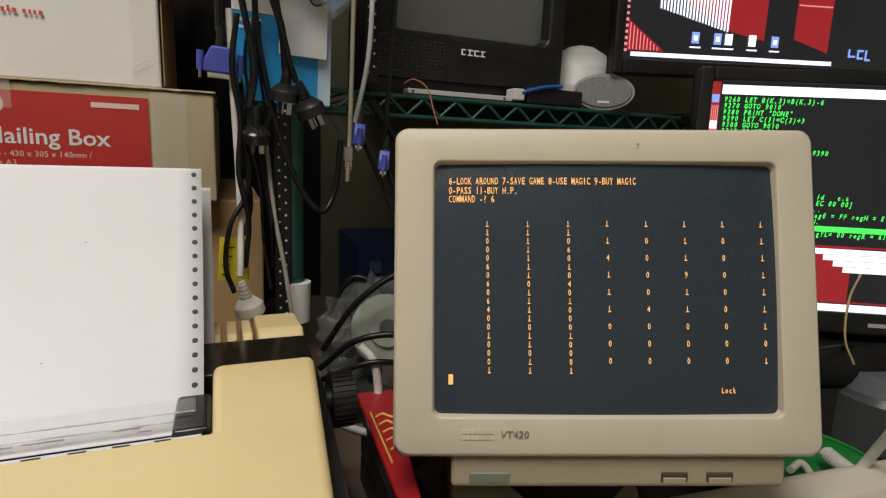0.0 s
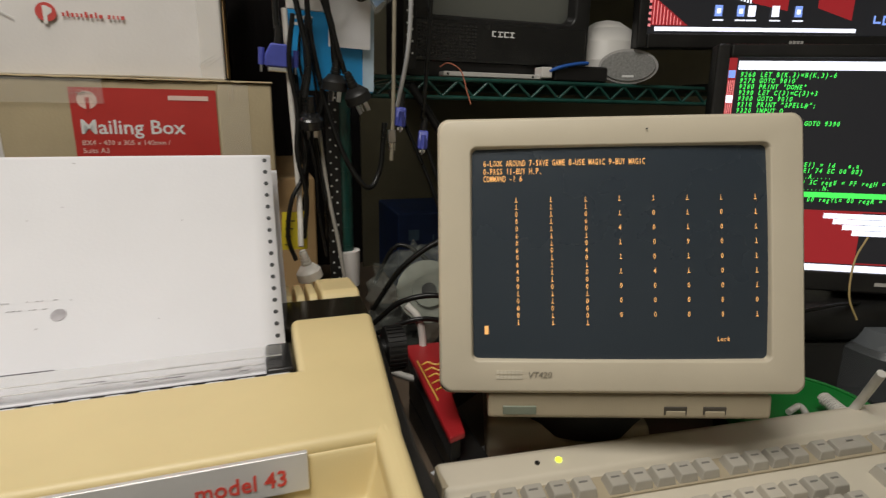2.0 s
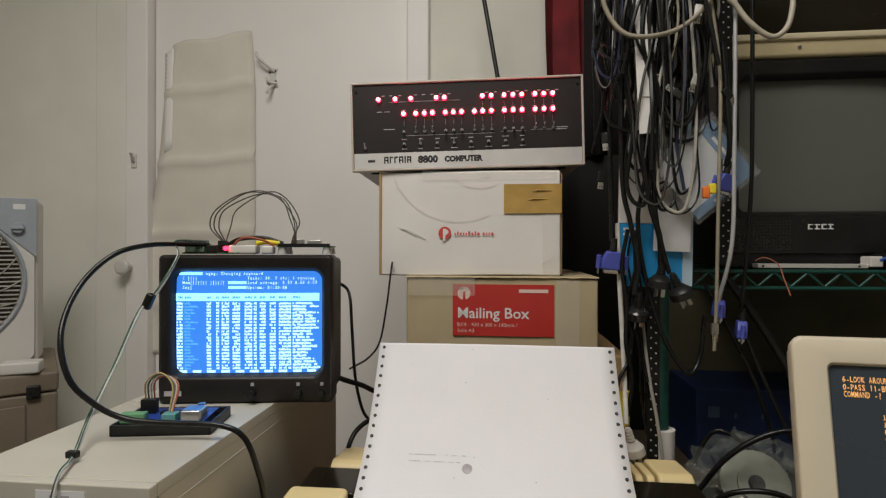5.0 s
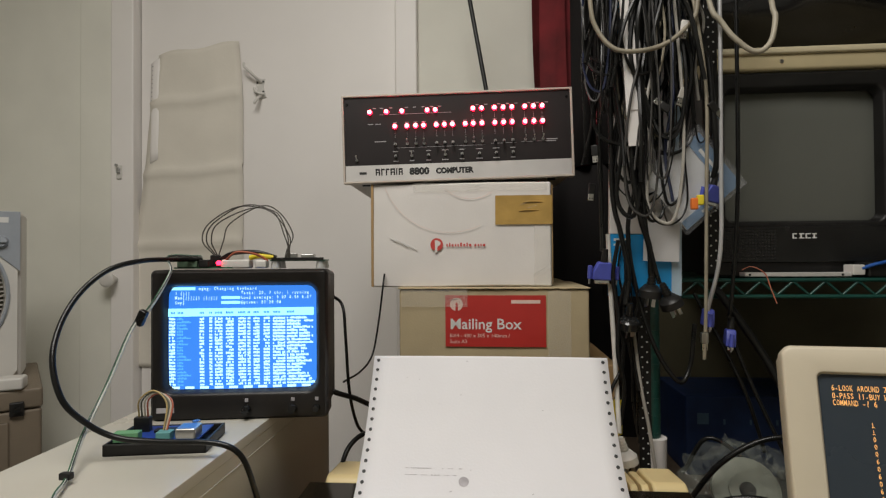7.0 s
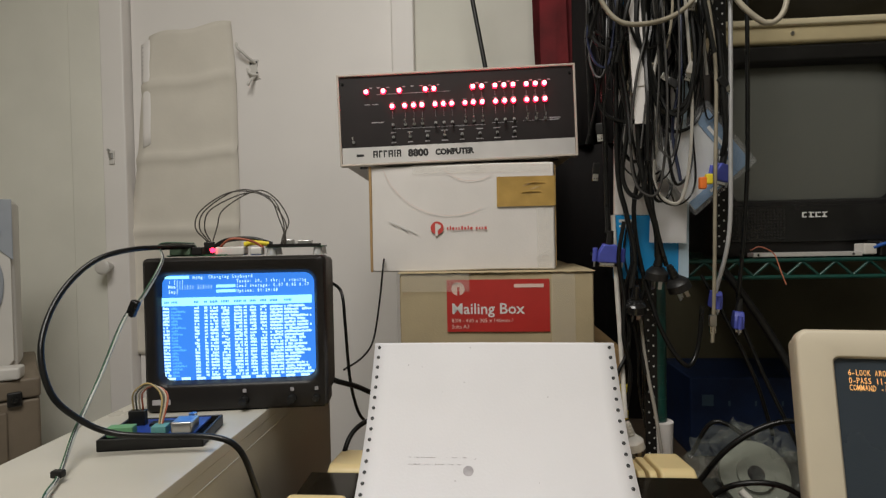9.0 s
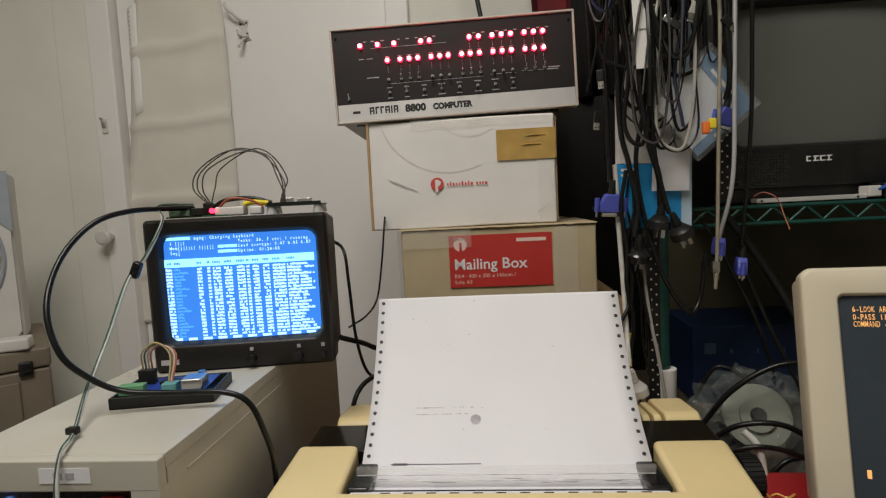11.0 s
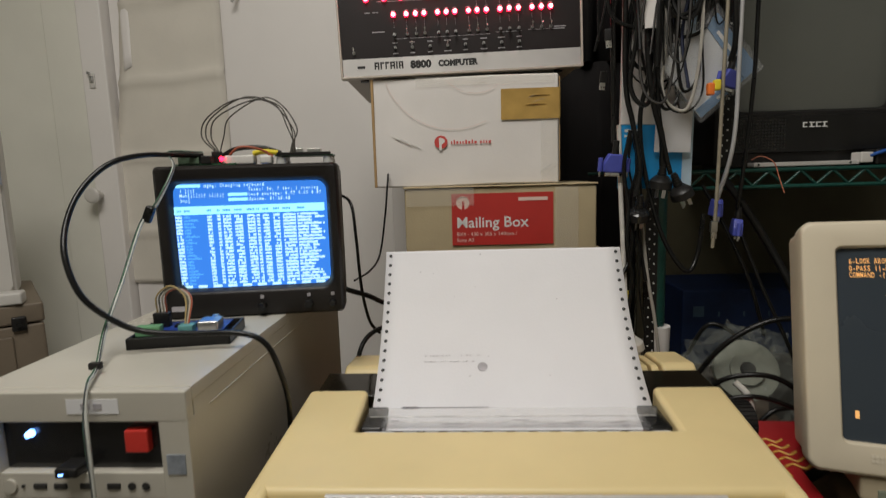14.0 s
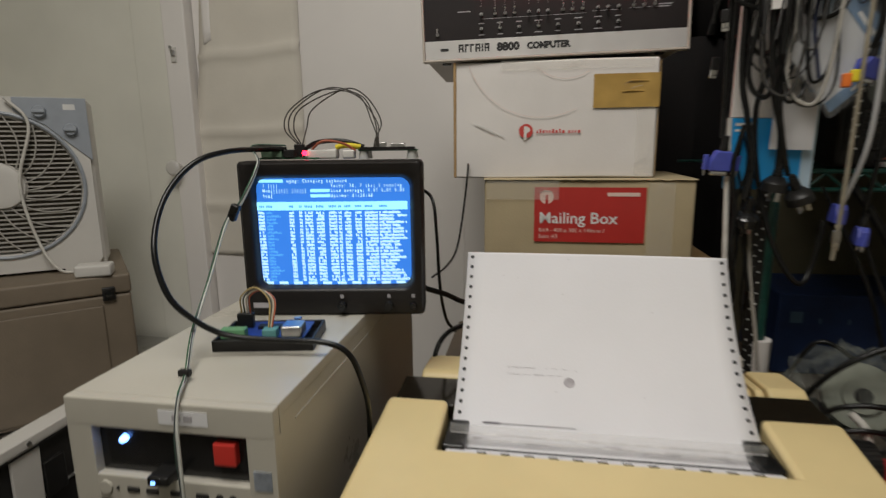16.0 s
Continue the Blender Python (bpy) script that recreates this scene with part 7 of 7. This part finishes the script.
# clutter behind the terminal
for pts, r, mt, lab in (
    ([(0.115, 0.66, 0.845), (0.15, 0.64, 0.905), (0.20, 0.63, 0.94), (0.25, 0.62, 0.945), (0.30, 0.62, 0.93)], 0.0036, rubber, "thick black lead arching behind the terminal"),
    ([(0.105, 0.62, 0.84), (0.14, 0.60, 0.875), (0.19, 0.585, 0.88), (0.235, 0.58, 0.845), (0.26, 0.58, 0.80)], 0.0034, rubber, "black lead coiled beside the printer"),
    ([(0.10, 0.59, 0.84), (0.15, 0.57, 0.862), (0.20, 0.565, 0.85), (0.24, 0.56, 0.82)], 0.0032, rubber, "black lead coiled beside the printer"),
    ([(0.10, 0.56, 0.815), (0.14, 0.545, 0.80), (0.18, 0.54, 0.80), (0.22, 0.535, 0.795)], 0.0040, white_cable, "white lead lying behind the red folder"),
    ([(0.140, 0.585, 0.875), (0.152, 0.575, 0.860), (0.156, 0.57, 0.83), (0.152, 0.56, 0.80)], 0.0046, white_cable, "short white lead bending down"),
    ([(0.13, 0.72, 0.86), (0.16, 0.71, 0.915), (0.20, 0.69, 0.895), (0.23, 0.66, 0.85)], 0.0030, rubber, "black lead bent over the clear bag"),
    ([(0.20, 0.72, 1.06), (0.225, 0.70, 0.98), (0.25, 0.67, 0.90), (0.262, 0.65, 0.85)], 0.0026, rubber, "thin black lead dropping behind the terminal"),
    ([(0.17, 0.60, 0.80), (0.20, 0.60, 0.83), (0.24, 0.60, 0.83), (0.27, 0.60, 0.80)], 0.0034, rubber, "black lead coiled in front of the clear bag"),
):
    cable(pts, r, mt, lab)
bagm = bmesh.new()
bmesh.ops.create_icosphere(bagm, subdivisions=5, radius=1.0)
for v in bagm.verts:
    d = 1 + 0.30 * noise.noise(v.co * 2.6) + 0.22 * abs(noise.noise(v.co * 5)) - 0.20 * abs(noise.noise(v.co * 9 + Vector((4, 1, 7)))) - 0.10 * abs(noise.noise(v.co * 17 + Vector((1, 8, 3))))
    v.co = Vector((0.205 + v.co.x * 0.080 * d, 0.69 + v.co.y * 0.07 * d, max(DESK + 0.001, 0.825 + v.co.z * 0.085 * d)))
ob = part("clear_plastic_bag", bagm, clear("crumpled_bag", (0.40, 0.43, 0.38), 0.10, 0.11))
tagged(ob, "crumpled clear plastic bag on the desk", "bag")
rl = thing("cable_reel", Matrix.Translation((0.190, 0.66, 0.862)) @ pose(0, 0, 0, 62, 0, -10), "pale flat spool inside the clear bag", "spool")
bm = bmesh.new()
add_cyl(bm, (0, 0, -0.006), (0, 0, 0.006), 0.042, n=32)
add_cyl(bm, (0, 0, 0.006), (0, 0, 0.012), 0.022, n=24)
part("disc", bm, M("spool_grey", (0.22, 0.235, 0.19), 0.45, var=0.2, scale=40), rl)
part("hub", cyl((0, 0, 0.012), (0, 0, 0.014), 0.010, n=18), black, rl)
for k, (x, y, w, d, h, mt, lab) in enumerate(((0.13, 0.67, 0.06, 0.09, 0.075, black, "dark gadget box among the clutter"), (0.26, 0.60, 0.10, 0.07, 0.055, steel, "grey metal bracket among the clutter"), (0.30, 0.70, 0.12, 0.10, 0.10, M("dull_grey_box", (0.07, 0.07, 0.065), 0.5), "dull grey box behind the terminal"))):
    ob = part("clutter_box", box(x, x + w, y, y + d, DESK, DESK + h, 0.004), mt)
    tagged(ob, lab, "box")
wring = bmesh.new()
add_tube(wring, [(0.278 + 0.026 * math.cos(a), 0.60 + 0.01 * math.sin(a), 0.842 + 0.036 * math.sin(a)) for a in [2 * math.pi * k / 14 for k in range(15)]], 0.0045, 8, 3)
ob = part("white_cable_coil", wring, white_cable)
tagged(ob, "coil of white cable behind the terminal", "cable")

# right of the terminal
gl = thing("green_tub", pose(0.545, 0.392, DESK), "round tub with a bright green lid behind the keyboard", "tub")
part("tub", cyl((0, 0, 0), (0, 0, 0.030), 0.082, 0.086, 40), jar_plastic, gl)
part("lid", cyl((0, 0, 0.030), (0, 0, 0.040), 0.088, 0.085, 40), green_lid, gl, "bright green lid")
bm = bmesh.new()
add_tube(bm, [(0.084 * math.cos(a), 0.084 * math.sin(a), 0.041) for a in [2 * math.pi * k / 40 for k in range(41)]], 0.0025, 6, 1)
part("lid_rim", bm, green_lid, gl)
coil = thing("coiled_lead", pose(0, 0, 0), "thick white coiled lead lying on the green lid", "cable")
ca, cb = Vector((0.56, 0.377, 0.797)), Vector((0.553, 0.35, 0.795))
part("core", tube([ca, (ca + cb) / 2, cb], 0.0052), white_cable, coil)
bm = bmesh.new()
turns = 9
ax = (cb - ca).normalized()
s1 = ax.cross(Vector((0, 0, 1))).normalized()
s2 = s1.cross(ax)
add_tube(bm, [ca.lerp(cb, k / (turns * 10)) + 0.0058 * (math.cos(k * 0.628) * s1 + math.sin(k * 0.628) * s2) for k in range(turns * 10 + 1)], 0.0021, 6, 1)
part("winding", bm, white_cable, coil)
cable([(0.55, 0.345, 0.794), (0.556, 0.339, 0.815), (0.54, 0.317, 0.86)], 0.0045, white_cable, "white keyboard lead rising from the desk")
cable([(0.508, 0.376, 0.79), (0.531, 0.381, 0.79), (0.519, 0.363, 0.79), (0.502, 0.348, 0.79)], 0.0035, white_cable, "loose white plug lead on the green lid")
jr = thing("frosted_jar", pose(0.757, 0.430, DESK), "round frosted plastic jar holding coloured wires", "jar")
bm = bmesh.new()
add_cyl(bm, (0, 0, 0), (0, 0, 0.070), 0.066, 0.068, 40)
add_cyl(bm, (0, 0, 0.070), (0, 0, 0.078), 0.068, 0.062, 40)
part("body", bm, jar_plastic, jr, smooth=False)
part("cap", cyl((0, 0, 0.078), (0, 0, 0.100), 0.062, 0.056, 36), M("jar_cap", (0.13, 0.14, 0.15), 0.25), jr)
for k, (c, dx) in enumerate(((yellow, -0.02), (wire_col[3], 0.0), (blue_plug, 0.02), (fan_white, 0.01), (wire_col[0], -0.03))):
    part("coloured_wire", tube([(dx - 0.01, -0.02, 0.112), (dx - 0.02, -0.03, 0.130), (dx + 0.01, -0.035, 0.140 + 0.004 * k), (dx + 0.03, -0.02, 0.118)], 0.0016), c, jr)
cable([(0.655, 0.42, 0.862), (0.648, 0.43, 0.89), (0.66, 0.44, 0.93), (0.69, 0.45, 0.955)], 0.0012, wire_col[0], "thin brown wire rising from the jar")
cable([(0.54, 0.47, 0.80), (0.575, 0.45, 0.86), (0.63, 0.44, 0.875), (0.70, 0.45, 0.87)], 0.0025, rubber, "thin black lead beside the jar")
dk = part("dark_speaker_bar", box(0.50, 0.95, 0.50, 0.60, 0.815, 0.868, 0.02, 3, m=None), black)
dk.matrix_basis = Matrix.Translation((0.50, 0.60, 0)) @ pose(0, 0, 0, 0, 0, -16) @ Matrix.Translation((-0.50, -0.60, 0))
tagged(dk, "long black sound bar under the lower monitor", "speaker")
dkb = part("dark_drawer_box", box(0.50, 0.95, 0.51, 0.60, DESK, 0.814, 0.003), black_matt)
dkb.matrix_basis = dk.matrix_basis
tagged(dkb, "dark box under the sound bar", "box")
